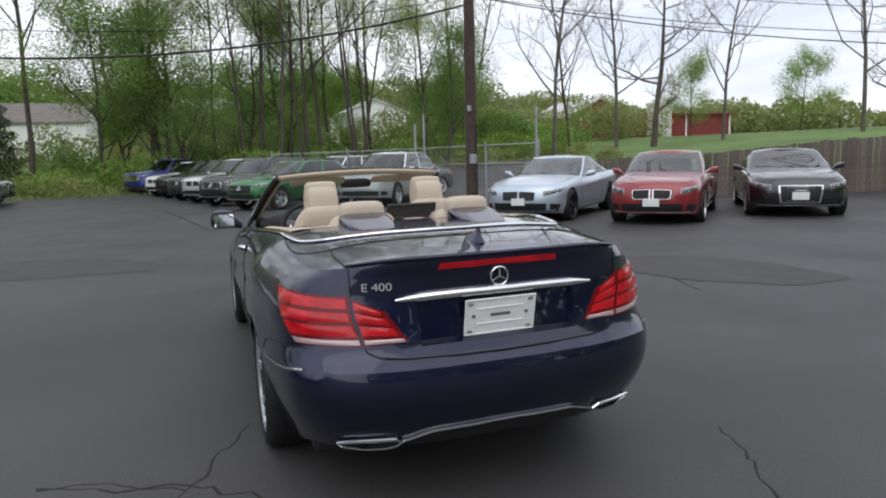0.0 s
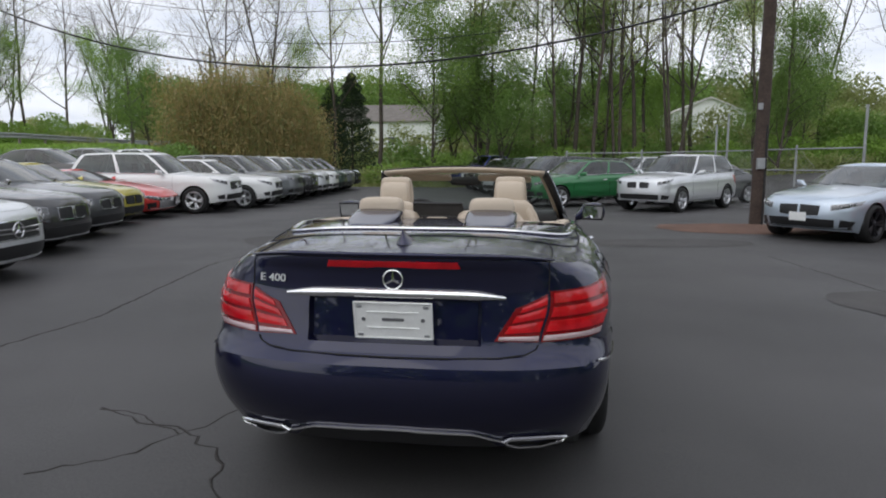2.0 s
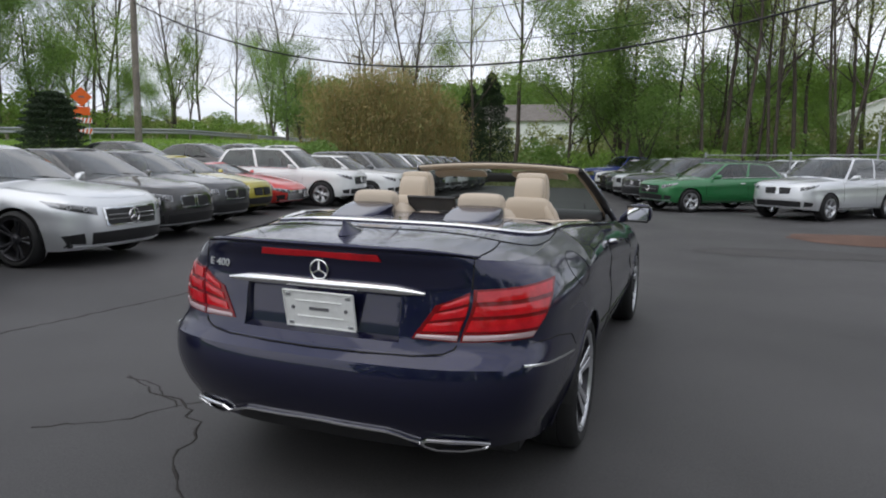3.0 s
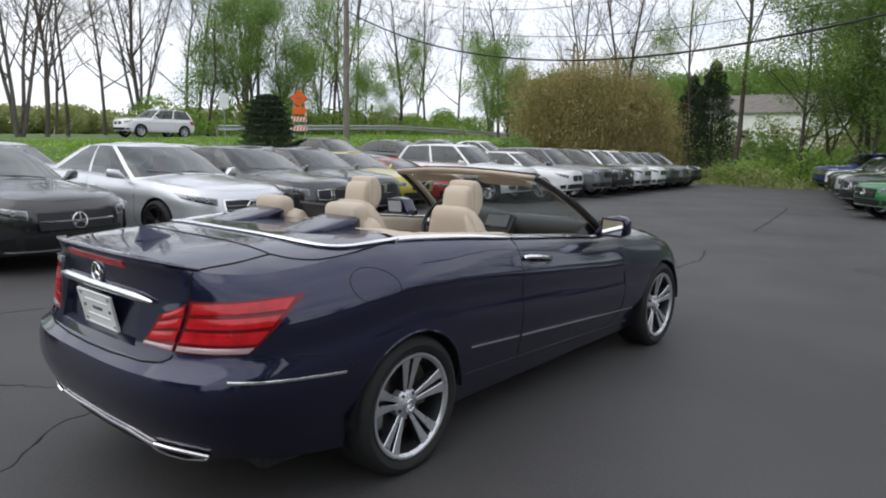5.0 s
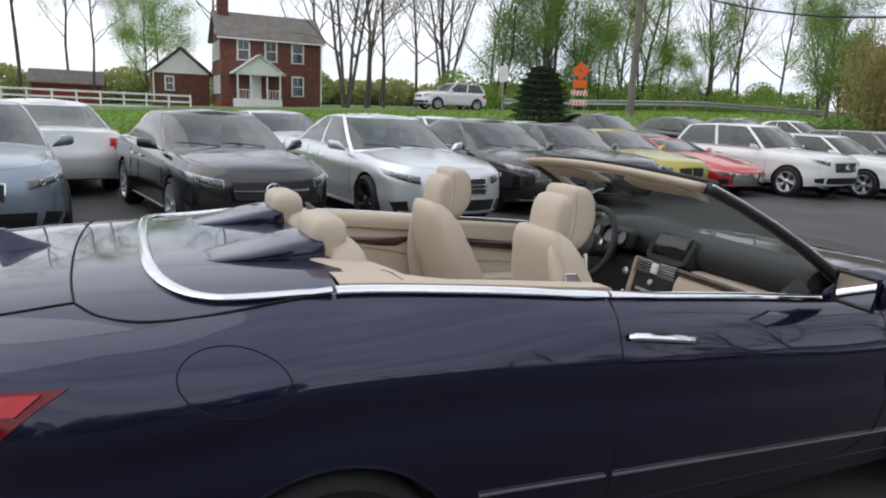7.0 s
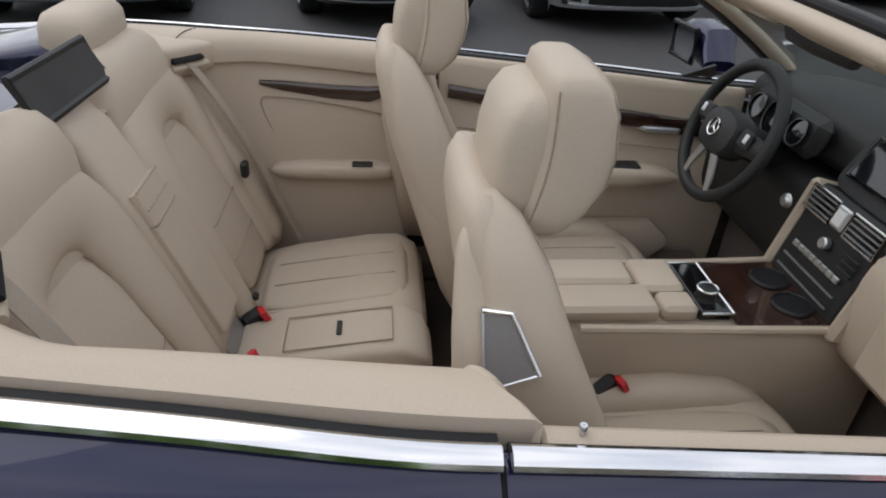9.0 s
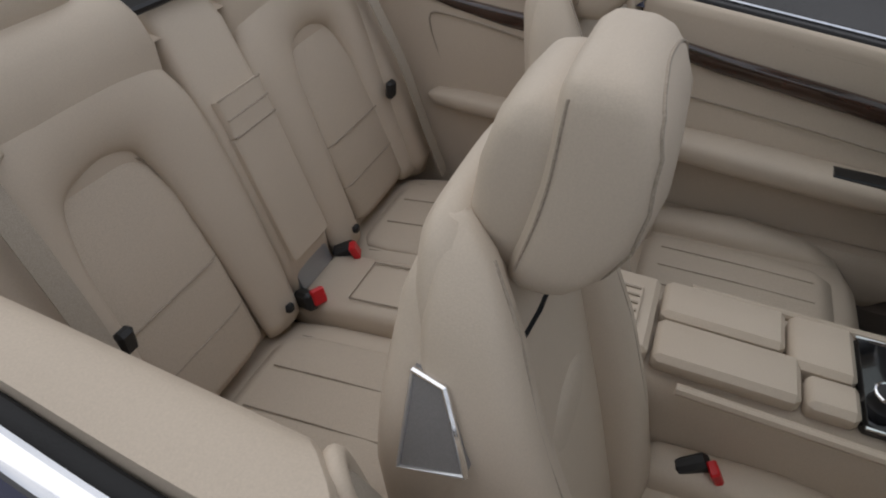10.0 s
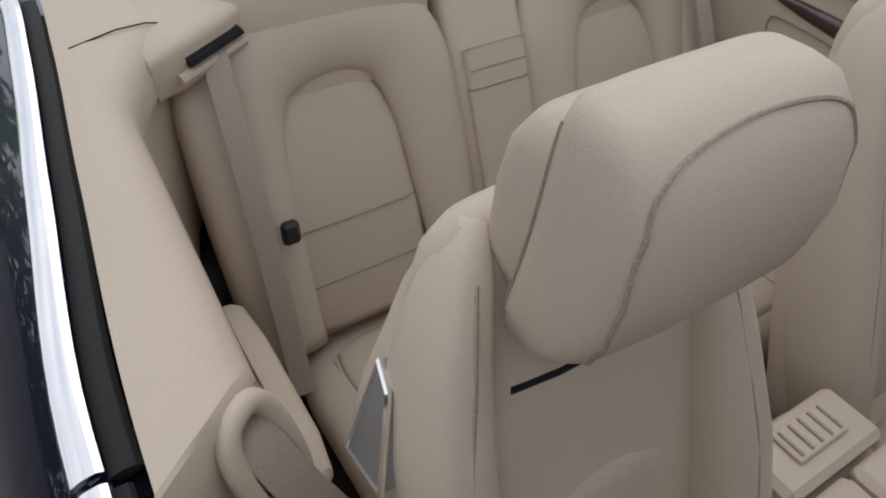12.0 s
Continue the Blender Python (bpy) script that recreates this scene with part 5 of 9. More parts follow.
# bumper's lower edge: diffuser, chrome strip, exhaust ends
part("diffuser", HW.patch([(-HW.x_to_s(0.4, 0.3), 0.302), (HW.x_to_s(0.4, 0.3), 0.302), (HW.x_to_s(0.34, 0.36), 0.358), (-HW.x_to_s(0.34, 0.36), 0.358)], 18, 3, 0.003, 0.03), M_BLACK, convertible, "black lower bumper insert", outward=True)
strip = [(-0.42, 0.335), (-0.385, 0.345), (-0.33, 0.364), (-0.27, 0.372), (0, 0.374), (0.27, 0.372), (0.33, 0.364), (0.385, 0.345), (0.42, 0.335)]
part("diffuser_strip", Geo().tube([HW.sz(math.copysign(HW.x_to_s(abs(x), z), x) if x else 0.0, z, 0.006) for x, z in smooth_path(strip, 5)], 0.0065, sides=6), M_CHROME, convertible, "thin chrome strip")
for sg in (-1, 1):
    ring_pts = [(0.425, 0.338), (0.45, 0.352), (0.53, 0.352), (0.61, 0.346), (0.655, 0.334), (0.64, 0.318), (0.56, 0.306), (0.48, 0.308), (0.44, 0.322)]
    ps = [HW.sz(sg * HW.x_to_s(x, z), z, 0.012) for x, z in ring_pts]
    ex = part("exhaust_tip", Geo().tube(ps, 0.0075, sides=6, close=True), M_CHROME, convertible, "flat chrome exhaust tip")
    # Flat near-black face painted in place of the shaded pipe opening.
    part("exhaust_mouth", Geo().add([p + Vector((0, 0.008, 0)) for p in ps], [tuple(range(len(ps)))]), M_SEAM, ex)
part("bumper_underside", Geo().add(*(lambda r: (r + [p + Vector((-p.x * 0.12, 0.25, 0.03)) for p in r], [(i, i + 1, i + 1 + len(r), i + len(r)) for i in range(len(r) - 1)]))([HW.sz(s / 10, 0.3) for s in range(-10, 11)])), M_BLACK, convertible)
# lamps and grille at the nose
for sg in (-1, 1):
    part("headlight", HW.patch([(sg * 2.25, 0.62), (sg * 2.6, 0.55), (sg * 2.62, 0.66), (sg * 2.28, 0.7)], 8, 4, 0.006, 0.02), M_HEADLAMP, convertible, "clear headlamp", outward=True)
part("grille", Geo().add(*_both(HW.patch([(2.72, 0.42), (3.0, 0.42), (3.0, 0.62), (2.68, 0.62)], 8, 4, 0.006, 0.02))), M_BLACK, convertible)

# chrome line round the cabin
def belt_pt(y, dx=0.0, dz=0.0):
    return Vector((belt_x(y) + dx, y, HW.zed(y) + dz))


arc = [(0.0, 0.7), (0.25, 0.705), (0.45, 0.722), (0.58, 0.765), (0.655, 0.84), (0.69, 0.96), (0.708, 1.08)]
arc3 = [deck_pt(x, y, 0.006) for x, y in smooth_path(arc, 6)] + [belt_pt(1.13, -0.002, 0.012)]
full = arc3[::-1]
full = [Vector((-p.x, p.y, p.z)) for p in full][:-1] + arc3
part("rear_chrome_arc", Geo().tube(full, 0.0165, sides=8, flat=0.5, up=Vector((0, 0, 1))), M_CHROME, convertible, "broad chrome line behind the cabin")
for a, b in ((1.14, 1.95), (1.96, 3.04)):
    both_sides("belt_chrome", Geo().tube([belt_pt(a + (b - a) * k / 20, -0.002, 0.012) for k in range(21)], 0.0145, sides=8, flat=0.42, up=Vector((0.35, 0, 1))), M_CHROME, convertible, "chrome belt line")
    both_sides("belt_seal", Geo().tube([belt_pt(a + (b - a) * k / 20, -0.027 if a < 1.9 else -0.02, 0.002) for k in range(21)], 0.014 if a < 1.9 else 0.01, sides=8, flat=0.5, up=Vector((0.1, 0, 1))), M_RUBBER, convertible, "black rubber seal")
both_sides("shoulder", Geo().grid([[belt_pt(1.12 + 2.0 * k / 24, d[0], d[1]) for k in range(25)] for d in ((0, 0), (-0.016, 0.003), (-0.03, -0.014), (-0.065, -0.03))]), M_NAVY, convertible, smooth=60)

# ---- the navy convertible: cabin ----
def sec(x, y, z, hx, hy, p=3.0, tilt=0.0):
    """A level section, tipped back by tilt degrees about x."""
    c, s = math.cos(radians(tilt)), math.sin(radians(tilt))
    return ((x, y, z), (1, 0, 0), (0, c, s), hx, hy, p)


def piping(pts, parent, r=0.0032, m=None, close=False, name="seam", up=None):
    return part(name, Geo().tube([Vector(p) for p in pts], r * 0.75, sides=5, close=close), m or M_STITCH, parent)


def floor_and_walls():
    tub = Geo().box((0, 2.05, 0.27), (1.3, 1.95, 0.04), bevel=0.01)
    part("cabin_carpet", tub, M_CARPET, convertible, "cream-brown carpet")
    part("bulkhead", Geo().box((0, 1.2, 0.66), (1.36, 0.05, 0.78), bevel=0.02), M_TRIM, convertible)
    part("front_bulkhead", Geo().box((0, 3.02, 0.55), (1.36, 0.05, 0.6), bevel=0.01), M_CARPET, convertible)
    for sg in (-1, 1):
        part("side_wall", Geo().box((sg * 0.745, 2.1, 0.58), (0.04, 1.9, 0.66), bevel=0.01), M_CARPET, convertible)
        part("door_sill", Geo().box((sg * 0.64, 2.4, 0.33), (0.08, 1.0, 0.12), bevel=0.03), M_CARPET, convertible)


floor_and_walls()


def quarter_trim(sg):
    """The cream panel beside the rear seat, from the seat's back to the door."""
    rows = []
    n = 30
    for k in range(n + 1):
        y = 1.16 + (1.908 - 1.16) * k / n
        b, bo = HW.zed(y) + 0.013, belt_x(y) - 0.044
        ins = 0.634 + 0.008 * (k / n) - 0.1 * max(0.0, min(1.0, (1.5 - y) / 0.19)) ** 1.3
        e = min(1.0, (n - k) / 3.0) ** 0.5
        rows.append([Vector((sg * x, y, z)) for x, z in (
            (bo + 0.006, b - 0.045), (bo + 0.001, b + 0.003), (ins + (bo - ins) * 0.7, b + 0.009), (ins + 0.035, b + 0.009), (ins + 0.012, b + 0.005), (ins - 0.006, b - 0.008), (ins - 0.012, b - 0.03), (ins - 0.01, b - 0.058), (ins + 0.008, b - 0.068), (min(ins + 0.01, 0.626), b - 0.14), (min(ins + 0.006, 0.618), b - 0.3), (0.6, 0.62), (0.6, 0.3))])
        rows[-1] = [Vector((p.x, p.y + 0.082 * (k / n) ** 5 * min(1.0, max(0.0, (abs(p.x) - ins) / max(0.02, bo - ins))) ** 0.7, p.z)) for p in rows[-1]]
    g = Geo().grid(rows, flip=sg < 0)
    last = rows[-1]
    cap = [p + Vector((sg * 0.004, 0.008, -0.004)) for p in last]
    g.grid([last, cap, [Vector((p.x + sg * 0.012, p.y + 0.004, p.z - 0.03)) for p in last]], flip=sg < 0)
    edge = last[0:7]
    g.grid([edge, [p + Vector((-sg * 0.003, 0.006, -0.008)) for p in edge], [Vector((p.x, p.y + 0.004, 0.8)) for p in edge]], flip=sg > 0)
    q = part("quarter_panel", g, M_TRIM, convertible, "cream moulded side panel", smooth=50)
    # the seam across it, the walnut strip, the stitched field and the armrest
    seam = []
    y = 1.312
    b = HW.zed(y) + 0.012
    for x, z in ((belt_x(y) - 0.06, b + 0.006), (0.6, b + 0.013), (0.56, b + 0.011), (0.535, b + 0.004), (0.522, b - 0.012)):
        seam.append((sg * x, y + 0.035 * min(1.0, (x - 0.5) / 0.2), z))
    piping(seam, q, 0.0016, M_SEAM)
    wood = Geo().loft([((sg * 0.632, yy, zz), (0, 0, 1), (1, 0, 0), hz, 0.012, 3) for yy, zz, hz in ((1.5, 0.928, 0.006), (1.56, 0.92, 0.014), (1.7, 0.905, 0.02), (1.8, 0.9, 0.022), (1.87, 0.915, 0.012), (1.9, 0.925, 0.004))], 14)
    part("walnut_strip", wood, M_WALNUT, q, "glossy dark walnut strip", outward=True)
    fieldp = [(sg * 0.622, yy, zz) for yy, zz in smooth_path([(1.56, 0.72), (1.5, 0.87), (1.56, 0.89), (1.75, 0.865), (1.88, 0.83), (1.91, 0.78), (1.9, 0.71)], 4)]
    piping(fieldp, q, 0.003)
    arm = Geo().loft([((sg * 0.595, yy, 0.685), (0, 0, 1), (1, 0, 0), hz, hx, 3) for yy, hz, hx in ((1.52, 0.006, 0.015), (1.54, 0.018, 0.028), (1.62, 0.024, 0.036), (1.8, 0.025, 0.038), (1.86, 0.02, 0.03), (1.875, 0.008, 0.015))], 16)
    ar = part("armrest", arm, M_LEATHER, q, outward=True)
    if sg < 0:
        part("switch", Geo().box((sg * 0.578, 1.78, 0.71), (0.03, 0.06, 0.008), bevel=0.003), M_BLACK, ar)
    return q


for sg in (-1, 1):
    quarter_trim(sg)


def door_trim(sg):
    rows = []
    n = 30
    for k in range(n + 1):
        y = 2.004 + (2.95 - 2.004) * k / n
        b = HW.zed(y) + 0.002
        rows.append([Vector((sg * x, y, z)) for x, z in ((0.752, b - 0.045), (0.747, b - 0.001), (0.724, b + 0.002), (0.714, b - 0.003), (0.708, b - 0.022), (0.703, b - 0.09), (0.696, b - 0.13), (0.682, b - 0.2), (0.662, 0.7), (0.652, 0.55), (0.655, 0.45), (0.665, 0.32))])
    g = Geo().grid(rows, flip=sg < 0)
    g.grid([rows[0], [Vector((p.x + sg * 0.01, 1.999, p.z - 0.006)) for p in rows[0]]], flip=sg > 0)
    d = part("door_panel", g, M_TRIM, convertible, "cream door panel", smooth=50)
    wood = Geo().loft([((sg * (0.698 - 0.02 * (0.9 - zz) / 0.1), yy, zz), (0, 0, 1), (1, 0, 0), hz, 0.012, 3) for yy, zz, hz in ((2.03, 0.895, 0.02), (2.2, 0.87, 0.022), (2.5, 0.838, 0.024), (2.8, 0.8, 0.026), (2.93, 0.78, 0.02))], 14)
    part("walnut_strip", wood, M_WALNUT, d, "glossy dark walnut strip", outward=True)
    arm = Geo().loft([((sg * 0.625, yy, zz), (0, 0, 1), (1, 0, 0), hz, hx, 3) for yy, zz, hz, hx in ((2.02, 0.69, 0.006, 0.02), (2.03, 0.69, 0.03, 0.045), (2.3, 0.68, 0.034, 0.055), (2.6, 0.67, 0.034, 0.055), (2.72, 0.665, 0.02, 0.04), (2.75, 0.66, 0.006, 0.02))], 18)
    a = part("armrest", arm, M_LEATHER, d, outward=True)
    part("window_switch", Geo().box((sg * 0.615, 2.56, 0.703), (0.05, 0.12, 0.01), bevel=0.004), M_BLACK, a)
    part("pocket", Geo().loft([((sg * 0.63, yy, 0.43), (0, 0, 1), (1, 0, 0), hz, 0.03, 4) for yy, hz in ((2.1, 0.02), (2.14, 0.07), (2.7, 0.08), (2.76, 0.02))], 14), M_TRIM, d, outward=True)
    part("inner_handle", Geo().tube([(sg * 0.688, 2.62, 0.8), (sg * 0.664, 2.64, 0.8), (sg * 0.664, 2.74, 0.795), (sg * 0.688, 2.76, 0.792)], 0.008, sides=7), M_SATIN, d, "satin metal door handle")
    knob = Geo().lathe([(0.001, 0.015), (0.004, 0.015), (0.0052, 0.013), (0.0055, 0.008), (0.004, 0.005), (0.004, -0.004)], 14, "z", (sg * 0.729, 2.043, HW.zed(2.043) + 0.002))
    part("lock_pin", knob, M_SATIN, d, "small satin lock pin")
    piping([(sg * 0.683, 2.02, 0.79), (sg * 0.675, 2.4, 0.765), (sg * 0.664, 2.9, 0.72)], d, 0.0028)
    return d


for sg in (-1, 1):
    door_trim(sg)


# front seats
def front_seat(x, dy, lean, sg, label):
    """A leather seat; sg: the side of its outer wing."""
    st = thing("front_seat", label, "car seat", pose(x, dy, 0), "front seats")

    def tip(g):
        m = Matrix.Translation((0, 2.2, 0.42)) @ Matrix.Rotation(radians(lean), 4, "X") @ Matrix.Translation((0, -2.2, -0.42))
        return g.moved(m)

    back = Geo().loft([sec(0, 2.19, 0.38, 0.15, 0.03), sec(0, 2.175, 0.41, 0.2, 0.05), sec(0, 2.135, 0.52, 0.225, 0.062), sec(0, 2.065, 0.75, 0.226, 0.06), sec(0, 2.01, 0.93, 0.194, 0.058), sec(0, 1.99, 1.02, 0.168, 0.055),
                       sec(0, 1.976, 1.07, 0.153, 0.049), sec(0, 1.966, 1.11, 0.136, 0.037), sec(0, 1.961, 1.133, 0.115, 0.021), sec(0, 1.959, 1.139, 0.07, 0.007)], 36)
    bk = part("backrest", tip(back), M_LEATHER, st, smooth=180, outward=True)
    for e in (-1, 1):
        bol = Geo().loft([sec(e * 0.14, 2.22, 0.44, 0.05, 0.03), sec(e * 0.17, 2.2, 0.5, 0.06, 0.055), sec(e * 0.18, 2.14, 0.66, 0.054, 0.07), sec(e * 0.176, 2.08, 0.82, 0.048, 0.072), sec(e * 0.164, 2.03, 0.95, 0.04, 0.062),
                          sec(e * 0.142, 2.005, 1.05, 0.032, 0.046), sec(e * 0.116, 1.985, 1.11, 0.022, 0.028), sec(e * 0.095, 1.97, 1.135, 0.01, 0.01)], 20)
        part("side_bolster", tip(bol), M_LEATHER, bk, smooth=180, outward=True)
        ed = [(e * 0.178, 2.208, 0.66), (e * 0.176, 2.15, 0.82), (e * 0.163, 2.09, 0.95), (e * 0.141, 2.05, 1.05), (e * 0.118, 2.012, 1.11)]
        piping([tuple(p) for p in tip(Geo().add([Vector(p) for p in smooth_path(ed, 5)], [])).v], bk, 0.0028)
    inset = Geo().loft([sec(0, 2.17, 0.47, 0.1, 0.02), sec(0, 2.165, 0.5, 0.128, 0.03), sec(0, 2.11, 0.62, 0.13, 0.028), sec(0, 2.096, 0.7, 0.13, 0.032), sec(0, 2.083, 0.78, 0.122, 0.032), sec(0, 2.074, 0.835, 0.092, 0.03), sec(0, 2.068, 0.86, 0.05, 0.022)], 24)
    part("inset", tip(inset), M_LEATHER2, bk, "finely perforated leather", smooth=180, outward=True)
    piping([tuple(p) for p in tip(Geo().add([Vector(q) for q in [(-0.1, 2.045, 1.004), (-0.05, 2.0495, 1.002), (0.05, 2.0495, 1.002), (0.1, 2.045, 1.004)]], [])).v], bk, 0.0055, M_SEAM, name="neck_slot")
    # headrest: a squarish shell behind and a thick pad in front
    shell = Geo().loft([sec(0, z_y, zz, hx, hy, 4.5) for zz, z_y, hx, hy in ((1.058, 2.004, 0.06, 0.018), (1.074, 2.008, 0.084, 0.036), (1.12, 2.014, 0.093, 0.047), (1.18, 2.021, 0.093, 0.049), (1.22, 2.026, 0.09, 0.044), (1.243, 2.031, 0.083, 0.033), (1.252, 2.034, 0.065, 0.02), (1.254, 2.035, 0.035, 0.008))], 40)
    hd = part("headrest", tip(shell), M_LEATHER, st, smooth=180, outward=True)
    prof = ((1.062, 2.046, 0.07, 0.012), (1.067, 2.047, 0.095, 0.025), (1.078, 2.051, 0.1035, 0.036), (1.102, 2.063, 0.107, 0.047), (1.14, 2.077, 0.1075, 0.054), (1.184, 2.084, 0.105, 0.055), (1.232, 2.083, 0.1, 0.051), (1.258, 2.078, 0.0955, 0.044), (1.273, 2.074, 0.09, 0.036), (1.281, 2.071, 0.078, 0.025), (1.284, 2.07, 0.04, 0.011))
    pd = part("headrest_pad", tip(Geo().loft([sec(0, z_y, zz, hx, hy, 5) for zz, z_y, hx, hy in prof], 48)), M_LEATHER, hd, smooth=180, outward=True)
    zs_, ys_, xs_, ds_ = zip(*prof)

    def pad_pt(x, z, front=True, off=0.0008):
        """A place on the front, or the flank, of the pad."""
        c, hx, hy = np.interp(z, zs_, ys_), np.interp(z, zs_, xs_), np.interp(z, zs_, ds_)
        if front:
            return (x, float(c + hy * max(0.0, 1 - abs(x / hx) ** 5) ** 0.2) + off, z)
        y = float(c) - 0.72 * float(hy)
        return (math.copysign(float(hx * max(0.0, 1 - abs((y - c) / hy) ** 5) ** 0.2) + off, x), y, z)

    for e in (-1, 1):
        edge = [pad_pt(e, zz, False) for zz in (1.09, 1.115, 1.15, 1.19, 1.22, 1.245, 1.263)]
        piping([tuple(p) for p in tip(Geo().add([Vector(p) for p in smooth_path(edge, 4)], [])).v], pd, 0.002)
    arch = [(e * f * float(np.interp(zz, zs_, xs_)), zz) for e, hs in ((-1, (0, 1, 2, 3, 4, 5)), (1, (5, 4, 3, 2, 1, 0))) for f, zz in [((0.75, 1.08), (0.88, 1.12), (0.925, 1.172), (0.925, 1.223), (0.83, 1.258), (0.4, 1.272))[q] for q in hs]]
    front = [pad_pt(x, z) for x, z in smooth_path(arch, 5)]
    piping([tuple(p) for p in tip(Geo().add([Vector(p) for p in front], [])).v], pd, 0.0024)
    for e in (-1, 1):
        part("headrest_post", tip(Geo().tube([(e * 0.06, 1.97, 1.05), (e * 0.06, 2.02, 1.1)], 0.007, sides=8)), M_SATIN, hd, "metal post")
    # grey panel in the outer wing
    quad = [Vector((sg * a, b, c)) for a, b, c in ((0.18, 1.962, 1.006), (0.19, 1.998, 1.008), (0.2215, 2.036, 0.932), (0.2215, 1.966, 0.908))]
    pan = Geo().add([p for p in quad] + [p - Vector((sg * 0.02, 0, 0)) for p in quad], [(0, 1, 2, 3) if sg > 0 else (3, 2, 1, 0), (0, 4, 5, 1), (1, 5, 6, 2), (2, 6, 7, 3), (3, 7, 4, 0)])
    wing = Geo().loft([sec(sg * 0.18, 2.04, 0.5, 0.03, 0.05), sec(sg * 0.185, 2.03, 0.7, 0.03, 0.075), sec(sg * 0.176, 2.0, 0.86, 0.034, 0.074), sec(sg * 0.176, 1.998, 0.91, 0.036, 0.07), sec(sg * 0.163, 1.992, 0.96, 0.032, 0.066), sec(sg * 0.145, 1.985, 1.005, 0.028, 0.058), sec(sg * 0.126, 1.975, 1.06, 0.021, 0.046), sec(sg * 0.108, 1.965, 1.11, 0.015, 0.022)], 20)
    part("outer_wing", wing, M_LEATHER, bk, smooth=180, outward=True)
    pn = part("wing_panel", pan, M_MESH, bk, "grey mesh panel in a bright frame", smooth=20)
    part("panel_frame", Geo().tube([quad[0], quad[1], quad[2]], 0.0035, sides=6), M_CHROME, pn)
    part("panel_frame", Geo().tube([quad[2], quad[3], quad[0]], 0.0025, sides=6), M_SATIN, pn)
    # cushion
    cu = Geo()
    secs = []
    for y, z, hx, hz in ((2.14, 0.42, 0.17, 0.02), (2.16, 0.42, 0.215, 0.05), (2.3, 0.42, 0.24, 0.068), (2.5, 0.43, 0.245, 0.07), (2.62, 0.432, 0.24, 0.072), (2.69, 0.428, 0.225, 0.066), (2.73, 0.415, 0.195, 0.045), (2.745, 0.405, 0.15, 0.02)):
        secs.append(((0, y, z), (1, 0, 0), (0, 0, 1), hx, hz, 3.2))
    cu.loft(secs, 36)
    cs = part("cushion", cu, M_LEATHER, st, smooth=180, outward=True)
    for e in (-1, 1):
        bo = Geo().loft([((e * 0.2, y, z), (1, 0, 0), (0, 0, 1), hx, hz, 2.6) for y, z, hx, hz in ((2.2, 0.46, 0.02, 0.02), (2.26, 0.465, 0.045, 0.055), (2.45, 0.478, 0.05, 0.06), (2.6, 0.472, 0.046, 0.052), (2.68, 0.455, 0.03, 0.03), (2.71, 0.445, 0.01, 0.01))], 18)
        part("cushion_bolster", bo, M_LEATHER, cs, smooth=180, outward=True)
    ins = Geo().loft([((0, y, z), (1, 0, 0), (0, 0, 1), hx, 0.02, 4) for y, z, hx in ((2.24, 0.475, 0.1), (2.27, 0.48, 0.135), (2.5, 0.488, 0.142), (2.62, 0.488, 0.135), (2.66, 0.482, 0.11))], 24)
    fi = part("cushion_inset", ins, M_LEATHER2, cs, "finely perforated leather", smooth=180, outward=True)
    for e in (-0.07, 0.0, 0.07):
        piping([(e, 2.28, 0.501), (e, 2.45, 0.5075), (e, 2.62, 0.509)], fi, 0.0025)
    part("seat_base", Geo().box((0, 2.42, 0.32), (0.4, 0.5, 0.1), bevel=0.03), M_BLACK, st)
    return st


front_seat(0.355, 0.0, 0.0, 1, "cream leather passenger seat with a deep headrest")
front_seat(-0.378, -0.09, 1.5, -1, "cream leather driver seat with a deep headrest")
for x, y, z, sg in ((0.158, 2.32, 0.515, 1), (-0.135, 2.2, 0.485, -1)):
    b = part("belt_buckle", Geo().box((x, y, z), (0.03, 0.06, 0.05), pose(0, 0, 0, 30, 0, 20).to_3x3().to_4x4(), bevel=0.008), M_BLACK, convertible, "black belt buckle")
    part("release_button", Geo().box((x + sg * 0.012, y + 0.03, z + 0.022), (0.03, 0.016, 0.034), pose(0, 0, 0, 30, 0, 20).to_3x3().to_4x4(), bevel=0.003), M_REDBTN, b, "red release button")


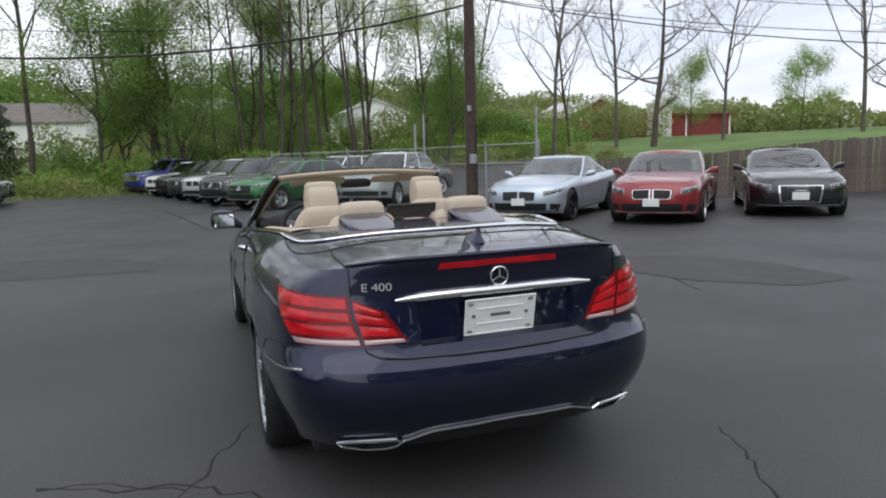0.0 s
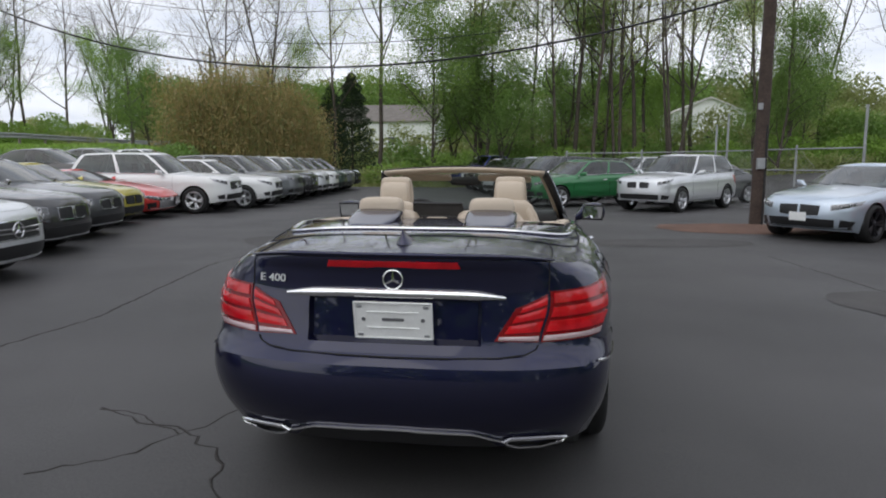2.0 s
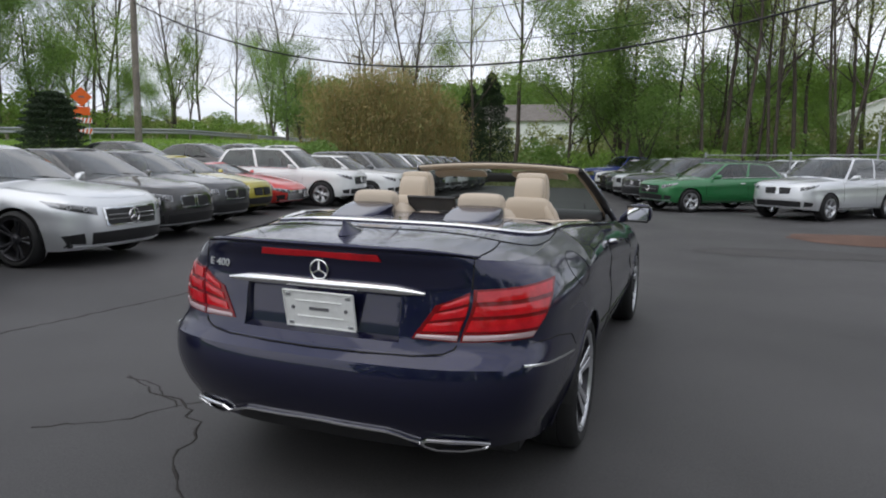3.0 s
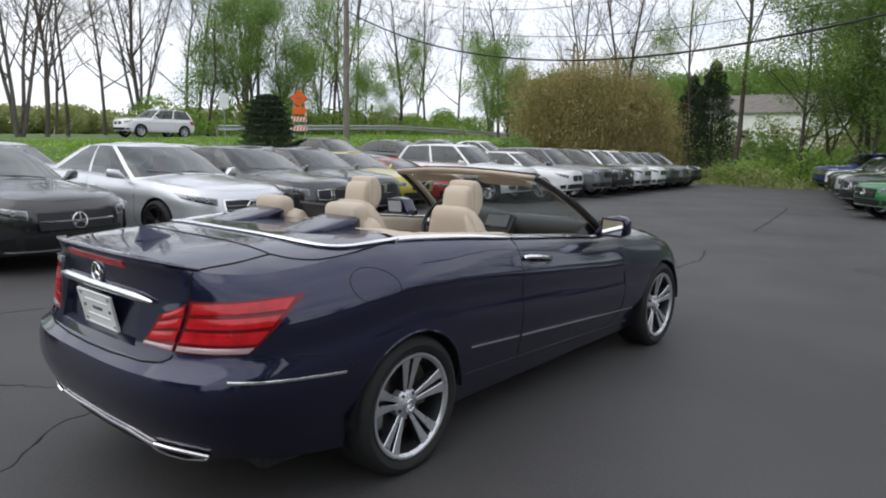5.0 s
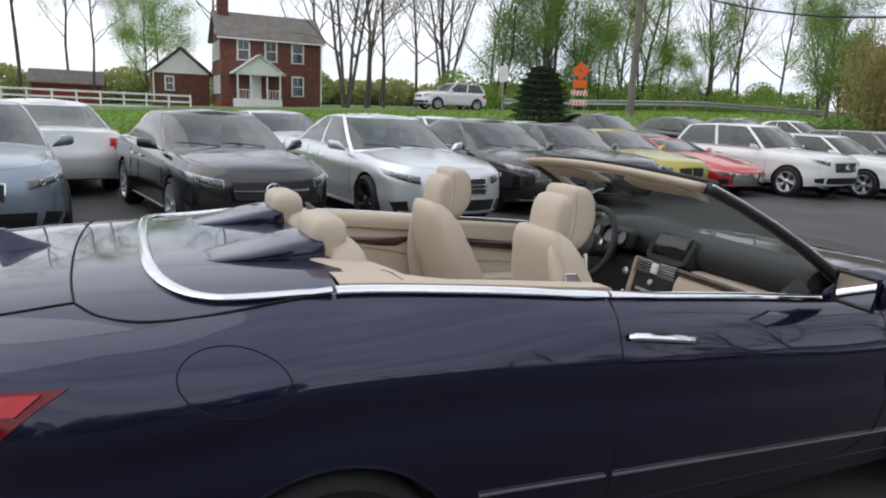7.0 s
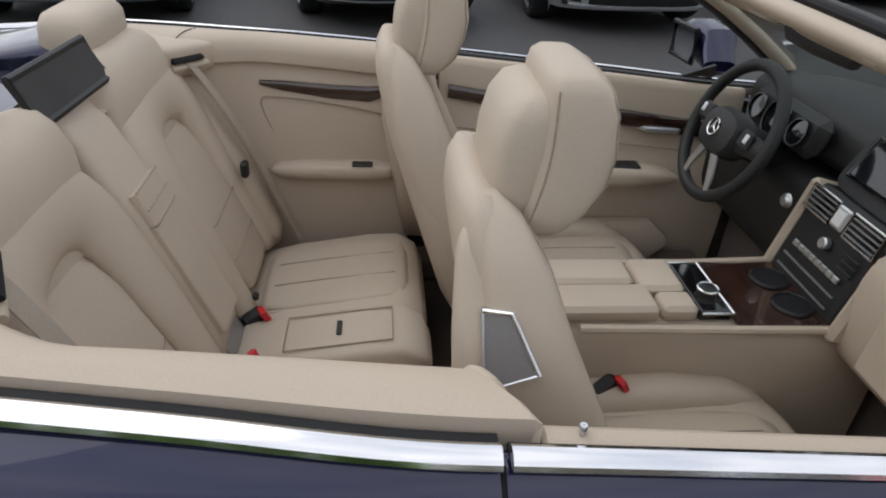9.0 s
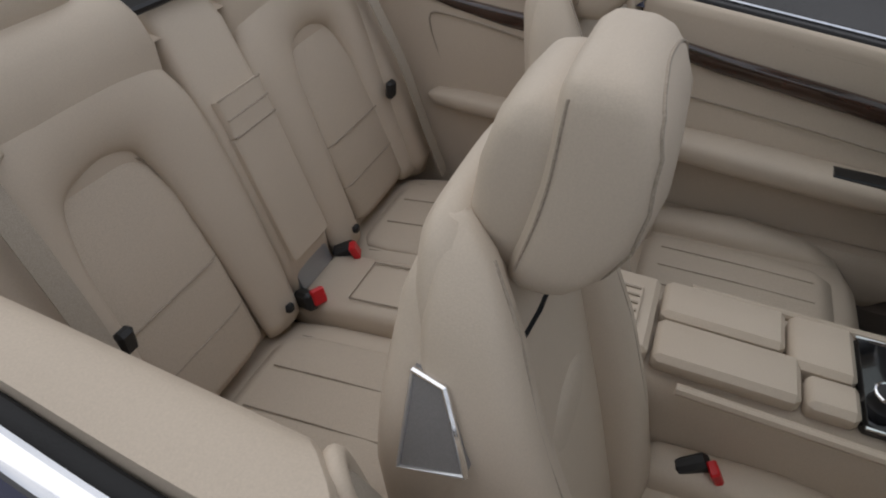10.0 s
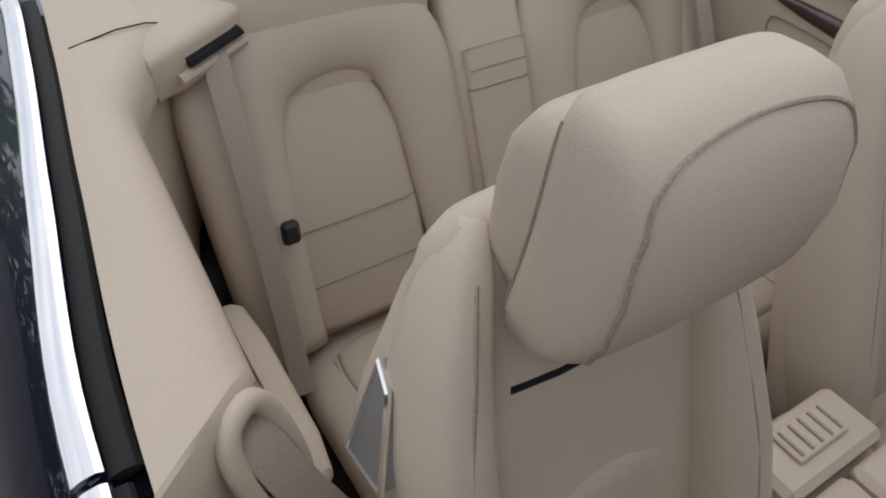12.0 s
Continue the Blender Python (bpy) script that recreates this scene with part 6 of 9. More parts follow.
# rear bench
def rear_seat():
    st = thing("rear_seat", "cream leather rear bench with a folded centre armrest", "car seat")

    def bpt(x, h, off=0.0):
        """A point on the front of the backs: h metres up the slope from the cushion."""
        return Vector((x, 1.505 - 0.37 * h + 0.93 * off, 0.5 + 0.93 * h + 0.37 * off))

    def rise(y, z):
        """Cushions climb towards their front edge."""
        return z + 0.13 * (y - 1.5)

    a1, b1 = Vector((1, 0, 0)), Vector((0, 0.93, 0.37))
    for sg in (-1, 1):
        cx = sg * 0.297
        body = Geo().loft([(bpt(cx - sg * dx, h, o), a1, b1, hx, hd, p) for dx, h, o, hx, hd, p in ((0, -0.04, -0.09, 0.18, 0.05, 4), (0, 0.0, -0.08, 0.207, 0.065, 4), (0, 0.25, -0.09, 0.214, 0.07, 4), (0, 0.42, -0.084, 0.212, 0.077, 4), (0.004, 0.51, -0.06, 0.206, 0.08, 4),
                           (0.012, 0.57, -0.038, 0.194, 0.078, 4.2), (0.017, 0.62, -0.028, 0.179, 0.068, 4.4), (0.02, 0.65, -0.024, 0.163, 0.054, 4.4), (0.022, 0.668, -0.026, 0.138, 0.036, 4), (0.022, 0.677, -0.028, 0.08, 0.014, 3.4))], 40)
        bk = part("backrest", body, M_LEATHER, st, smooth=180, outward=True)
        # raised surround and the inset within it
        path = [(cx - sg * 0.16, 0.0), (cx - sg * 0.162, 0.2), (cx - sg * 0.158, 0.39), (cx - sg * 0.115, 0.5), (cx, 0.54), (cx + sg * 0.13, 0.5), (cx + sg * 0.18, 0.39), (cx + sg * 0.188, 0.2), (cx + sg * 0.186, 0.0)]
        sp = smooth_path(path, 5)
        sur = Geo().tube([bpt(x, h, 0.006 - 0.03 * max(0.0, h - 0.2)) for x, h in sp], [0.05 + 0.032 * math.sin(math.pi * k / (len(sp) - 1)) for k in range(len(sp))], sides=20, flat=0.46, up=b1)
        part("surround", sur, M_LEATHER, bk, smooth=180)
        ic = cx + sg * 0.03
        ins = Geo().loft([(bpt(ic, h, o), a1, b1, hx * 1.16, 0.022, 5) for h, o, hx in ((0.015, -0.006, 0.085), (0.03, -0.003, 0.108), (0.2, -0.006, 0.112), (0.35, -0.014, 0.11), (0.41, -0.02, 0.096), (0.44, -0.025, 0.07), (0.454, -0.03, 0.034))], 28)
        fi = part("inset", ins, M_LEATHER2, bk, "finely perforated leather", smooth=180, outward=True)
        for h in (0.11, 0.215):
            piping([bpt(ic + e * 0.126, h, 0.0185 - 0.01 * (abs(e) > 0.9)) for e in (-1, -0.8, 0, 0.8, 1)], fi, 0.0022)
        rim = [(ic - 0.126, 0.03), (ic - 0.128, 0.2), (ic - 0.126, 0.36), (ic - 0.09, 0.435), (ic, 0.457), (ic + 0.09, 0.435), (ic + 0.126, 0.36), (ic + 0.128, 0.2), (ic + 0.126, 0.03)]
        piping([bpt(x, h, 0.004 - 0.045 * max(0.0, h - 0.2)) for x, h in smooth_path(rim, 4)], fi, 0.0035)
        hr = Geo().loft([sec(cx, 1.2, 1.02, 0.135, 0.05, 4), sec(cx, 1.203, 1.07, 0.118, 0.05, 4), sec(cx, 1.205, 1.095, 0.112, 0.052, 4.5), sec(cx, 1.207, 1.13, 0.12, 0.06, 4.5), sec(cx, 1.207, 1.165, 0.117, 0.058, 4.5), sec(cx, 1.205, 1.184, 0.106, 0.048, 4), sec(cx, 1.204, 1.192, 0.085, 0.032, 4), sec(cx, 1.203, 1.195, 0.045, 0.012, 3)], 36)
        part("headrest", hr, M_LEATHER, st, smooth=180, outward=True)
        cu = Geo().loft([((cx, y, rise(y, z)), (1, 0, 0), (0, 0, 1), hx, hz, 4) for y, z, hx, hz in ((1.46, 0.42, 0.16, 0.03), (1.48, 0.425, 0.205, 0.06), (1.6, 0.43, 0.215, 0.066), (1.8, 0.434, 0.215, 0.07), (1.88, 0.43, 0.21, 0.07), (1.93, 0.415, 0.19, 0.055), (1.95, 0.4, 0.15, 0.025))], 32)
        cs = part("cushion", cu, M_LEATHER, st, smooth=180, outward=True)
        ci = Geo().loft([((cx, y, rise(y, z)), (1, 0, 0), (0, 0, 1), hx, 0.02, 5) for y, z, hx in ((1.53, 0.476, 0.11), (1.55, 0.481, 0.138), (1.6, 0.484, 0.146), (1.8, 0.489, 0.148), (1.86, 0.486, 0.142), (1.89, 0.477, 0.125), (1.905, 0.466, 0.09))], 32)
        cf = part("cushion_inset", ci, M_LEATHER2, cs, "finely perforated leather", smooth=180, outward=True)
        for e in (-0.05, 0.05):
            piping([(a_, b_, rise(b_, c_)) for a_, b_, c_ in ((cx + e, 1.56, 0.504), (cx + e, 1.7, 0.508), (cx + e, 1.87, 0.507))], cf, 0.0025)
        piping([(a_, b_, rise(b_, c_)) for a_, b_, c_ in ((cx - 0.148, 1.56, 0.488), (cx - 0.15, 1.8, 0.494), (cx - 0.13, 1.89, 0.485))], cf, 0.0028)
        piping([(a_, b_, rise(b_, c_)) for a_, b_, c_ in ((cx + 0.148, 1.56, 0.488), (cx + 0.15, 1.8, 0.494), (cx + 0.13, 1.89, 0.485))], cf, 0.0028)
        # outer bolster that ends at the side panel
        ob = Geo().loft([(bpt(sg * 0.52, h, o), a1, b1, hx, hd, 3) for h, o, hx, hd in ((-0.02, 0.0, 0.03, 0.03), (0.03, 0.005, 0.048, 0.055), (0.25, 0.0, 0.05, 0.06), (0.45, -0.015, 0.045, 0.055), (0.55, -0.03, 0.035, 0.04), (0.58, -0.04, 0.015, 0.015))], 18)
        part("outer_bolster", ob, M_LEATHER, st, smooth=180, outward=True)
        part("belt_anchor", Geo().box(bpt(sg * 0.455, 0.24, 0.06), (0.03, 0.02, 0.045), bevel=0.006), M_BLACK, st, "dark plastic belt clip")
        part("seat_hook", Geo().box(bpt(sg * 0.14, 0.04, 0.045), (0.02, 0.015, 0.02), bevel=0.005), M_BLACK, st)
    # centre: armrest, its strap, the metal foot plate, the console between the places
    mid = Geo().loft([(bpt(0, h, o), a1, b1, hx, hd, 5) for h, o, hx, hd in ((0.0, -0.06, 0.07, 0.05), (0.02, -0.045, 0.082, 0.055), (0.1, -0.024, 0.083, 0.055), (0.4, -0.022, 0.083, 0.055), (0.56, -0.032, 0.082, 0.052), (0.62, -0.045, 0.076, 0.042), (0.645, -0.055, 0.055, 0.024), (0.65, -0.06, 0.03, 0.01))], 26)
    mb = part("centre_back", mid, M_LEATHER, st, smooth=60, outward=True)
    arm = Geo().loft([(bpt(0, h, 0.03), a1, b1, 0.066, 0.014, 6) for h in (0.1, 0.11, 0.36, 0.37)], 24)
    am = part("centre_armrest", arm, M_LEATHER, mb, smooth=40, outward=True)
    tab = Geo().loft([(bpt(0, h, 0.031), a1, b1, 0.064, 0.015, 6) for h in (0.372, 0.378, 0.436, 0.442)], 24)
    part("armrest_tab", tab, M_LEATHER, am, smooth=40, outward=True)
    piping([bpt(-0.062, 0.405, 0.0455), bpt(0.062, 0.405, 0.0455)], am, 0.0025)
    for h in (0.371, 0.443):
        piping([bpt(-0.063, h, 0.044), bpt(0.063, h, 0.044)], am, 0.003)
    part("latch_plate", Geo().loft([(bpt(0, h, 0.01), a1, b1, 0.06, 0.012, 4) for h in (0.02, 0.025, 0.095, 0.1)], 18), M_STEEL, mb, "bare metal plate", smooth=30, outward=True)
    con = Geo().loft([((0, y, rise(y, z)), (1, 0, 0), (0, 0, 1), hx, hz, 5) for y, z, hx, hz in ((1.5, 0.47, 0.085, 0.03), (1.52, 0.475, 0.092, 0.05), (1.8, 0.48, 0.094, 0.052), (1.88, 0.475, 0.092, 0.052), (1.93, 0.45, 0.085, 0.045), (1.95, 0.43, 0.06, 0.025))], 26)
    cn = part("centre_console", con, M_LEATHER, st, smooth=50, outward=True)
    piping([(a_, b_, rise(b_, c_)) for a_, b_, c_ in ((-0.06, 1.62, 0.5315), (-0.06, 1.86, 0.533), (0.06, 1.86, 0.533), (0.06, 1.62, 0.5315))], cn, 0.0028, M_STITCH, close=True, name="lid_gap")
    part("lid_latch", Geo().box((0.0, 1.74, rise(1.74, 0.534)), (0.05, 0.012, 0.006), bevel=0.002), M_BLACK, cn)
    for sg in (-1, 1):
        b = part("belt_buckle", Geo().box((sg * 0.085, 1.535, 0.53), (0.03, 0.055, 0.04), pose(0, 0, 0, 25, 0, -sg * 25).to_3x3().to_4x4(), bevel=0.007), M_BLACK, st, "black belt buckle")
        part("release_button", Geo().box((sg * 0.08, 1.56, 0.545), (0.03, 0.016, 0.034), pose(0, 0, 0, 25, 0, -sg * 25).to_3x3().to_4x4(), bevel=0.003), M_REDBTN, b, "red release button")
    return st


rear_seat()


# parcel shelf, belts, hoops, wind mesh
shelf = Geo().grid([[Vector((x, y, HW.top_z(x, 1.18, 0.75) - 0.012 - 0.02 * k)) for x in [-0.62 + 1.24 * j / 16 for j in range(17)]] for k, y in enumerate((1.16, 1.22, 1.3))])
part("parcel_shelf", shelf, M_TRIM, convertible, "cream shelf behind the rear seat")
for sg in (-1, 1):
    cx = sg * 0.3
    hump = Geo().loft([((cx, y, z), (1, 0, 0), (0, 0, 1), hx, hz, 5) for y, z, hx, hz in ((0.84, 1.068, 0.05, 0.006), (0.88, 1.07, 0.09, 0.012), (0.97, 1.076, 0.12, 0.024), (1.06, 1.082, 0.13, 0.038), (1.14, 1.086, 0.132, 0.05), (1.18, 1.086, 0.128, 0.05), (1.195, 1.086, 0.105, 0.035))], 30)
    part("roll_hoop_cover", hump, M_NAVY, convertible, "navy fairing behind the headrest", smooth=180, outward=True)
    # belt feeder at the shoulder and the belt down the bolster
    gb = Geo().loft([((sg * x, 1.224 + 0.5 * (x - 0.43), 1.036 - 0.1 * (x - 0.43)), (0, 0.995, -0.1), (0, 0.1, 0.995), hy, hz, 6) for x, hy, hz in ((0.41, 0.06, 0.02), (0.415, 0.095, 0.038), (0.45, 0.105, 0.042), (0.53, 0.105, 0.042), (0.58, 0.1, 0.038), (0.6, 0.06, 0.02))], 28)
    fd = part("belt_feeder", gb, M_TRIM, convertible, "cream moulded belt guide", smooth=50, outward=True)
    # The slot is not cut: a near-black tube stands for its shade.
    part("feeder_slot", Geo().tube([(sg * x, 1.327 + 0.5 * (x - 0.43), 1.034 - 0.1 * (x - 0.43)) for x in (0.438, 0.46, 0.5, 0.53)], 0.014, sides=8, flat=0.5, up=Vector((0, 0.3, 1))), M_SEAM, fd, "near-black tube standing for the shaded slot")
    part("feeder_lip", Geo().tube([(sg * x, 1.33 + 0.5 * (x - 0.43), 1.015 - 0.1 * (x - 0.43)) for x in (0.432, 0.46, 0.5, 0.545)], 0.009, sides=8), M_TRIM, fd)
    bp = smooth_path([(sg * 0.485, 1.352, 1.024), (sg * 0.488, 1.372, 1.0), (sg * 0.494, 1.42, 0.92), (sg * 0.502, 1.486, 0.79), (sg * 0.51, 1.552, 0.62), (sg * 0.518, 1.6, 0.5)], 5)
    part("seat_belt", Geo().tube(bp, 0.022, sides=6, flat=0.1, up=Vector((0, 0.93, 0.37))), M_BELT, convertible, "cream webbing belt")
    # front belt at the end of the side panel
    o_, n_ = Vector((sg * 0.646, 1.96, 0.938)), Vector((-sg * 0.6, 0.74, 0.26)).normalized()
    u_ = Vector((sg * 0.74, 0.6, 0)).normalized()
    v_ = u_.cross(n_) if sg < 0 else n_.cross(u_)
    v_ = v_ if v_.z > 0 else -v_
    oval = [(0.031 * math.copysign(abs(math.cos(a)) ** 0.7, math.cos(a)), 0.066 * math.copysign(abs(math.sin(a)) ** 0.8, math.sin(a))) for a in [2 * math.pi * k / 32 for k in range(32)]]
    lo = part("belt_outlet", Geo().tube([o_ + u_ * a + v_ * b for a, b in oval], 0.011, sides=10, close=True), M_TRIM, convertible, "cream moulded belt outlet", smooth=180)
    part("outlet_back", Geo().add([o_ + u_ * a + v_ * b - n_ * 0.012 for a, b in oval], [tuple(range(32))]), M_TRIM, lo, smooth=0)
    # Flat near-black oval over the closed back, painted as the opening's shade.
    part("outlet_mouth", Geo().add([o_ + u_ * (a * 0.7) + v_ * (0.043 + b * 0.2) - n_ * 0.009 for a, b in oval], [tuple(range(32))]), M_SEAM, lo, "flat near-black face standing for the shaded opening", smooth=0)
    fb = [o_ + v_ * b + n_ * c + u_ * d for b, c, d in smooth_path([(0.043, -0.012, 0), (0.03, 0.004, 0), (-0.01, 0.012, 0.0), (-0.06, 0.018, -0.004), (-0.12, 0.03, -0.01), (-0.3, 0.06, -0.02), (-0.46, 0.08, -0.03)], 5)]
    part("seat_belt", Geo().tube(fb, 0.023, sides=8, flat=0.12, up=n_), M_BELT, convertible, "cream webbing belt")
    part("belt_end", Geo().box(o_ - v_ * 0.1 + n_ * 0.03, (0.03, 0.018, 0.028), bevel=0.006), M_BLACK, convertible)
mesh_pts = [Vector((-0.135, 1.262, 1.16)), Vector((0.135, 1.25, 1.16)), Vector((0.14, 1.285, 1.085)), Vector((-0.14, 1.297, 1.085))]
wm = part("wind_mesh", Geo().add(mesh_pts + [p + Vector((0, 0.004, 0.002)) for p in mesh_pts], [(0, 1, 2, 3), (7, 6, 5, 4), (0, 4, 5, 1), (1, 5, 6, 2), (2, 6, 7, 3), (3, 7, 4, 0)]), M_CABIN, convertible, "dark mesh wind blocker", smooth=0)
part("mesh_frame", Geo().tube(mesh_pts, 0.008, sides=7, close=True), M_BLACK, wm)


# centre console between the front seats
def console():
    cs = thing("console", "cream and walnut centre console with armrest lid and cup holders", "console")
    body = Geo().loft([((0, y, z), (1, 0, 0), (0, 0, 1), hx, hz, 7) for y, z, hx, hz in ((2.08, 0.44, 0.1, 0.16), (2.1, 0.45, 0.112, 0.19), (2.3, 0.455, 0.115, 0.2), (2.6, 0.455, 0.135, 0.195), (2.85, 0.455, 0.15, 0.2), (2.95, 0.46, 0.15, 0.2))], 32)
    part("body", body, M_TRIM, cs, smooth=50, outward=True)
    part("edge_rail", Geo().tube([(0.128, 2.25, 0.655), (0.134, 2.58, 0.652), (0.142, 2.8, 0.655)], 0.01, sides=8), M_TRIM, cs)
    part("edge_rail", Geo().tube([(-0.128, 2.25, 0.655), (-0.134, 2.58, 0.652), (-0.142, 2.8, 0.655)], 0.01, sides=8), M_TRIM, cs)
    for x0, x1, y0, y1 in ((0.0, 0.105, 2.2, 2.434), (-0.105, -0.004, 2.2, 2.41), (0.03, 0.105, 2.438, 2.52), (-0.105, 0.026, 2.414, 2.52), (-0.1, 0.1, 2.1, 2.195)):
        part("armrest_lid", Geo().box(((x0 + x1) / 2, (y0 + y1) / 2, 0.668), (x1 - x0 - 0.003, y1 - y0 - 0.003, 0.04), bevel=0.01), M_LEATHER, cs, "cream leather lid", smooth=60)
    part("vent_grille", Geo().box((0, 2.14, 0.692), (0.1, 0.05, 0.006), bevel=0.002), M_TRIM, cs)
    for k in range(5):
        part("vent_slat", Geo().box((-0.04 + 0.02 * k, 2.14, 0.6965), (0.004, 0.04, 0.004)), M_STITCH, cs)
    ctl = part("control_panel", Geo().box((0.0, 2.56, 0.662), (0.2, 0.075, 0.026), bevel=0.006), M_GLOSSB, cs, "gloss black control panel")
    part("control_knob", Geo().lathe([(0.001, 0.03), (0.015, 0.03), (0.021, 0.026), (0.022, 0.006), (0.026, 0.0)], 24, "z", (0.045, 2.555, 0.675)), M_BLACK, ctl)
    part("knob_ring", Geo().tube([(0.045 + 0.022 * math.cos(a), 2.555 + 0.022 * math.sin(a), 0.7) for a in [2 * math.pi * k / 20 for k in range(20)]], 0.003, sides=6, close=True), M_CHROME, ctl)
    part("panel_edge", Geo().tube([(0.102, 2.525, 0.672), (0.104, 2.596, 0.672), (-0.104, 2.596, 0.672), (-0.102, 2.525, 0.672)], 0.0035, sides=6), M_CHROME, ctl)
    wood = Geo().grid([[Vector((x, y, z)) for x in (-0.128, -0.06, 0, 0.06, 0.128)] for y, z in ((2.6, 0.66), (2.7, 0.656), (2.8, 0.66), (2.86, 0.675))])
    wd = part("walnut_panel", wood, M_WALNUT, cs, "glossy walnut veneer")
    for x in (-0.052, 0.056):
        part("cup_holder", Geo().lathe([(0.04, 0.004), (0.044, 0.006), (0.047, 0.002), (0.047, -0.002)], 28, "z", (x, 2.76, 0.66)), M_BLACK, wd, "round cup holder")
        # No hollow: a flat near-black disc paints the shade of the well.
        part("cup_well", Geo().lathe([(0.041, 0.003), (0.0, 0.003)], 28, "z", (x, 2.76, 0.6595)), M_SEAM, wd)
    return cs


console()


def dashboard():
    ds = thing("dashboard", "dark grey dashboard with silver-framed vents and a walnut strip", "dashboard")
    ss = []
    for x in [-0.68 + 1.36 * k / 24 for k in range(25)]:
        hood = 0.035 * max(0.0, 1 - abs(x + 0.365) / 0.24) ** 0.6
        mid = 0.015 * max(0.0, 1 - abs(x) / 0.2)
        ss.append(((x, 3.1, 0.925 + hood * 0.5), (0, 1, 0), (0, 0, 1), 0.15 + hood * 1.5 + mid, 0.068 + hood * 0.6, 3.2))
    up = part("upper_dash", Geo().loft([(c, a, b, ha, hb, p) for c, a, b, ha, hb, p in ss], 26), M_DASH, ds, smooth=60, outward=True)
    low = Geo().loft([((x, 2.94, 0.72), (0, 1, 0), (0, 0, 1), 0.13, 0.15, 3.5) for x in (0.15, 0.16, 0.4, 0.64, 0.66)], 24)
    gl = part("lower_dash", low, M_TRIM, ds, "cream lower dashboard", smooth=50, outward=True)
    part("glove_box", Geo().box((0.42, 2.81, 0.72), (0.36, 0.02, 0.17), pose(0, 0, 0, -6).to_3x3().to_4x4(), bevel=0.006), M_TRIM, gl)
    low2 = Geo().loft([((x, 2.96, 0.72), (0, 1, 0), (0, 0, 1), 0.11, 0.14, 3.5) for x in (-0.66, -0.64, -0.4, -0.16, -0.15)], 24)
    part("lower_dash", low2, M_DASH, ds, smooth=50, outward=True)
    part("walnut_strip", Geo().loft([((x, 2.845 + 0.0 * x, 0.872 - 0.02 * abs(x)), (0, 1, 0), (0, 0, 1), 0.012, 0.016, 3) for x in (0.15, 0.16, 0.4, 0.66, 0.67)], 14), M_WALNUT, ds, "glossy walnut strip", outward=True)
    # centre stack: leans back towards its top
    base = pose(0, 2.842, 0.815, -14)

    def on_stack(g):
        return g.moved(base)

    st = part("centre_panel", on_stack(Geo().box((0, 0.045, -0.065), (0.27, 0.09, 0.27), bevel=0.012)), M_DASH, ds, smooth=30)
    part("stack_cheek", on_stack(Geo().box((-0.148, 0.045, -0.06), (0.03, 0.1, 0.26), bevel=0.01)), M_TRIM, ds)
    part("stack_cheek", on_stack(Geo().box((0.15, 0.03, -0.08), (0.03, 0.09, 0.22), bevel=0.012)), M_TRIM, ds)
    lean = pose(0, 2.925, 0.952, -30)
    hood = part("screen_hood", Geo().loft([((0, y, -0.01), (1, 0, 0), (0, 0, 1), hx, hz, 5) for y, hx, hz in ((0.0, 0.13, 0.074), (0.012, 0.135, 0.08), (0.1, 0.15, 0.09), (0.16, 0.14, 0.07))], 28).moved(lean), M_DASH, st, smooth=50, outward=True)
    sc = part("screen", Geo().box((0.0, -0.004, 0.0), (0.2, 0.014, 0.1), bevel=0.006).moved(lean), M_SCREEN, hood, "dark display screen")
    part("screen_frame", Geo().tube([(-0.102, -0.008, -0.052), (-0.102, -0.008, 0.052), (0.102, -0.008, 0.052), (0.102, -0.008, -0.052)], 0.0025, sides=5, close=True).moved(lean), M_GLOSSB, sc)
    for x in (-0.078, 0.078):
        vt = part("air_vent", on_stack(Geo().box((x, -0.004, 0.035), (0.1, 0.01, 0.055), bevel=0.004)), M_GLOSSB, st, "air vent in a bright frame")
        part("vent_frame", on_stack(Geo().tube([(x - 0.05, -0.011, 0.007), (x - 0.05, -0.011, 0.063), (x + 0.05, -0.011, 0.063), (x + 0.05, -0.011, 0.007)], 0.003, sides=5, close=True)), M_CHROME, vt)
        for k in range(4):
            part("vent_slat", on_stack(Geo().box((x, -0.011, 0.016 + 0.0125 * k), (0.095, 0.006, 0.003))), M_STEEL, vt)
    part("clock", on_stack(Geo().box((0, -0.012, 0.035), (0.045, 0.01, 0.052), bevel=0.004)), M_SATIN, st, "square bright clock panel")
    part("clock_face", on_stack(Geo().box((0, -0.018, 0.035), (0.03, 0.004, 0.034), bevel=0.001)), M_PLATE, st)
    part("radio_knob", on_stack(Geo().lathe([(0.001, -0.016), (0.011, -0.016), (0.014, -0.012), (0.014, 0.0)], 20, "y", (0, -0.006, -0.03))), M_SATIN, st)
    for k in range(8):
        part("button", on_stack(Geo().box((-0.078 + 0.0225 * k, -0.008, -0.075), (0.02, 0.008, 0.014), bevel=0.002)), M_SATIN, st, "silver button")
    for k in range(3):
        part("button", on_stack(Geo().box((0.085, -0.008, -0.02 - 0.016 * k), (0.05, 0.006, 0.008), bevel=0.002)), M_BLACK, st)
    for z in (-0.11, -0.14):
        part("trim_line", on_stack(Geo().box((0, -0.007, z), (0.2, 0.005, 0.004))), M_STEEL, st)
    # instruments
    bn = part("binnacle", Geo().box((-0.365, 2.885, 0.945), (0.33, 0.05, 0.105), pose(0, 0, 0, -18).to_3x3().to_4x4(), bevel=0.024), M_DASH, ds, smooth=40)
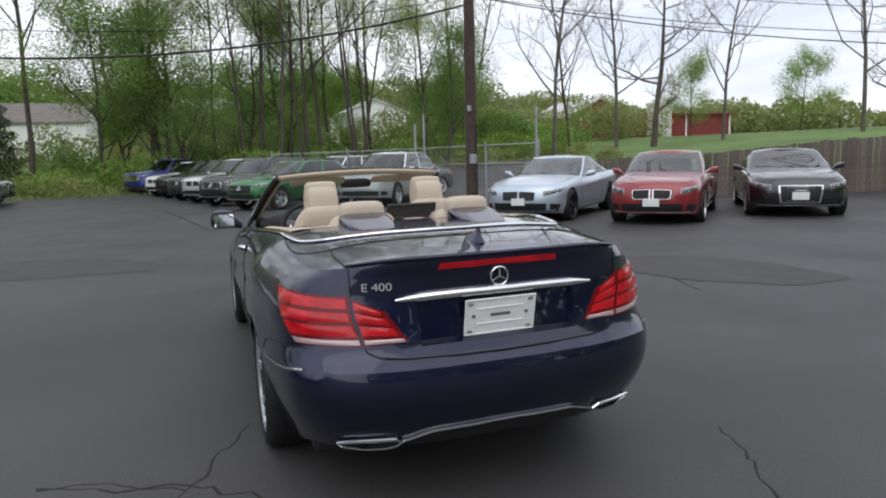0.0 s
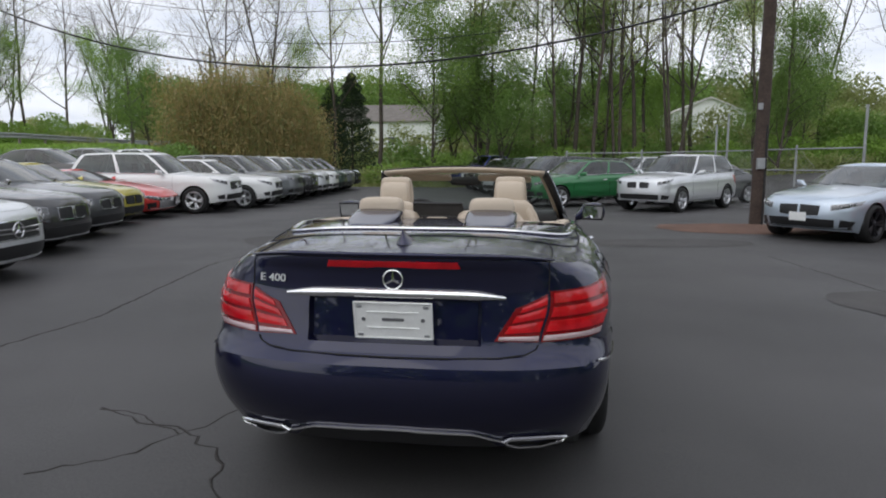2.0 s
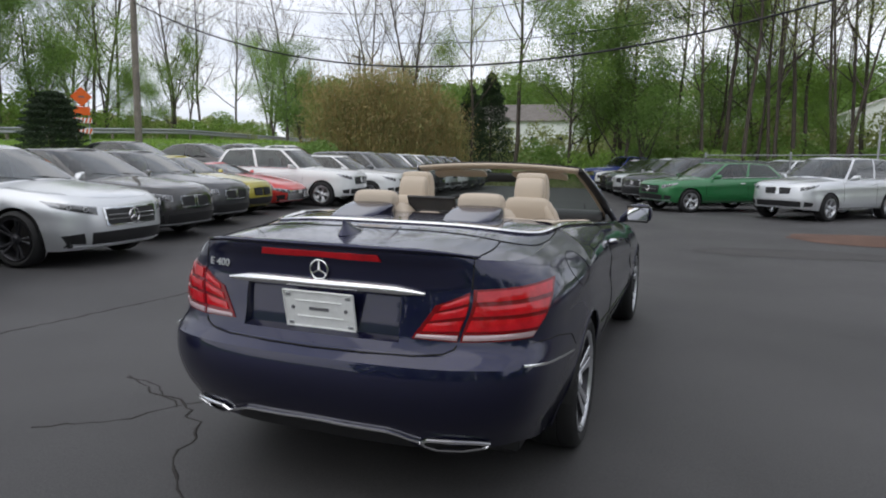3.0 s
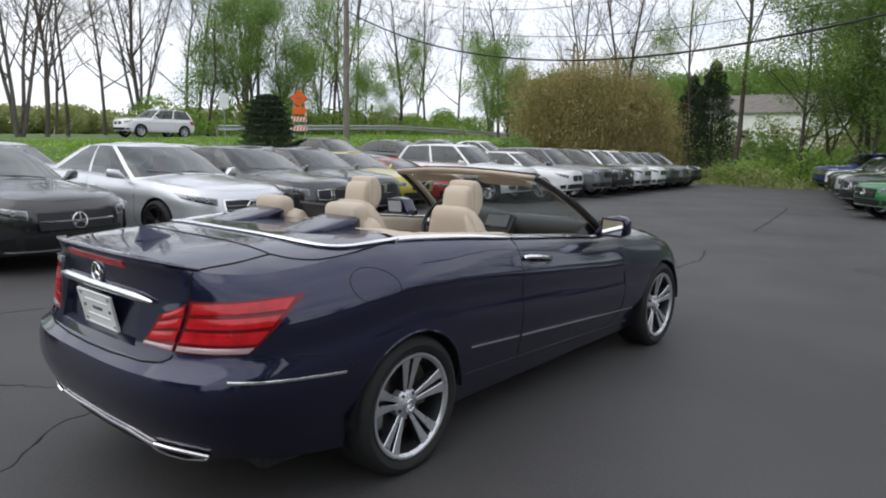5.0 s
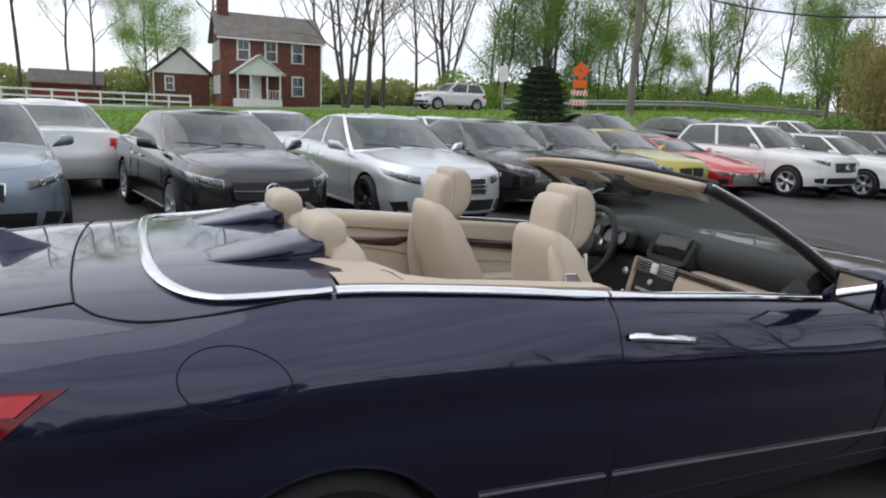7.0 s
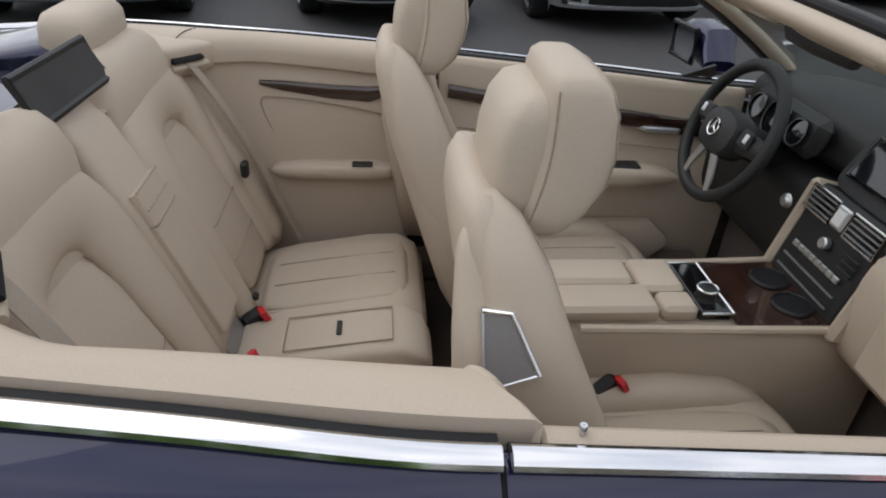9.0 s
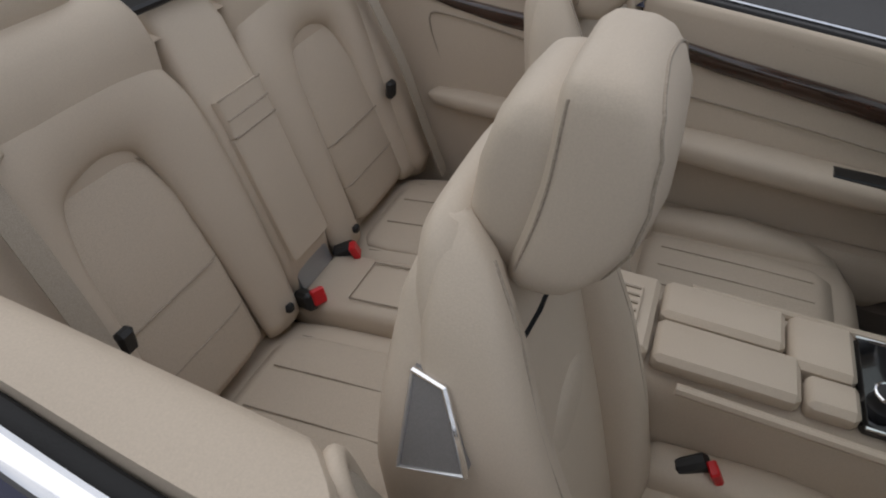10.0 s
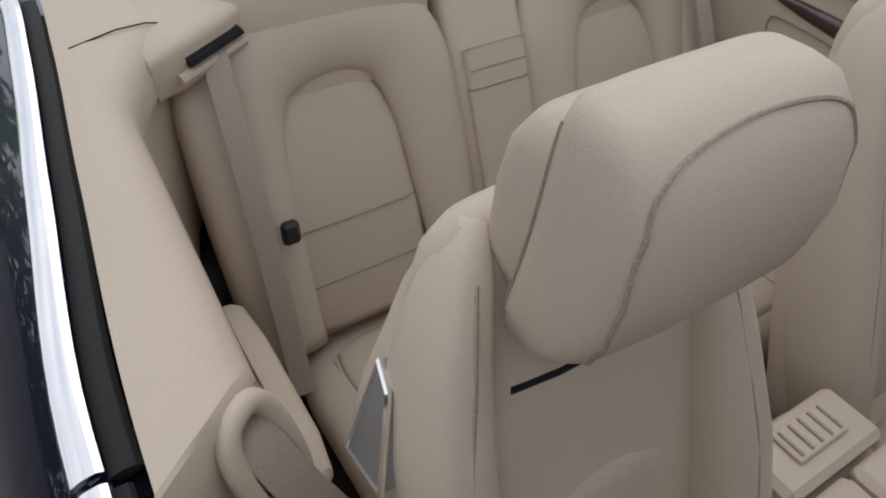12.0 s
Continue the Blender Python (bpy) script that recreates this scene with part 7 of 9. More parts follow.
    for x, r in ((-0.465, 0.034), (-0.365, 0.05), (-0.265, 0.034)):
        ga = part("gauge", Geo().lathe([(r, -0.004), (r, 0.0), (0, 0.001)], 28, "y", (0, 0, 0)).moved(pose(x, 2.853, 0.948, -18)), M_SCREEN, bn, "round dial")
        part("gauge_ring", Geo().tube([(r * math.cos(a), -0.006, r * math.sin(a)) for a in [2 * math.pi * k / 28 for k in range(28)]], 0.0018, sides=6, close=True).moved(pose(x, 2.853, 0.948, -18)), M_DISC, ga)
    part("ignition", Geo().lathe([(0.001, -0.012), (0.012, -0.012), (0.018, -0.006), (0.02, 0.0)], 18, "y", (-0.19, 2.835, 0.8)), M_SATIN, ds, "round start button")
    return ds


dashboard()


def steering_wheel():
    wh = thing("steering_wheel", "black leather three-spoke steering wheel with silver trim", "steering wheel", pose(-0.365, 2.735, 0.912, -20))
    ring = Geo().tube([(0.178 * math.cos(a), 0, 0.178 * math.sin(a)) for a in [2 * math.pi * k / 44 for k in range(44)]], 0.0165, sides=12, close=True)
    part("rim", ring, M_DASH, wh, smooth=180)
    part("hub", Geo().loft([((0, y, -0.008), (1, 0, 0), (0, 0, 1), hx, hz, 2.6) for y, hx, hz in ((0.02, 0.085, 0.06), (-0.01, 0.088, 0.064), (-0.035, 0.075, 0.054), (-0.045, 0.04, 0.03))], 26), M_DASH, wh, outward=True)
    for e in (-1, 1):
        part("spoke", Geo().tube([(e * 0.07, -0.01, 0.0), (e * 0.12, -0.006, 0.004), (e * 0.172, 0, 0.008)], [0.034, 0.028, 0.024], sides=8, flat=0.4, up=Vector((0, 1, 0))), M_DASH, wh)
        pad_ = part("button_pad", Geo().box((e * 0.108, -0.02, 0.012), (0.05, 0.012, 0.046), bevel=0.006), M_DASH, wh, "dark switch pad")
        part("switch_trim", Geo().box((e * 0.12, -0.028, 0.016), (0.016, 0.005, 0.024), bevel=0.002), M_SATIN, pad_, "silver switch")
        part("spoke_trim", Geo().tube([(e * 0.03, -0.02, -0.06), (e * 0.06, -0.012, -0.12), (e * 0.07, -0.006, -0.16)], [0.016, 0.014, 0.01], sides=6, flat=0.4, up=Vector((0, 1, 0))), M_SATIN, wh, "silver lower spoke")
    st = Geo().tube([(0.022 * math.cos(a), -0.048, -0.004 + 0.022 * math.sin(a)) for a in [2 * math.pi * k / 20 for k in range(20)]], 0.0025, sides=5, close=True)
    for k in range(3):
        a = math.pi / 2 + 2 * math.pi * k / 3
        st.tube([(0, -0.048, -0.004), (0.021 * math.cos(a), -0.048, -0.004 + 0.021 * math.sin(a))], [0.004, 0.0015], sides=5)
    part("star_badge", st, M_CHROME, wh)
    part("column", Geo().tube([(0, 0.02, -0.01), (0, 0.16, -0.01)], 0.045, sides=12), M_DASH, wh)
    return wh


steering_wheel()


# windscreen, its frame and visors, mirrors
def screen_pt(u, v):
    """u across from -1 to 1, v from the base (0) to the header (1)."""
    yb = 3.28 - 0.16 * abs(u) ** 2.2
    base = Vector((0.74 * u, yb, HW.top_z(0.74 * u, yb, belt_x(yb)) + 0.006))
    top = Vector((0.575 * u, 2.445 + 0.055 * abs(u) ** 2.2, 1.325 - 0.028 * u * u))
    return base.lerp(top, v) + Vector((0, 0.02, 0.035)) * 4 * v * (1 - v) * 0.6


glass = Geo().grid([[screen_pt(-1 + 2 * i / 20, j / 8) for i in range(21)] for j in range(9)])
wsn = part("windscreen", glass, M_WSHIELD, convertible, "clear raked windscreen", smooth=180)
wsn.visible_shadow = False
for sg in (-1, 1):
    pil = [screen_pt(sg * 1.0, v) for v in (-0.06, 0.0, 0.2, 0.4, 0.6, 0.8, 0.95, 1.0)]
    part("a_pillar", Geo().tube(pil, 0.03, sides=10, flat=0.7, up=Vector((0, -0.4, 1))), M_BLACK, convertible, "black windscreen pillar", smooth=180)
    part("pillar_trim", Geo().tube([p + Vector((-sg * 0.032, 0.012, 0.002)) for p in pil[1:]], [0.021, 0.02, 0.019, 0.018, 0.017, 0.016, 0.015], sides=10), M_TRIM, convertible, "cream pillar lining", smooth=180)
    part("pillar_chrome", Geo().tube([p + Vector((sg * 0.026, 0.0, 0.008)) for p in pil[1:]], 0.006, sides=6), M_CHROME, convertible)
us = [-1 + 2 * k / 24 for k in range(25)]
part("header", Geo().tube([screen_pt(u, 1.0) + Vector((0, 0.045, 0.004)) for u in us], 0.026, sides=10, flat=0.7, up=Vector((0, 0.3, 1))), M_BLACK, convertible, "black header rail", smooth=180)
part("header_lining", Geo().tube([screen_pt(u * 0.99, 1.0) + Vector((0, 0.005, -0.006)) for u in us], 0.043, sides=12, flat=0.4, up=Vector((0, 0.3, 1))), M_TRIM, convertible, "cream header lining", smooth=180)
part("header_seal", Geo().tube([screen_pt(u * 0.985, 1.0) + Vector((0, 0.022, 0.016)) for u in us], 0.008, sides=8), M_RUBBER, convertible, "black rubber seal")
for sg in (-1, 1):
    vz = Geo().loft([((sg * x, 2.575, 1.262 - 0.012 * (x > 0.4)), (0, 0.93, -0.36), (0, 0.36, 0.93), hy, 0.01, 3.5) for x, hy in ((0.1, 0.03), (0.11, 0.058), (0.2, 0.066), (0.4, 0.066), (0.47, 0.058), (0.485, 0.03))], 20)
    part("sun_visor", vz, M_LEATHER, convertible, "cream sun visor, folded up", smooth=60, outward=True)
    part("roof_latch", Geo().box((sg * 0.4, 2.47, 1.305), (0.07, 0.05, 0.02), bevel=0.006), M_TRIM, convertible)
im = part("inner_mirror", Geo().loft([((x, 2.66, 1.235), (0, 1, 0), (0, 0, 1), 0.016, hz, 3) for x, hz in ((-0.115, 0.012), (-0.105, 0.03), (0, 0.034), (0.105, 0.03), (0.115, 0.012))], 16), M_BLACK, convertible, "black interior mirror", outward=True)
part("mirror_stem", Geo().tube([(0, 2.675, 1.24), (0, 2.71, 1.255)], 0.012, sides=8), M_BLACK, im)
for sg in (-1, 1):
    big = Matrix.Translation((sg * 0.85, 2.9, 0.985)) @ Matrix.Diagonal((1.06, 1.05, 1.08, 1)) @ Matrix.Translation((-sg * 0.85, -2.9, -0.985))
    sh = Geo().loft([((sg * x, y, z), (0, 1, 0), (0, 0, 1), hy, hz, 3.4) for x, y, z, hy, hz in ((0.82, 2.9, 0.952, 0.05, 0.02), (0.855, 2.905, 0.975, 0.052, 0.04), (0.88, 2.91, 0.995, 0.058, 0.056), (0.95, 2.905, 1.003, 0.06, 0.062), (1.0, 2.89, 1.0, 0.05, 0.056), (1.022, 2.88, 0.998, 0.03, 0.04), (1.028, 2.875, 0.998, 0.01, 0.015))], 24)
    mo = part("door_mirror", sh.moved(big), M_NAVY, convertible, "navy door mirror", outward=True)
    fr = [big @ Vector((sg * x, y, z)) for x, y, z in ((0.872, 2.832, 1.046), (1.012, 2.822, 1.044), (1.004, 2.822, 0.95), (0.87, 2.832, 0.952))]
    part("mirror_glass", Geo().add(fr, [(0, 1, 2, 3)]), M_MIRROR, mo, "mirror glass", smooth=0)
    part("mirror_rim", Geo().tube(fr, 0.01, sides=6, close=True), M_BLACK, mo)
    # small fixed triangle at the front of the side glass
    tri = [Vector((sg * 0.765, 2.86, 0.94)), Vector((sg * 0.75, 2.74, 0.945)), Vector((sg * 0.735, 2.84, 0.985))]
    part("mirror_foot", Geo().add(tri + [p - Vector((sg * 0.015, 0, 0)) for p in tri], [(0, 1, 2), (5, 4, 3), (0, 3, 4, 1), (1, 4, 5, 2), (2, 5, 3, 0)]), M_BLACK, convertible, smooth=0)
part("cowl", Geo().grid([[Vector((x, y, z)) for x in [-0.7 + 1.4 * k / 12 for k in range(13)]] for y, z in ((2.95, 0.9), (3.1, 0.94), (3.3, 0.955))]), M_BLACK, convertible)

# ---- parked cars ----
P_SILVER = paint("silver_paint", (0.68, 0.7, 0.72), 0.6, 0.3)
P_ICE = paint("ice_blue_silver_paint", (0.52, 0.6, 0.69), 0.6, 0.3)
P_STEEL = paint("steel_blue_grey_paint", (0.24, 0.29, 0.35), 0.6, 0.32)
P_BLACK = paint("black_paint", (0.011, 0.011, 0.012), 0.2, 0.25)
P_CHAR = paint("charcoal_paint", (0.03, 0.032, 0.036), 0.45, 0.3)
P_GREY = paint("grey_paint", (0.15, 0.16, 0.17), 0.55, 0.32)
P_WHITE = paint("white_car_paint", (0.74, 0.75, 0.75), 0.0, 0.3)
P_RED = paint("deep_red_paint", (0.25, 0.014, 0.02), 0.3, 0.3)
P_SCARLET = paint("scarlet_paint", (0.55, 0.03, 0.025), 0.1, 0.3)
P_GREEN = paint("kiwi_green_paint", (0.02, 0.17, 0.05), 0.35, 0.3)
P_DKGREEN = paint("dark_green_paint", (0.045, 0.075, 0.055), 0.5, 0.3)
P_YELLOW = paint("gold_yellow_paint", (0.42, 0.36, 0.03), 0.4, 0.3)
P_BLUE = paint("royal_blue_paint", (0.012, 0.03, 0.19), 0.35, 0.3)


def by_nose(style, x, y, heading, right_wheel=False):
    """The pose of a car whose nose (or right front wheel) stands at x, y; heading: degrees from +x, anticlockwise."""
    d = STYLES[style]
    a = radians(heading)
    fx, fy = math.cos(a), math.sin(a)
    back, side = (d["wb"][1], d["W"] - 0.1) if right_wheel else (d["L"], 0.0)
    ox, oy = x - fx * back - fy * side, y - fy * back + fx * side
    cx, cy = ox + fx * d["L"] / 2, oy + fy * d["L"] / 2
    z1, z0 = ground_z(cx + fx, cy + fy), ground_z(cx - fx, cy - fy)
    return pose(ox, oy, ground_z(cx, cy) + 0.012, 0, 0, heading - 90)


ROW_L = "cars nosed along the road side of the lot"
ROW_F = "cars parked along the woods"
# the row on the road side
parked_car("sedan", P_STEEL, "steel-blue-grey sedan with twin black kidney grilles", by_nose("sedan", -4.75, -0.75, 10), "bmw", group=ROW_L)
parked_car("small_sedan", P_BLACK, "glossy black four-door sedan with a star grille", by_nose("small_sedan", -5.13, 2.05, 11), "merc", group=ROW_L)
parked_car("sedan", P_SILVER, "bright silver sedan with a chrome star grille", by_nose("sedan", -5.24, 4.38, 6), "suv_merc", group=ROW_L, dark_rims=True)
parked_car("sedan", P_BLACK, "black sedan with chrome kidney grilles", by_nose("sedan", -6.35, 6.8, 6), "bmw", group=ROW_L)
parked_car("sedan", P_CHAR, "charcoal sedan with chrome kidney grilles", by_nose("sedan", -7.2, 8.95, 6), "bmw", group=ROW_L)
parked_car("coupe", P_YELLOW, "gold-yellow sports coupe with black grilles", by_nose("coupe", -8.2, 11.2, 6), "bmw", group=ROW_L, dark_rims=True, chrome=False)
parked_car("sports", P_SCARLET, "low scarlet sports car", by_nose("sports", -8.6, 13.4, 8), "none", group=ROW_L, category="sports car")
parked_car("suv", P_WHITE, "boxy white SUV with a star grille", by_nose("suv", -8.7, 14.7, 6, True), "suv_merc", group=ROW_L, category="SUV")
parked_car("crossover", P_WHITE, "white compact SUV with kidney grilles", by_nose("crossover", -8.3, 16.9, 6, True), "bmw", group=ROW_L, category="SUV")
parked_car("suv", P_GREY, "grey SUV with silver wheels", by_nose("suv", -8.45, 19.2, 6, True), "bmw", group=ROW_L, category="SUV")
far_row = [("suv", P_BLACK, "black SUV in the row", "suv_merc"), ("suv", P_SILVER, "silver SUV in the row", "bmw"), ("suv", P_WHITE, "white SUV far along the row", "bmw"),
           ("suv", P_DKGREEN, "dark green-grey SUV in the row", "bmw"), ("suv", P_GREY, "mid-grey SUV in the row", "suv_merc"), ("suv", P_BLACK, "black SUV at the end of the row", "bmw")]
for k, (st, pm, lb, fc) in enumerate(far_row):
    parked_car(st, pm, lb, by_nose(st, -8.65 - 0.22 * k, 21.4 + 2.08 * k, 6, True), fc, group=ROW_L, category="SUV", detail=k < 3)
# the second row, seen over the first
second = [("sedan", P_WHITE, -8.9, -0.9, 192, "white sedan seen from behind, red taillights"), ("small_sedan", P_SILVER, -10.6, 4.0, 12, "silver sedan behind the first row"),
          ("sedan", P_WHITE, -11.5, 8.4, 10, "white sedan behind the first row"), ("small_sedan", P_SILVER, -12.0, 11.3, 10, "silver sedan farther behind the first row"),
          ("sedan", P_CHAR, -12.9, 14.6, 10, "charcoal sedan behind the first row"), ("small_sedan", P_BLACK, -13.1, 18.0, 8, "black sedan behind the first row"),
          ("small_sedan", P_GREY, -13.2, 20.8, 8, "grey sedan behind the first row"), ("small_sedan", P_WHITE, -13.2, 23.6, 8, "white sedan farther along behind the first row")]
for k, (st, pm, x, y, hd, lb) in enumerate(second):
    if k == 0:
        parked_car(st, pm, lb, by_nose(st, -13.9, -1.3, hd), "bmw", group=ROW_L)
    else:
        parked_car(st, pm, lb, by_nose(st, x, y, hd), "bmw", group=ROW_L, detail=False)
# along the fence
ROW_R = "cars along the board fence"
parked_car("coupe", P_ICE, "ice-blue silver sports coupe with black kidney grilles", by_nose("coupe", 5.07, 10.2, 220.5), "bmw", group=ROW_R, sheet=True, dark_rims=True, chrome=False)
parked_car("small_sedan", P_RED, "deep red sedan with chrome kidney grilles", by_nose("small_sedan", 6.83, 8.17, 224), "bmw", group=ROW_R, sheet=True)
parked_car("coupe", P_BLACK, "black coupe with a tall chrome grille", by_nose("coupe", 9.9, 7.6, 231), "audi", group=ROW_R, sheet=True)
# along the woods
parked_car("suv", P_SILVER, "silver SUV with kidney grilles", by_nose("suv", 3.3, 17.2, 231), "bmw", group=ROW_F, category="SUV")
parked_car("crossover", P_GREEN, "green compact SUV with a star grille", by_nose("crossover", 0.0, 18.9, 216), "merc", group=ROW_F, category="SUV")
far = [("suv", P_CHAR, "charcoal SUV beside the woods", "suv_merc"), ("suv", P_SILVER, "silver-green SUV beside the woods", "bmw"), ("suv", P_DKGREEN, "dark green SUV beside the woods", "suv_merc"), ("suv", P_BLACK, "black SUV beside the woods", "bmw"),
       ("suv", P_WHITE, "white SUV beside the woods", "bmw")]
for k, (st, pm, lb, fc) in enumerate(far):
    parked_car(st, pm, lb, by_nose(st, -0.75 - 0.62 * k, 21.8 + 2.75 * k, 222), fc, group=ROW_F, category="SUV", detail=k < 2)
parked_car("pickup", P_BLUE, "royal blue pickup truck with a chrome grille", by_nose("pickup", -4.6, 37.2, 222), "bars", category="pickup truck", group=ROW_F)
for k, (st, pm, lb) in enumerate([("sedan", P_CHAR, "charcoal sedan beside the gate"), ("suv", P_SILVER, "silver SUV in the second line"), ("suv", P_DKGREEN, "dark green SUV in the second line"), ("suv", P_WHITE, "white SUV in the second line")]):
    parked_car(st, pm, lb, by_nose(st, 4.2 - 1.7 * k, 21.0 + 3.6 * k, 215), "bmw", group=ROW_F, detail=False)

# ---- trees ----
def grow(rng, height, lean=0.05, spread=0.45, first=0.3, levels=4, r0=0.18, limbs=9, droop=0.0, up=0.55, kids1=4, kids2=3, stems=1):
    """A tapered trunk with limbs and twigs; returns the wood and the places of the twigs' ends."""
    g, tips = Geo(), []

    def branch(p, d, length, r, depth):
        n = 6 if depth == 0 else 4 if depth < 2 else 3
        pts, rad = [p], [r]
        for i in range(n):
            d = (d + Vector(rng.normal(size=3)) * (0.06 if depth == 0 else 0.2) + Vector((0, 0, 0.12 - droop if depth else 0.12))).normalized()
            p = p + d * (length / n)
            pts.append(p)
            rad.append(max(0.007, r * (1 - (i + 1) / n * (0.75 if depth == 0 else 0.8))))
        g.tube(pts, rad, sides=7 if depth == 0 else 5 if depth == 1 else 3, cap=False)
        if depth >= levels - 1:
            tips.extend(pts[1:])
            return
        if depth >= 1:
            tips.append(pts[-1])
        kids = limbs if depth == 0 else kids1 if depth == 1 else kids2
        for k in range(kids):
            u = first + (1 - first) * (k + rng.uniform(0.1, 0.9)) / kids if depth == 0 else 0.3 + 0.7 * (k + rng.uniform()) / kids
            i = min(int(u * n), n - 1)
            q = pts[i].lerp(pts[i + 1], u * n - i)
            a = rng.uniform(0, 2 * math.pi)
            side = (Vector((math.cos(a), math.sin(a), 0)) if depth == 0 else Vector(rng.normal(size=3)).normalized())
            nd = (d * (up if depth == 0 else 0.7) + side * rng.uniform(0.6, 1.1) * spread * 1.6).normalized()
            branch(q, nd, length * rng.uniform(0.28, 0.5) * (1.15 - 0.5 * u if depth == 0 else 1.1), max(0.01, rad[i] * rng.uniform(0.4, 0.6)), depth + 1)

    for k in range(stems):
        a = 2 * math.pi * k / stems + 0.5
        tilt = lean if stems == 1 else 0.13
        base = Vector((0.18 * math.cos(a), 0.18 * math.sin(a), -0.2)) if stems > 1 else Vector((0, 0, -0.2))
        d0 = Vector((math.cos(a) * tilt, math.sin(a) * tilt, 1)) if stems > 1 else Vector((rng.normal() * lean, rng.normal() * lean, 1))
        branch(base, d0.normalized(), height * (1 if stems == 1 else rng.uniform(0.8, 1.05)), r0, 0)
    return g, np.array([tuple(t) for t in tips])


def tree_kind(seed, label, height, leaves, leaf_m, bark=None, size=0.075, cloud=0.3, per=14, **kw):
    rng = np.random.default_rng(seed)
    g, tips = grow(rng, height, **kw)
    ob = thing("tree", label, "tree", group="trees of the wood")
    part("trunk", g, bark or M_BARK, ob, "grey-brown bark", smooth=180)
    if leaves:
        seeds = tips[rng.integers(0, len(tips), max(1, leaves // per))] + rng.normal(size=(max(1, leaves // per), 3)) * cloud * 0.8
        c = np.repeat(seeds, per, 0) + rng.normal(size=(len(seeds) * per, 3)) * cloud * np.array([1, 1, 0.6])
        part("crown", quads_mesh("crown", c, size, leaf_m, 0.3, rng), leaf_m, ob, "young spring leaves")
    return ob


T_SPARSE = [tree_kind(11, "tall slender tree with sparse pale spring leaves", 15, 12000, M_LEAFY, r0=0.125, first=0.32, limbs=13, spread=0.36, size=0.042, per=10),
            tree_kind(12, "tall slender tree with sparse pale spring leaves", 17, 9000, M_LEAFY, r0=0.15, first=0.4, limbs=12, spread=0.34, size=0.042, per=10),
            tree_kind(13, "tall forked tree with sparse pale spring leaves", 15, 12000, M_LEAFY, r0=0.11, first=0.35, limbs=8, spread=0.34, stems=3, size=0.042, per=10)]
T_LEAFY = [tree_kind(21, "tree in fresh green leaf", 10, 24000, M_LEAF, r0=0.12, first=0.12, limbs=14, spread=0.45, size=0.055, cloud=0.38, per=12),
           tree_kind(22, "tree in deep green leaf", 9, 22000, M_LEAFD, r0=0.12, first=0.06, limbs=15, spread=0.45, size=0.058, cloud=0.4, per=12),
           tree_kind(23, "young tree in pale green leaf", 7, 20000, M_LEAF, r0=0.08, first=0.1, limbs=12, spread=0.45, size=0.05, cloud=0.36, per=12)]
T_BARE = [tree_kind(31, "bare tree with fine upright twigs", 15, 0, None, M_BARKPALE, r0=0.15, first=0.22, limbs=14, spread=0.42, levels=4, kids1=6, kids2=5),
          tree_kind(32, "bare tree with budding upright twigs", 16, 2600, M_LEAFY, M_BARK, r0=0.145, first=0.18, limbs=14, spread=0.4, levels=4, kids1=6, kids2=5, size=0.038),
          tree_kind(33, "broad bare tree with crooked limbs", 8.5, 0, None, M_BARK, r0=0.18, first=0.2, limbs=10, spread=0.8, up=0.3, levels=4, kids1=7, kids2=5),
          tree_kind(34, "large bare tree with many stems", 16, 1200, M_LEAFY, M_BARKPALE, r0=0.135, first=0.25, limbs=10, spread=0.4, levels=4, stems=4, kids1=5, kids2=5, size=0.038)]
FIRST = set()


def plant(kind, x, y, turn=0.0, scale=1.0):
    m = pose(x, y, ground_z(x, y), 0, 0, turn)
    if kind.name not in FIRST:
        FIRST.add(kind.name)
        kind.matrix_world = m
        kind.scale = (scale,) * 3
        return kind
    ob = copy_thing(kind, m)
    ob.scale = (scale,) * 3
    return ob


def thicket(name, label, blobs, n, material, size, seed, up_bias=0.0, long=1.0, flat=0.75, category="bushes"):
    """Leaves massed in uneven clumps: blobs are (x, y, half width, height)."""
    r = np.random.default_rng(seed)
    b = np.array(blobs, float)
    w = b[:, 2] ** 2 * b[:, 3]
    pick = r.choice(len(b), n, p=w / w.sum())
    d = r.normal(size=(n, 3))
    d /= np.linalg.norm(d, axis=1)[:, None]
    d *= (r.uniform(0.25, 1.0, n) ** 0.45)[:, None]
    c = np.empty((n, 3))
    c[:, 0] = b[pick, 0] + d[:, 0] * b[pick, 2]
    c[:, 1] = b[pick, 1] + d[:, 1] * b[pick, 2] * flat
    gz = np.array([ground_z(q[0], q[1]) for q in b])
    c[:, 2] = gz[pick] + b[pick, 3] * np.clip(0.45 + 0.55 * d[:, 2], 0.02, 1.1)
    return tagged(new(name, quads_mesh(name, c, size, material, up_bias, r, long)), label, category, kind="stuff")

# ---- the wood, the road side, the meadow ----
rng = np.random.default_rng(5)
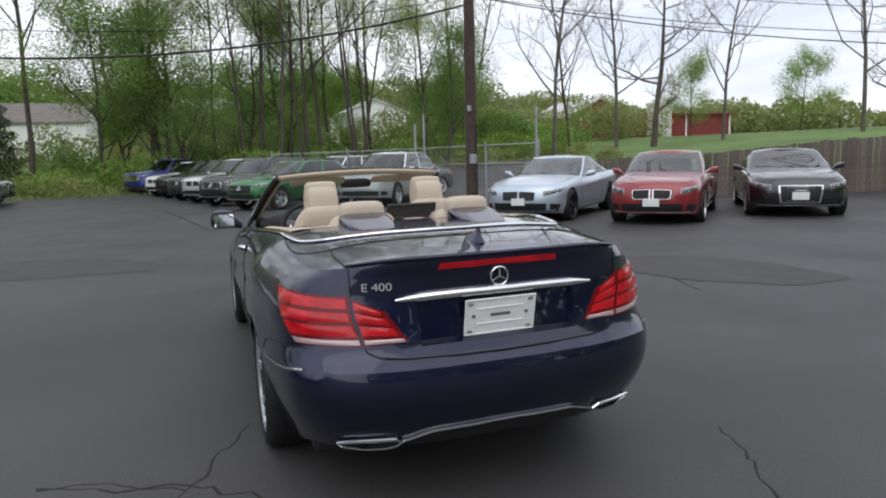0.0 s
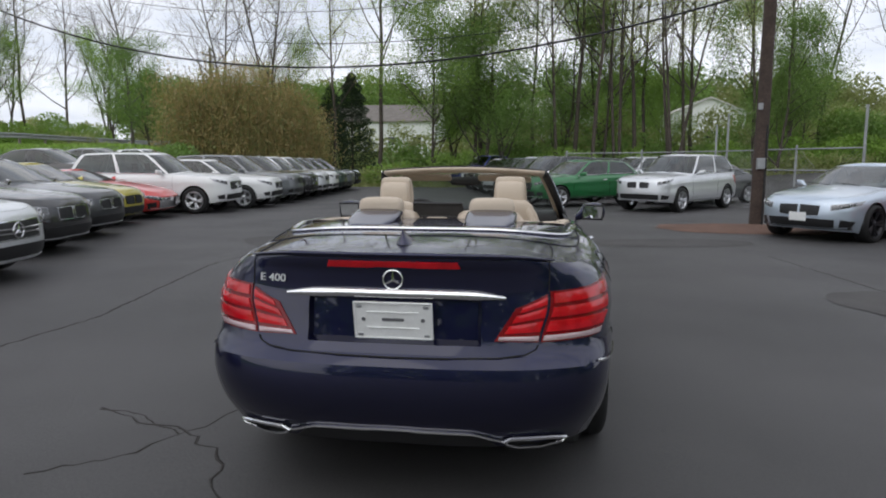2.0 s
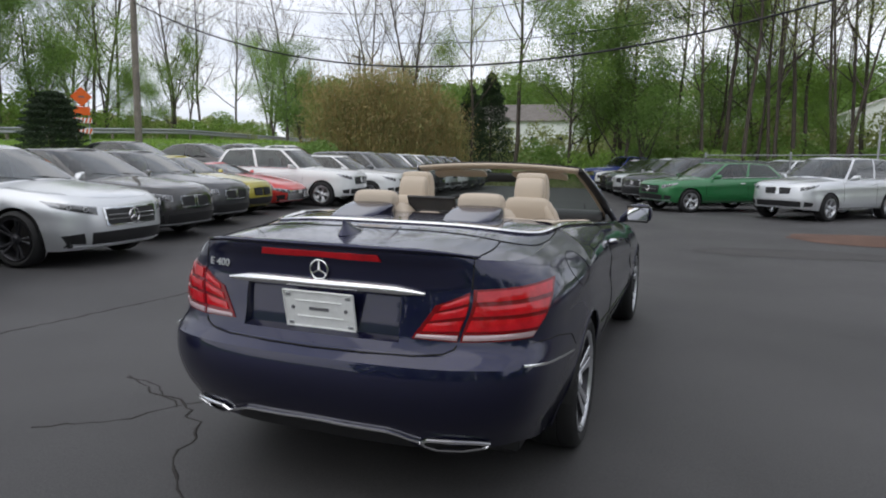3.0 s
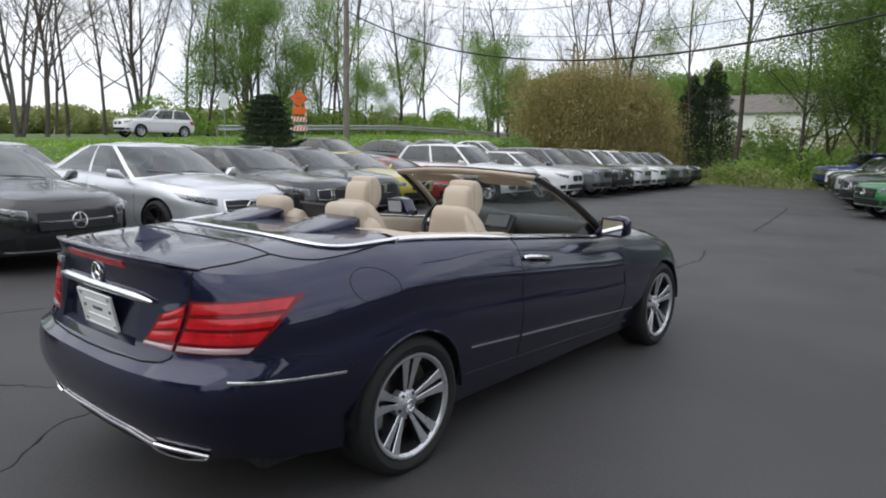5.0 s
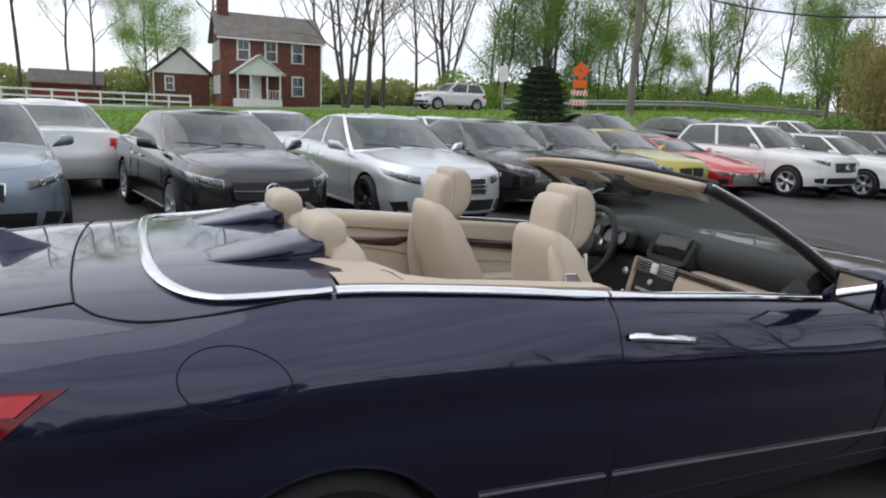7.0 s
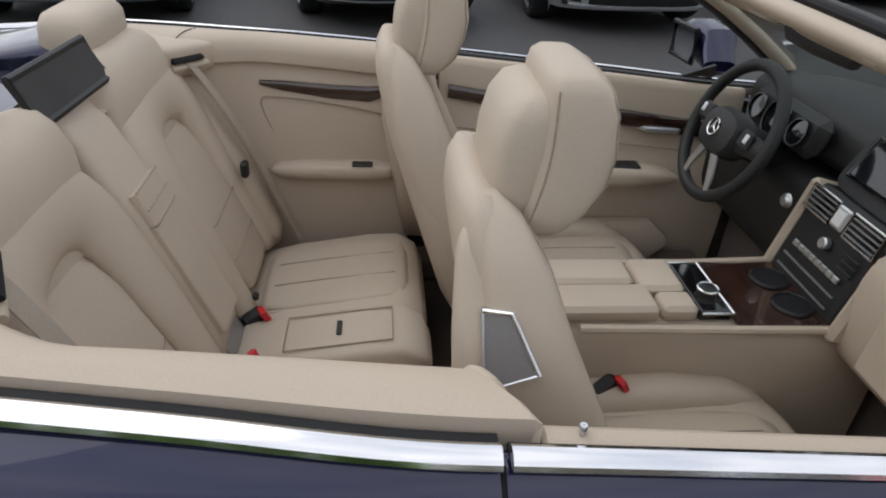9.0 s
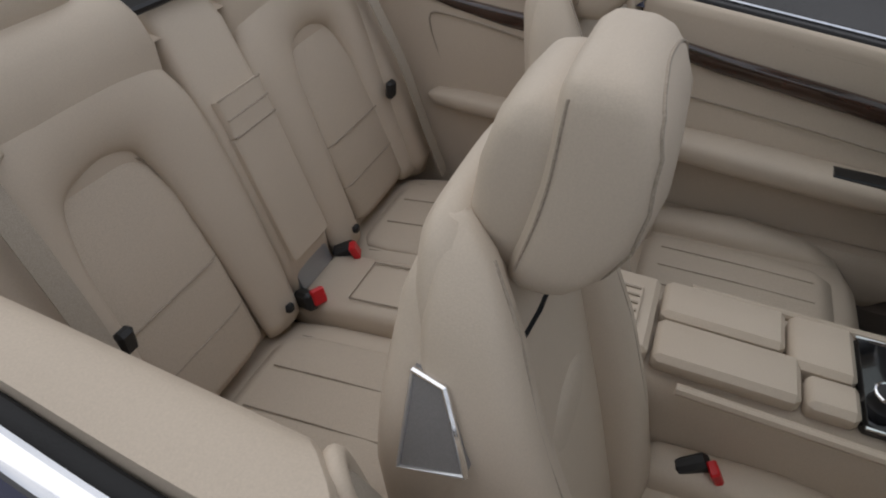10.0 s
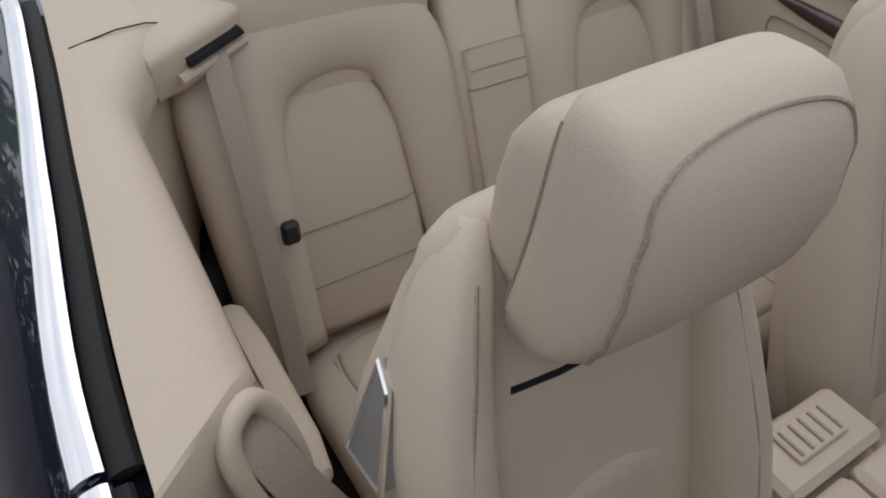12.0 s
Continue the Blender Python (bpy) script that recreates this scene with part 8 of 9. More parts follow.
# tall slim trees along the edge of the lot
for k, (x, y) in enumerate([(-3.75, 41), (-3.1, 41.5), (1.7, 40), (3.65, 39.5), (4.6, 43), (6.4, 41), (8.3, 39), (12.6, 38), (-12.9, 41), (-10.0, 41), (0.0, 44), (10.5, 44), (15.5, 41), (2.6, 42), (5.4, 40.3), (7.3, 43), (9.4, 40.6)]):
    plant(T_SPARSE[(0, 1, 0, 1, 0, 1, 2, 0)[k % 8]], x, y, 77 * k, rng.uniform(0.9, 1.1))
for k, (x, y) in enumerate([(-1.6, 40.5), (-4.9, 42.5), (13.6, 37.5), (-6.3, 41), (17, 43), (-2.7, 39.7), (-18.5, 46), (14.8, 44), (5.0, 45), (9.0, 46), (2.0, 46)]):
    plant(T_LEAFY[(1, 0, 1, 0, 2)[k % 5]], x, y, 50 * k, rng.uniform(0.8, 1.15))
for k, (x, y) in enumerate([(21, 37), (23.4, 39), (26.5, 38), (-21.5, 43), (-23, 46), (-19, 44), (34, 36), (-17.5, 42), (40, 30), (19, 46), (-28, 42)]):
    plant(T_BARE[k % 2], x, y, 60 * k, rng.uniform(0.8, 1.05))
plant(T_BARE[2], 28.5, 36.5, 20, 1.3)
plant(T_BARE[2], 46, 31, 140, 1.15)
plant(T_BARE[2], 51, 28, 220, 1.25)
plant(T_BARE[2], 57, 24, 300, 1.2)
plant(T_LEAFY[2], 37, 43, 10, 0.8)
plant(T_LEAFY[2], 50, 44, 80, 0.9)
# trees behind the road
for k in range(25):
    y = 15.5 + k * 1.95 + rng.uniform(-1, 1)
    x = -43 - rng.uniform(0, 16)
    plant((T_BARE[3], T_BARE[1], T_SPARSE[1], T_BARE[0], T_BARE[1], T_BARE[0])[k % 6], x, y, 47 * k, rng.uniform(0.85, 1.2))
for k in range(5):
    plant(T_BARE[k % 2], -62 - rng.uniform(0, 20), 18 + 11 * k, 31 * k, rng.uniform(1.0, 1.4))
for k, (x, y) in enumerate([(-41, 28), (-40, 31), (-42, 34), (-41, 37.5), (-40.5, 24.5), (-42, 41), (-43, 46), (-24, 38), (-30, 47), (-36, 52)]):
    plant(T_LEAFY[k % 3], x, y, 50 * k, rng.uniform(0.75, 1.0))
for k, (x, y) in enumerate([(-75, -3), (-80, 2), (-72, -9), (-86, -6), (-90, 4), (-78, 9), (-70, -14)]):
    plant((T_SPARSE[0], T_LEAFY[0], T_SPARSE[1])[k % 3], x, y, 50 * k, rng.uniform(1.1, 1.4))
# undergrowth of the wood
r2 = np.random.default_rng(8)
edge = [(x, 39 + r2.uniform(-0.6, 2.0), r2.uniform(0.9, 1.9), r2.uniform(0.9, 2.6)) for x in np.arange(-9, 24, 0.9)]
thicket("undergrowth", "dense green shrubs along the edge of the wood", edge, 26000, M_LEAF, 0.085, 41)
thicket("undergrowth", "deep green brush inside the wood", [(x, 42.5 + r2.uniform(-1, 3), r2.uniform(1.2, 2.2), r2.uniform(1.4, 3.6)) for x in np.arange(-9, 28, 1.2)], 40000, M_LEAFD, 0.1, 42)
thicket("undergrowth", "olive brush deeper in the wood", [(x, 50 + r2.uniform(-2, 4), r2.uniform(1.6, 2.8), r2.uniform(2.2, 4.8)) for x in np.arange(-30, 40, 1.8)], 46000, M_OLIVE, 0.14, 43)
thicket("undergrowth", "low tangled brush beside the lot", [(x, 37.8 + r2.uniform(-0.4, 0.8), r2.uniform(0.6, 1.2), r2.uniform(0.5, 1.3)) for x in np.arange(-30, 24, 0.8)], 16000, M_OLIVE, 0.07, 44)
thicket("far_wood", "wooded hill beyond the meadow", [(x, 118 + r2.uniform(-8, 10), r2.uniform(4, 8), r2.uniform(-1.5, 1.0) + float(np.interp(x, (-70, 25, 48, 62, 75, 98, 140), (10.5, 11.5, 13.5, 10, 9, 7.5, 5)))) for x in np.arange(-70, 150, 3.5)], 170000, M_OLIVE, 0.3, 45)
thicket("far_wood", "distant tree line in young leaf", [(x, 96 + r2.uniform(-6, 6), r2.uniform(3, 6), r2.uniform(6, 12)) for x in np.arange(-60, 24, 3)], 90000, M_LEAFD, 0.24, 46)
thicket("far_wood", "distant tree line past the meadow", [(x, 70 + r2.uniform(-6, 6), r2.uniform(2, 4), r2.uniform(3, 6)) for x in np.arange(66, 130, 4)], 9000, M_OLIVE, 0.35, 47)
thicket("roadside_brush", "green brush along the far side of the road", [(-41 + r2.uniform(-3, 2), y, r2.uniform(1.0, 2.2), r2.uniform(1.2, 3.6)) for y in np.arange(21, 60, 1.3)], 22000, M_LEAF, 0.11, 48)
thicket("roadside_brush", "olive scrub beyond the road", [(-50 + r2.uniform(-6, 2), y, r2.uniform(1.5, 2.8), r2.uniform(1.0, 3.5)) for y in np.arange(27, 70, 1.8)], 15000, M_OLIVE, 0.16, 49)
thicket("far_wood", "hazy woods far beyond the road", [(-105 + r2.uniform(-10, 8), y, r2.uniform(3, 6), r2.uniform(2.5, 6.0)) for y in np.arange(-30, 120, 3)], 80000, M_OLIVE, 0.28, 52)
# Unseen leaf mass behind the camera, added to darken what the paint reflects.
thicket("woods_edge", "unseen tall leaf wall added to darken reflections in the navy paint", [(30 + r2.uniform(-2, 3), y, r2.uniform(2.5, 4.5), r2.uniform(8, 13)) for y in np.arange(-34, 4, 3)] + [(x, -34 + r2.uniform(-3, 2), r2.uniform(2.5, 4.5), r2.uniform(7, 11)) for x in np.arange(-12, 30, 3)], 16000, M_LEAFD, 0.5, 53)
thicket("bank_shrub", "fresh green shrub at the foot of the bank", [(-15.2, 25.5, 1.1, 1.9), (-16.0, 26.4, 0.9, 1.4), (-14.6, 27.3, 1.0, 1.2)], 5000, M_LEAFD, 0.07, 50)
thicket("meadow_shrub", "budding shrubs behind the fence", [(13 + k * 1.6, 25 + r2.uniform(-2, 2), r2.uniform(0.6, 1.1), r2.uniform(0.5, 1.1)) for k in range(4)], 6000, M_OLIVE, 0.05, 51)


# dry bamboo grove
def bamboo():
    r = np.random.default_rng(61)
    g = Geo()
    cs = []
    for k in range(240):
        u = r.uniform()
        x, y = -20.3 + 6.9 * u + r.normal() * 0.45, 34.4 + 4.6 * u + r.uniform(-1.6, 1.8)
        h = (6.7 + r.uniform(-1.7, 0.6)) * (0.62 + 0.38 * math.sin(math.pi * min(1, max(0, u))) ** 0.6)
        z0 = ground_z(x, y) - 0.1
        a, bend = r.uniform(0, 2 * math.pi), r.uniform(0.2, 0.9)
        pts = [Vector((x + math.cos(a) * bend * q * q, y + math.sin(a) * bend * q * q, z0 + h * q)) for q in (0, 0.35, 0.7, 1)]
        g.tube(pts, [0.028, 0.024, 0.016, 0.006], sides=4, cap=False)
        m = 300
        q = r.uniform(0.06, 1.0, m) ** 0.8
        spread = 0.3 + 0.45 * (1 - q)
        cs.append(np.stack([x + math.cos(a) * bend * q * q + r.normal(size=m) * spread, y + math.sin(a) * bend * q * q + r.normal(size=m) * spread, z0 + h * q + r.normal(size=m) * 0.15], 1))
    cs = np.concatenate(cs)
    tagged(new("bamboo_stalks", g.mesh("bamboo_stalks", M_STALK, 180)), "dry golden bamboo stalks in a dense grove", "bamboo", kind="stuff")
    half = len(cs) * 3 // 5
    r.shuffle(cs)
    tagged(new("bamboo_leaves", quads_mesh("bamboo_leaves", cs[:half], 0.044, M_BAMBOO, -0.9, r, 2.2)), "dry golden-brown bamboo leaves", "bamboo", kind="stuff")
    tagged(new("bamboo_leaves", quads_mesh("bamboo_leaves", cs[half:], 0.043, M_OLIVE, -0.9, r, 2.2)), "olive-green bamboo leaves", "bamboo", kind="stuff")


bamboo()


def conifer(x, y, h, w, material, label, n=24000, size=0.055, blunt=0.0):
    r = np.random.default_rng(int(h * 100))
    z0 = ground_z(x, y)
    ob = thing("conifer", label, "conifer", pose(x, y, z0))
    part("trunk", Geo().tube([(0, 0, -0.2), (0, 0, h * 0.9)], [0.12, 0.02], sides=8), M_BARK, ob)
    q = r.uniform(0, 1, n) ** 0.75
    rad = w * ((1 - q) ** (0.6 if not blunt else blunt)) * np.sqrt(r.uniform(0.15, 1, n)) * (1 + 0.16 * np.sin(q * 60))
    a = r.uniform(0, 2 * np.pi, n)
    c = np.stack([np.cos(a) * rad, np.sin(a) * rad, 0.15 + q * (h - 0.1)], 1)
    part("crown", quads_mesh("crown", c, size, material, 0.2, r), material, ob)


conifer(-13.4, 47, 8.0, 2.2, M_NEEDLE, "dark spruce behind the bamboo")
conifer(-16.0, 50, 7.0, 2.0, M_NEEDLE, "dark spruce deeper in the wood")
conifer(-17.2, 13.1, 2.0, 1.0, M_NEEDLE, "dark round evergreen shrub on the bank", 26000, 0.03, 0.32)


# poles and cables
def utility_pole(x, y, h, r, material, label):
    z = ground_z(x, y)
    ob = thing("utility_pole", label, "utility pole", pose(x, y, z), "utility poles")
    part("shaft", Geo().tube([(0, 0, -0.3), (0.02, 0, h * 0.5), (0.03, 0.02, h)], [r, r * 0.85, r * 0.68], sides=14), material, ob, smooth=60)
    part("crossarm", Geo().box((0, 0, h - 0.6), (0.1, 2.2, 0.12), bevel=0.01), material, ob)
    for k in (-0.9, 0.0, 0.9):
        part("insulator", Geo().lathe([(0.02, 0), (0.05, 0.03), (0.05, 0.08), (0.03, 0.14), (0.0, 0.16)], 12, "z", (0, k, h - 0.54)), M_STEEL, ob)
    return ob


up1 = utility_pole(5.33, 13.3, 10.5, 0.15, M_POLE, "dark creosoted utility pole at the edge of the lot")
part("meter_box", Geo().box((-0.03, -0.17, 1.37), (0.16, 0.1, 0.24), bevel=0.01), M_STEEL, up1, "small grey box")
part("tag", Geo().box((-0.09, -0.14, 2.6), (0.1, 0.02, 0.14), bevel=0.004), M_STEEL, up1)
part("conduit", Geo().tube([(0.08, -0.14, 0), (0.08, -0.13, 2.2)], 0.02, sides=8), M_BLACK, up1)
up2 = utility_pole(-19.3, 18.6, 10.0, 0.14, M_POLEPALE, "pale weathered utility pole beside the road")
utility_pole(-24, 46, 9.0, 0.13, M_POLEPALE, "grey utility pole behind the bamboo")


def cable(a, b, sag, r, label="black overhead cable between poles"):
    a, b = Vector(a), Vector(b)
    pts = [a.lerp(b, k / 24) - Vector((0, 0, sag * 4 * (k / 24) * (1 - k / 24))) for k in range(25)]
    whole("cable", Geo().tube(pts, r, sides=5), M_CABLE, label, "cable", group="overhead cables", smooth=180)


cable((5.33, 13.3, 5.0), (-19.3, 18.6, 7.1), 2.1, 0.026, "thick black overhead cable between poles")
cable((5.33, 13.3, 5.2), (-19.3, 18.6, 7.6), 1.8, 0.009)
cable((5.33, 13.5, 6.3), (-19.3, 18.8, 8.2), 1.8, 0.008)
cable((5.33, 13.3, 5.2), (36, 2, 6.0), 1.95, 0.014, "black overhead cable leaving the lot")
cable((5.33, 13.3, 5.2), (36, 2, 6.3), 1.75, 0.01, "black overhead cable leaving the lot")
cable((5.33, 13.4, 5.9), (36, 2.5, 6.8), 1.75, 0.009, "black overhead cable leaving the lot")
cable((-19.3, 18.6, 8.6), (-16, -30, 8.9), 1.2, 0.016, "black overhead cable along the road")
cable((-19.3, 18.6, 9.5), (-16, -30, 9.9), 1.2, 0.012, "black overhead cable along the road")


# chain-link fence by the pole
def chain_fence():
    ob = thing("chain_fence", "galvanised chain-link fence with a gate", "fence")
    line = [(1.6, 24.5), (4.2, 22.8), (6.2, 20.6), (7.6, 17.6), (8.6, 15.9)]
    for k, (x, y) in enumerate(line):
        z = ground_z(x, y)
        part("post", Geo().tube([(x, y, z - 0.1), (x, y, z + (1.85 if k != 2 else 2.6))], 0.032, sides=8), M_STEEL, ob)
        part("post_cap", Geo().lathe([(0.036, 0), (0.03, 0.03), (0.0, 0.045)], 10, "z", (x, y, z + (1.85 if k != 2 else 2.6))), M_STEEL, ob)
    for (x0, y0), (x1, y1) in zip(line, line[1:]):
        for h in (1.78, 1.2):
            part("rail", Geo().tube([(x0, y0, ground_z(x0, y0) + h), (x1, y1, ground_z(x1, y1) + h)], 0.02, sides=6), M_STEEL, ob)
        w = Geo()
        n = int(math.hypot(x1 - x0, y1 - y0) / 0.12)
        for q in range(n):
            for e in (-1, 1):
                u0, u1 = q / n, min(1, max(0, (q + e * 14) / n))
                a = Vector((x0 + (x1 - x0) * u0, y0 + (y1 - y0) * u0, ground_z(x0, y0) + 0.05))
                b = Vector((x0 + (x1 - x0) * u1, y0 + (y1 - y0) * u1, ground_z(x0, y0) + 0.05 + 1.7 * abs(u1 - u0) * n / 14))
                w.tube([a, b], 0.0035, sides=3, cap=False)
        tagged(part("wire_mesh", w, M_STEEL, ob, smooth=180), kind="stuff")


chain_fence()
for x, y, h in ((8.9, 16.6, 2.9), (6.6, 20.8, 3.0)):
    whole("steel_post", Geo().tube([(x, y, ground_z(x, y) - 0.1), (x, y, ground_z(x, y) + h)], 0.035, sides=10), M_STEEL, "tall thin galvanised steel post", "post", group="steel posts")


# board fence
def board_fence():
    ob = thing("board_fence", "weathered grey-brown board fence along the lot", "fence")
    line = [(8.7, 16.0, 1.12), (10.8, 14.9, 1.15), (13.2, 13.6, 1.24), (16.0, 11.9, 1.52), (19.0, 10.2, 1.62), (24.0, 7.4, 1.72), (30.0, 4.2, 1.8)]
    board = Geo().box((0, 0, 0.5), (0.135, 0.022, 1.0), bevel=0.004).mesh("board", M_FENCE, 0)
    k = 0
    for (x0, y0, h0), (x1, y1, h1) in zip(line, line[1:]):
        d = math.hypot(x1 - x0, y1 - y0)
        ang = math.degrees(math.atan2(y1 - y0, x1 - x0))
        n = int(d / 0.142)
        for q in range(n):
            u = q / n
            x, y = x0 + (x1 - x0) * u, y0 + (y1 - y0) * u
            b = new("board", board)
            b.parent = ob
            hh = h0 + (h1 - h0) * u + rng.normal() * 0.012
            z = -0.25
            b.matrix_local = pose(x, y, z, rng.normal() * 0.4, rng.normal() * 0.5, ang) @ Matrix.Diagonal((1, 1, hh - z, 1))
            k += 1
        for hz in (0.15, 0.75):
            nx, ny = (y0 - y1) / d * 0.04, (x1 - x0) / d * 0.04
            part("rail", Geo().tube([(x0 + nx, y0 + ny, hz), (x1 + nx, y1 + ny, hz)], 0.04, sides=4), M_FENCE, ob)


board_fence()


# signs by the road
def roadwork_sign():
    x, y = -19.7, 16.4
    z = ground_z(x, y)
    ob = thing("roadwork_sign", "orange diamond roadwork sign above a striped barrier", "road sign", pose(x, y, z, 0, 0, -37))
    for e in (-0.22, 0.22):
        part("post", Geo().box((0, e, 0.85), (0.05, 0.05, 1.75), bevel=0.005), M_STEEL, ob)
    part("diamond", Geo().box((0.04, 0, 1.72), (0.02, 0.5, 0.5), pose(0, 0, 0, 45).to_3x3().to_4x4(), bevel=0.006), M_ORANGE, ob)
    part("plaque", Geo().box((0.04, 0, 1.22), (0.02, 0.52, 0.3), bevel=0.006), M_ORANGE, ob)
    part("print_bar", Geo().box((0.053, 0, 1.72), (0.004, 0.2, 0.05)), M_GREYTXT, ob)
    for zz in (0.88, 0.5):
        bd = part("barrier_board", Geo().box((0.05, 0, zz), (0.02, 0.62, 0.19), bevel=0.004), M_WHITE, ob)
        for k in range(-2, 3):
            q = [Vector((0.063, k * 0.125 - 0.055, zz - 0.09)), Vector((0.063, k * 0.125 + 0.005, zz - 0.09)), Vector((0.063, k * 0.125 + 0.055, zz + 0.09)), Vector((0.063, k * 0.125 - 0.005, zz + 0.09))]
            part("stripe", Geo().add(q, [(0, 1, 2, 3)]), M_ORANGE, bd, smooth=0)
    part("foot", Geo().box((0.0, 0, 0.03), (0.5, 0.7, 0.06), bevel=0.02), M_BLACK, ob)


roadwork_sign()
ws = thing("road_sign", "white rectangular road sign on a steel post", "road sign", pose(-20.4, 13.4, ground_z(-20.4, 13.4), 0, 0, -33))
part("post", Geo().box((0, 0, 0.85), (0.04, 0.04, 1.8)), M_STEEL, ws)
part("plate", Geo().box((0.03, 0, 1.55), (0.012, 0.34, 0.56), bevel=0.004), M_WHITE, ws)


def guard_rail():
    ob = thing("guard_rail", "galvanised road guard rail on short posts", "guard rail")
    ys = list(np.arange(18.0, 62, 2.0))
    for y in ys:
        z = ground_z(-28.5, y)
        part("post", Geo().box((-28.5, y, z + 0.3), (0.1, 0.12, 0.75), bevel=0.01), M_POLEPALE, ob)
    prof = [(0, -0.15), (0.04, -0.1), (0.0, -0.02), (0.0, 0.02), (0.04, 0.1), (0, 0.15)]
    part("rail", Geo().grid([[Vector((-28.42 + dx, y, ground_z(-28.5, y) + 0.55 + dz)) for dx, dz in prof] for y in ys]), M_STEEL, ob, smooth=30)


guard_rail()

# ---- buildings ----
def window(parent, c, w, h, axis, out, panes=True):
    """A sash window set in a wall whose outward direction is out along axis x or y."""
    def bx(dx, dz, sx, sz, depth, shift):
        cc = [c[0], c[1], c[2] + dz]
        size = [0, 0, sz]
        if axis == "x":
            cc[0] += out * shift
            cc[1] += dx
            size[0], size[1] = depth, sx
        else:
            cc[1] += out * shift
            cc[0] += dx
            size[0], size[1] = sx, depth
        return Geo().box(cc, size, bevel=0.006)

    wn_ = part("window", bx(0, 0, w, h, 0.08, 0.0), M_WINDOW, parent, "sash window in a white frame", smooth=0)
    for dx, dz, sx, sz in ((-w / 2, 0, 0.12, h + 0.12), (w / 2, 0, 0.12, h + 0.12), (0, h / 2, w, 0.12), (0, -h / 2, w + 0.2, 0.1), (0, 0, w, 0.06)):
        part("frame", bx(dx, dz, sx, sz, 0.12, 0.03), M_WHITE, wn_, smooth=0)
    if panes:
        part("glazing_bar", bx(0, h / 4, 0.03, h / 2, 0.1, 0.02), M_WHITE, wn_, smooth=0)


def gable_roof(parent, x0, x1, y0, y1, z_eave, z_ridge, material, along="y", over=0.35, thick=0.16, name="roof"):
    """Two slopes with thickness; the ridge runs along x or y."""
    if along == "y":
        xm = (x0 + x1) / 2
        prof = [(x0 - over, z_eave - 0.2), (xm, z_ridge), (x1 + over, z_eave - 0.2)]
        rows = [[Vector((x, y, z + t)) for x, z in prof] for y, t in ((y0 - over, 0), (y1 + over, 0))]
        top = [[Vector((x, y, z + thick)) for x, z in prof] for y in (y0 - over, y1 + over)]
    else:
        ym = (y0 + y1) / 2
        prof = [(y0 - over, z_eave - 0.2), (ym, z_ridge), (y1 + over, z_eave - 0.2)]
        rows = [[Vector((x, y, z)) for y, z in prof] for x in (x0 - over, x1 + over)]
        top = [[Vector((x, y, z + thick)) for y, z in prof] for x in (x0 - over, x1 + over)]
    g = Geo().grid(rows, flip=True).grid(top)
    for i in (0, 1):
        g.grid([rows[i], top[i]])
    for j in (0, 2):
        g.add([rows[0][j], rows[1][j], top[1][j], top[0][j]], [(0, 1, 2, 3)])
    return part(name, g, material, parent, smooth=0)


def gable_walls(parent, x0, x1, y0, y1, z0, z1, zr, material, along="y", name="wall"):
    g = Geo()
    if along == "y":
        xm = (x0 + x1) / 2
        for y, fl in ((y0, False), (y1, True)):
            g.add([(x0, y, z0), (x1, y, z0), (x1, y, z1), (xm, y, zr), (x0, y, z1)], [(0, 1, 2, 3, 4) if not fl else (4, 3, 2, 1, 0)])
        g.add([(x0, y0, z0), (x0, y1, z0), (x0, y1, z1), (x0, y0, z1)], [(3, 2, 1, 0)])
        g.add([(x1, y0, z0), (x1, y1, z0), (x1, y1, z1), (x1, y0, z1)], [(0, 1, 2, 3)])
    else:
        ym = (y0 + y1) / 2
        for x, fl in ((x0, True), (x1, False)):
            g.add([(x, y0, z0), (x, y1, z0), (x, y1, z1), (x, ym, zr), (x, y0, z1)], [(0, 1, 2, 3, 4) if not fl else (4, 3, 2, 1, 0)])
        g.add([(x0, y0, z0), (x1, y0, z0), (x1, y0, z1), (x0, y0, z1)], [(0, 1, 2, 3)])
        g.add([(x0, y1, z0), (x1, y1, z0), (x1, y1, z1), (x0, y1, z1)], [(3, 2, 1, 0)])
    return part(name, g, material, parent, smooth=0)


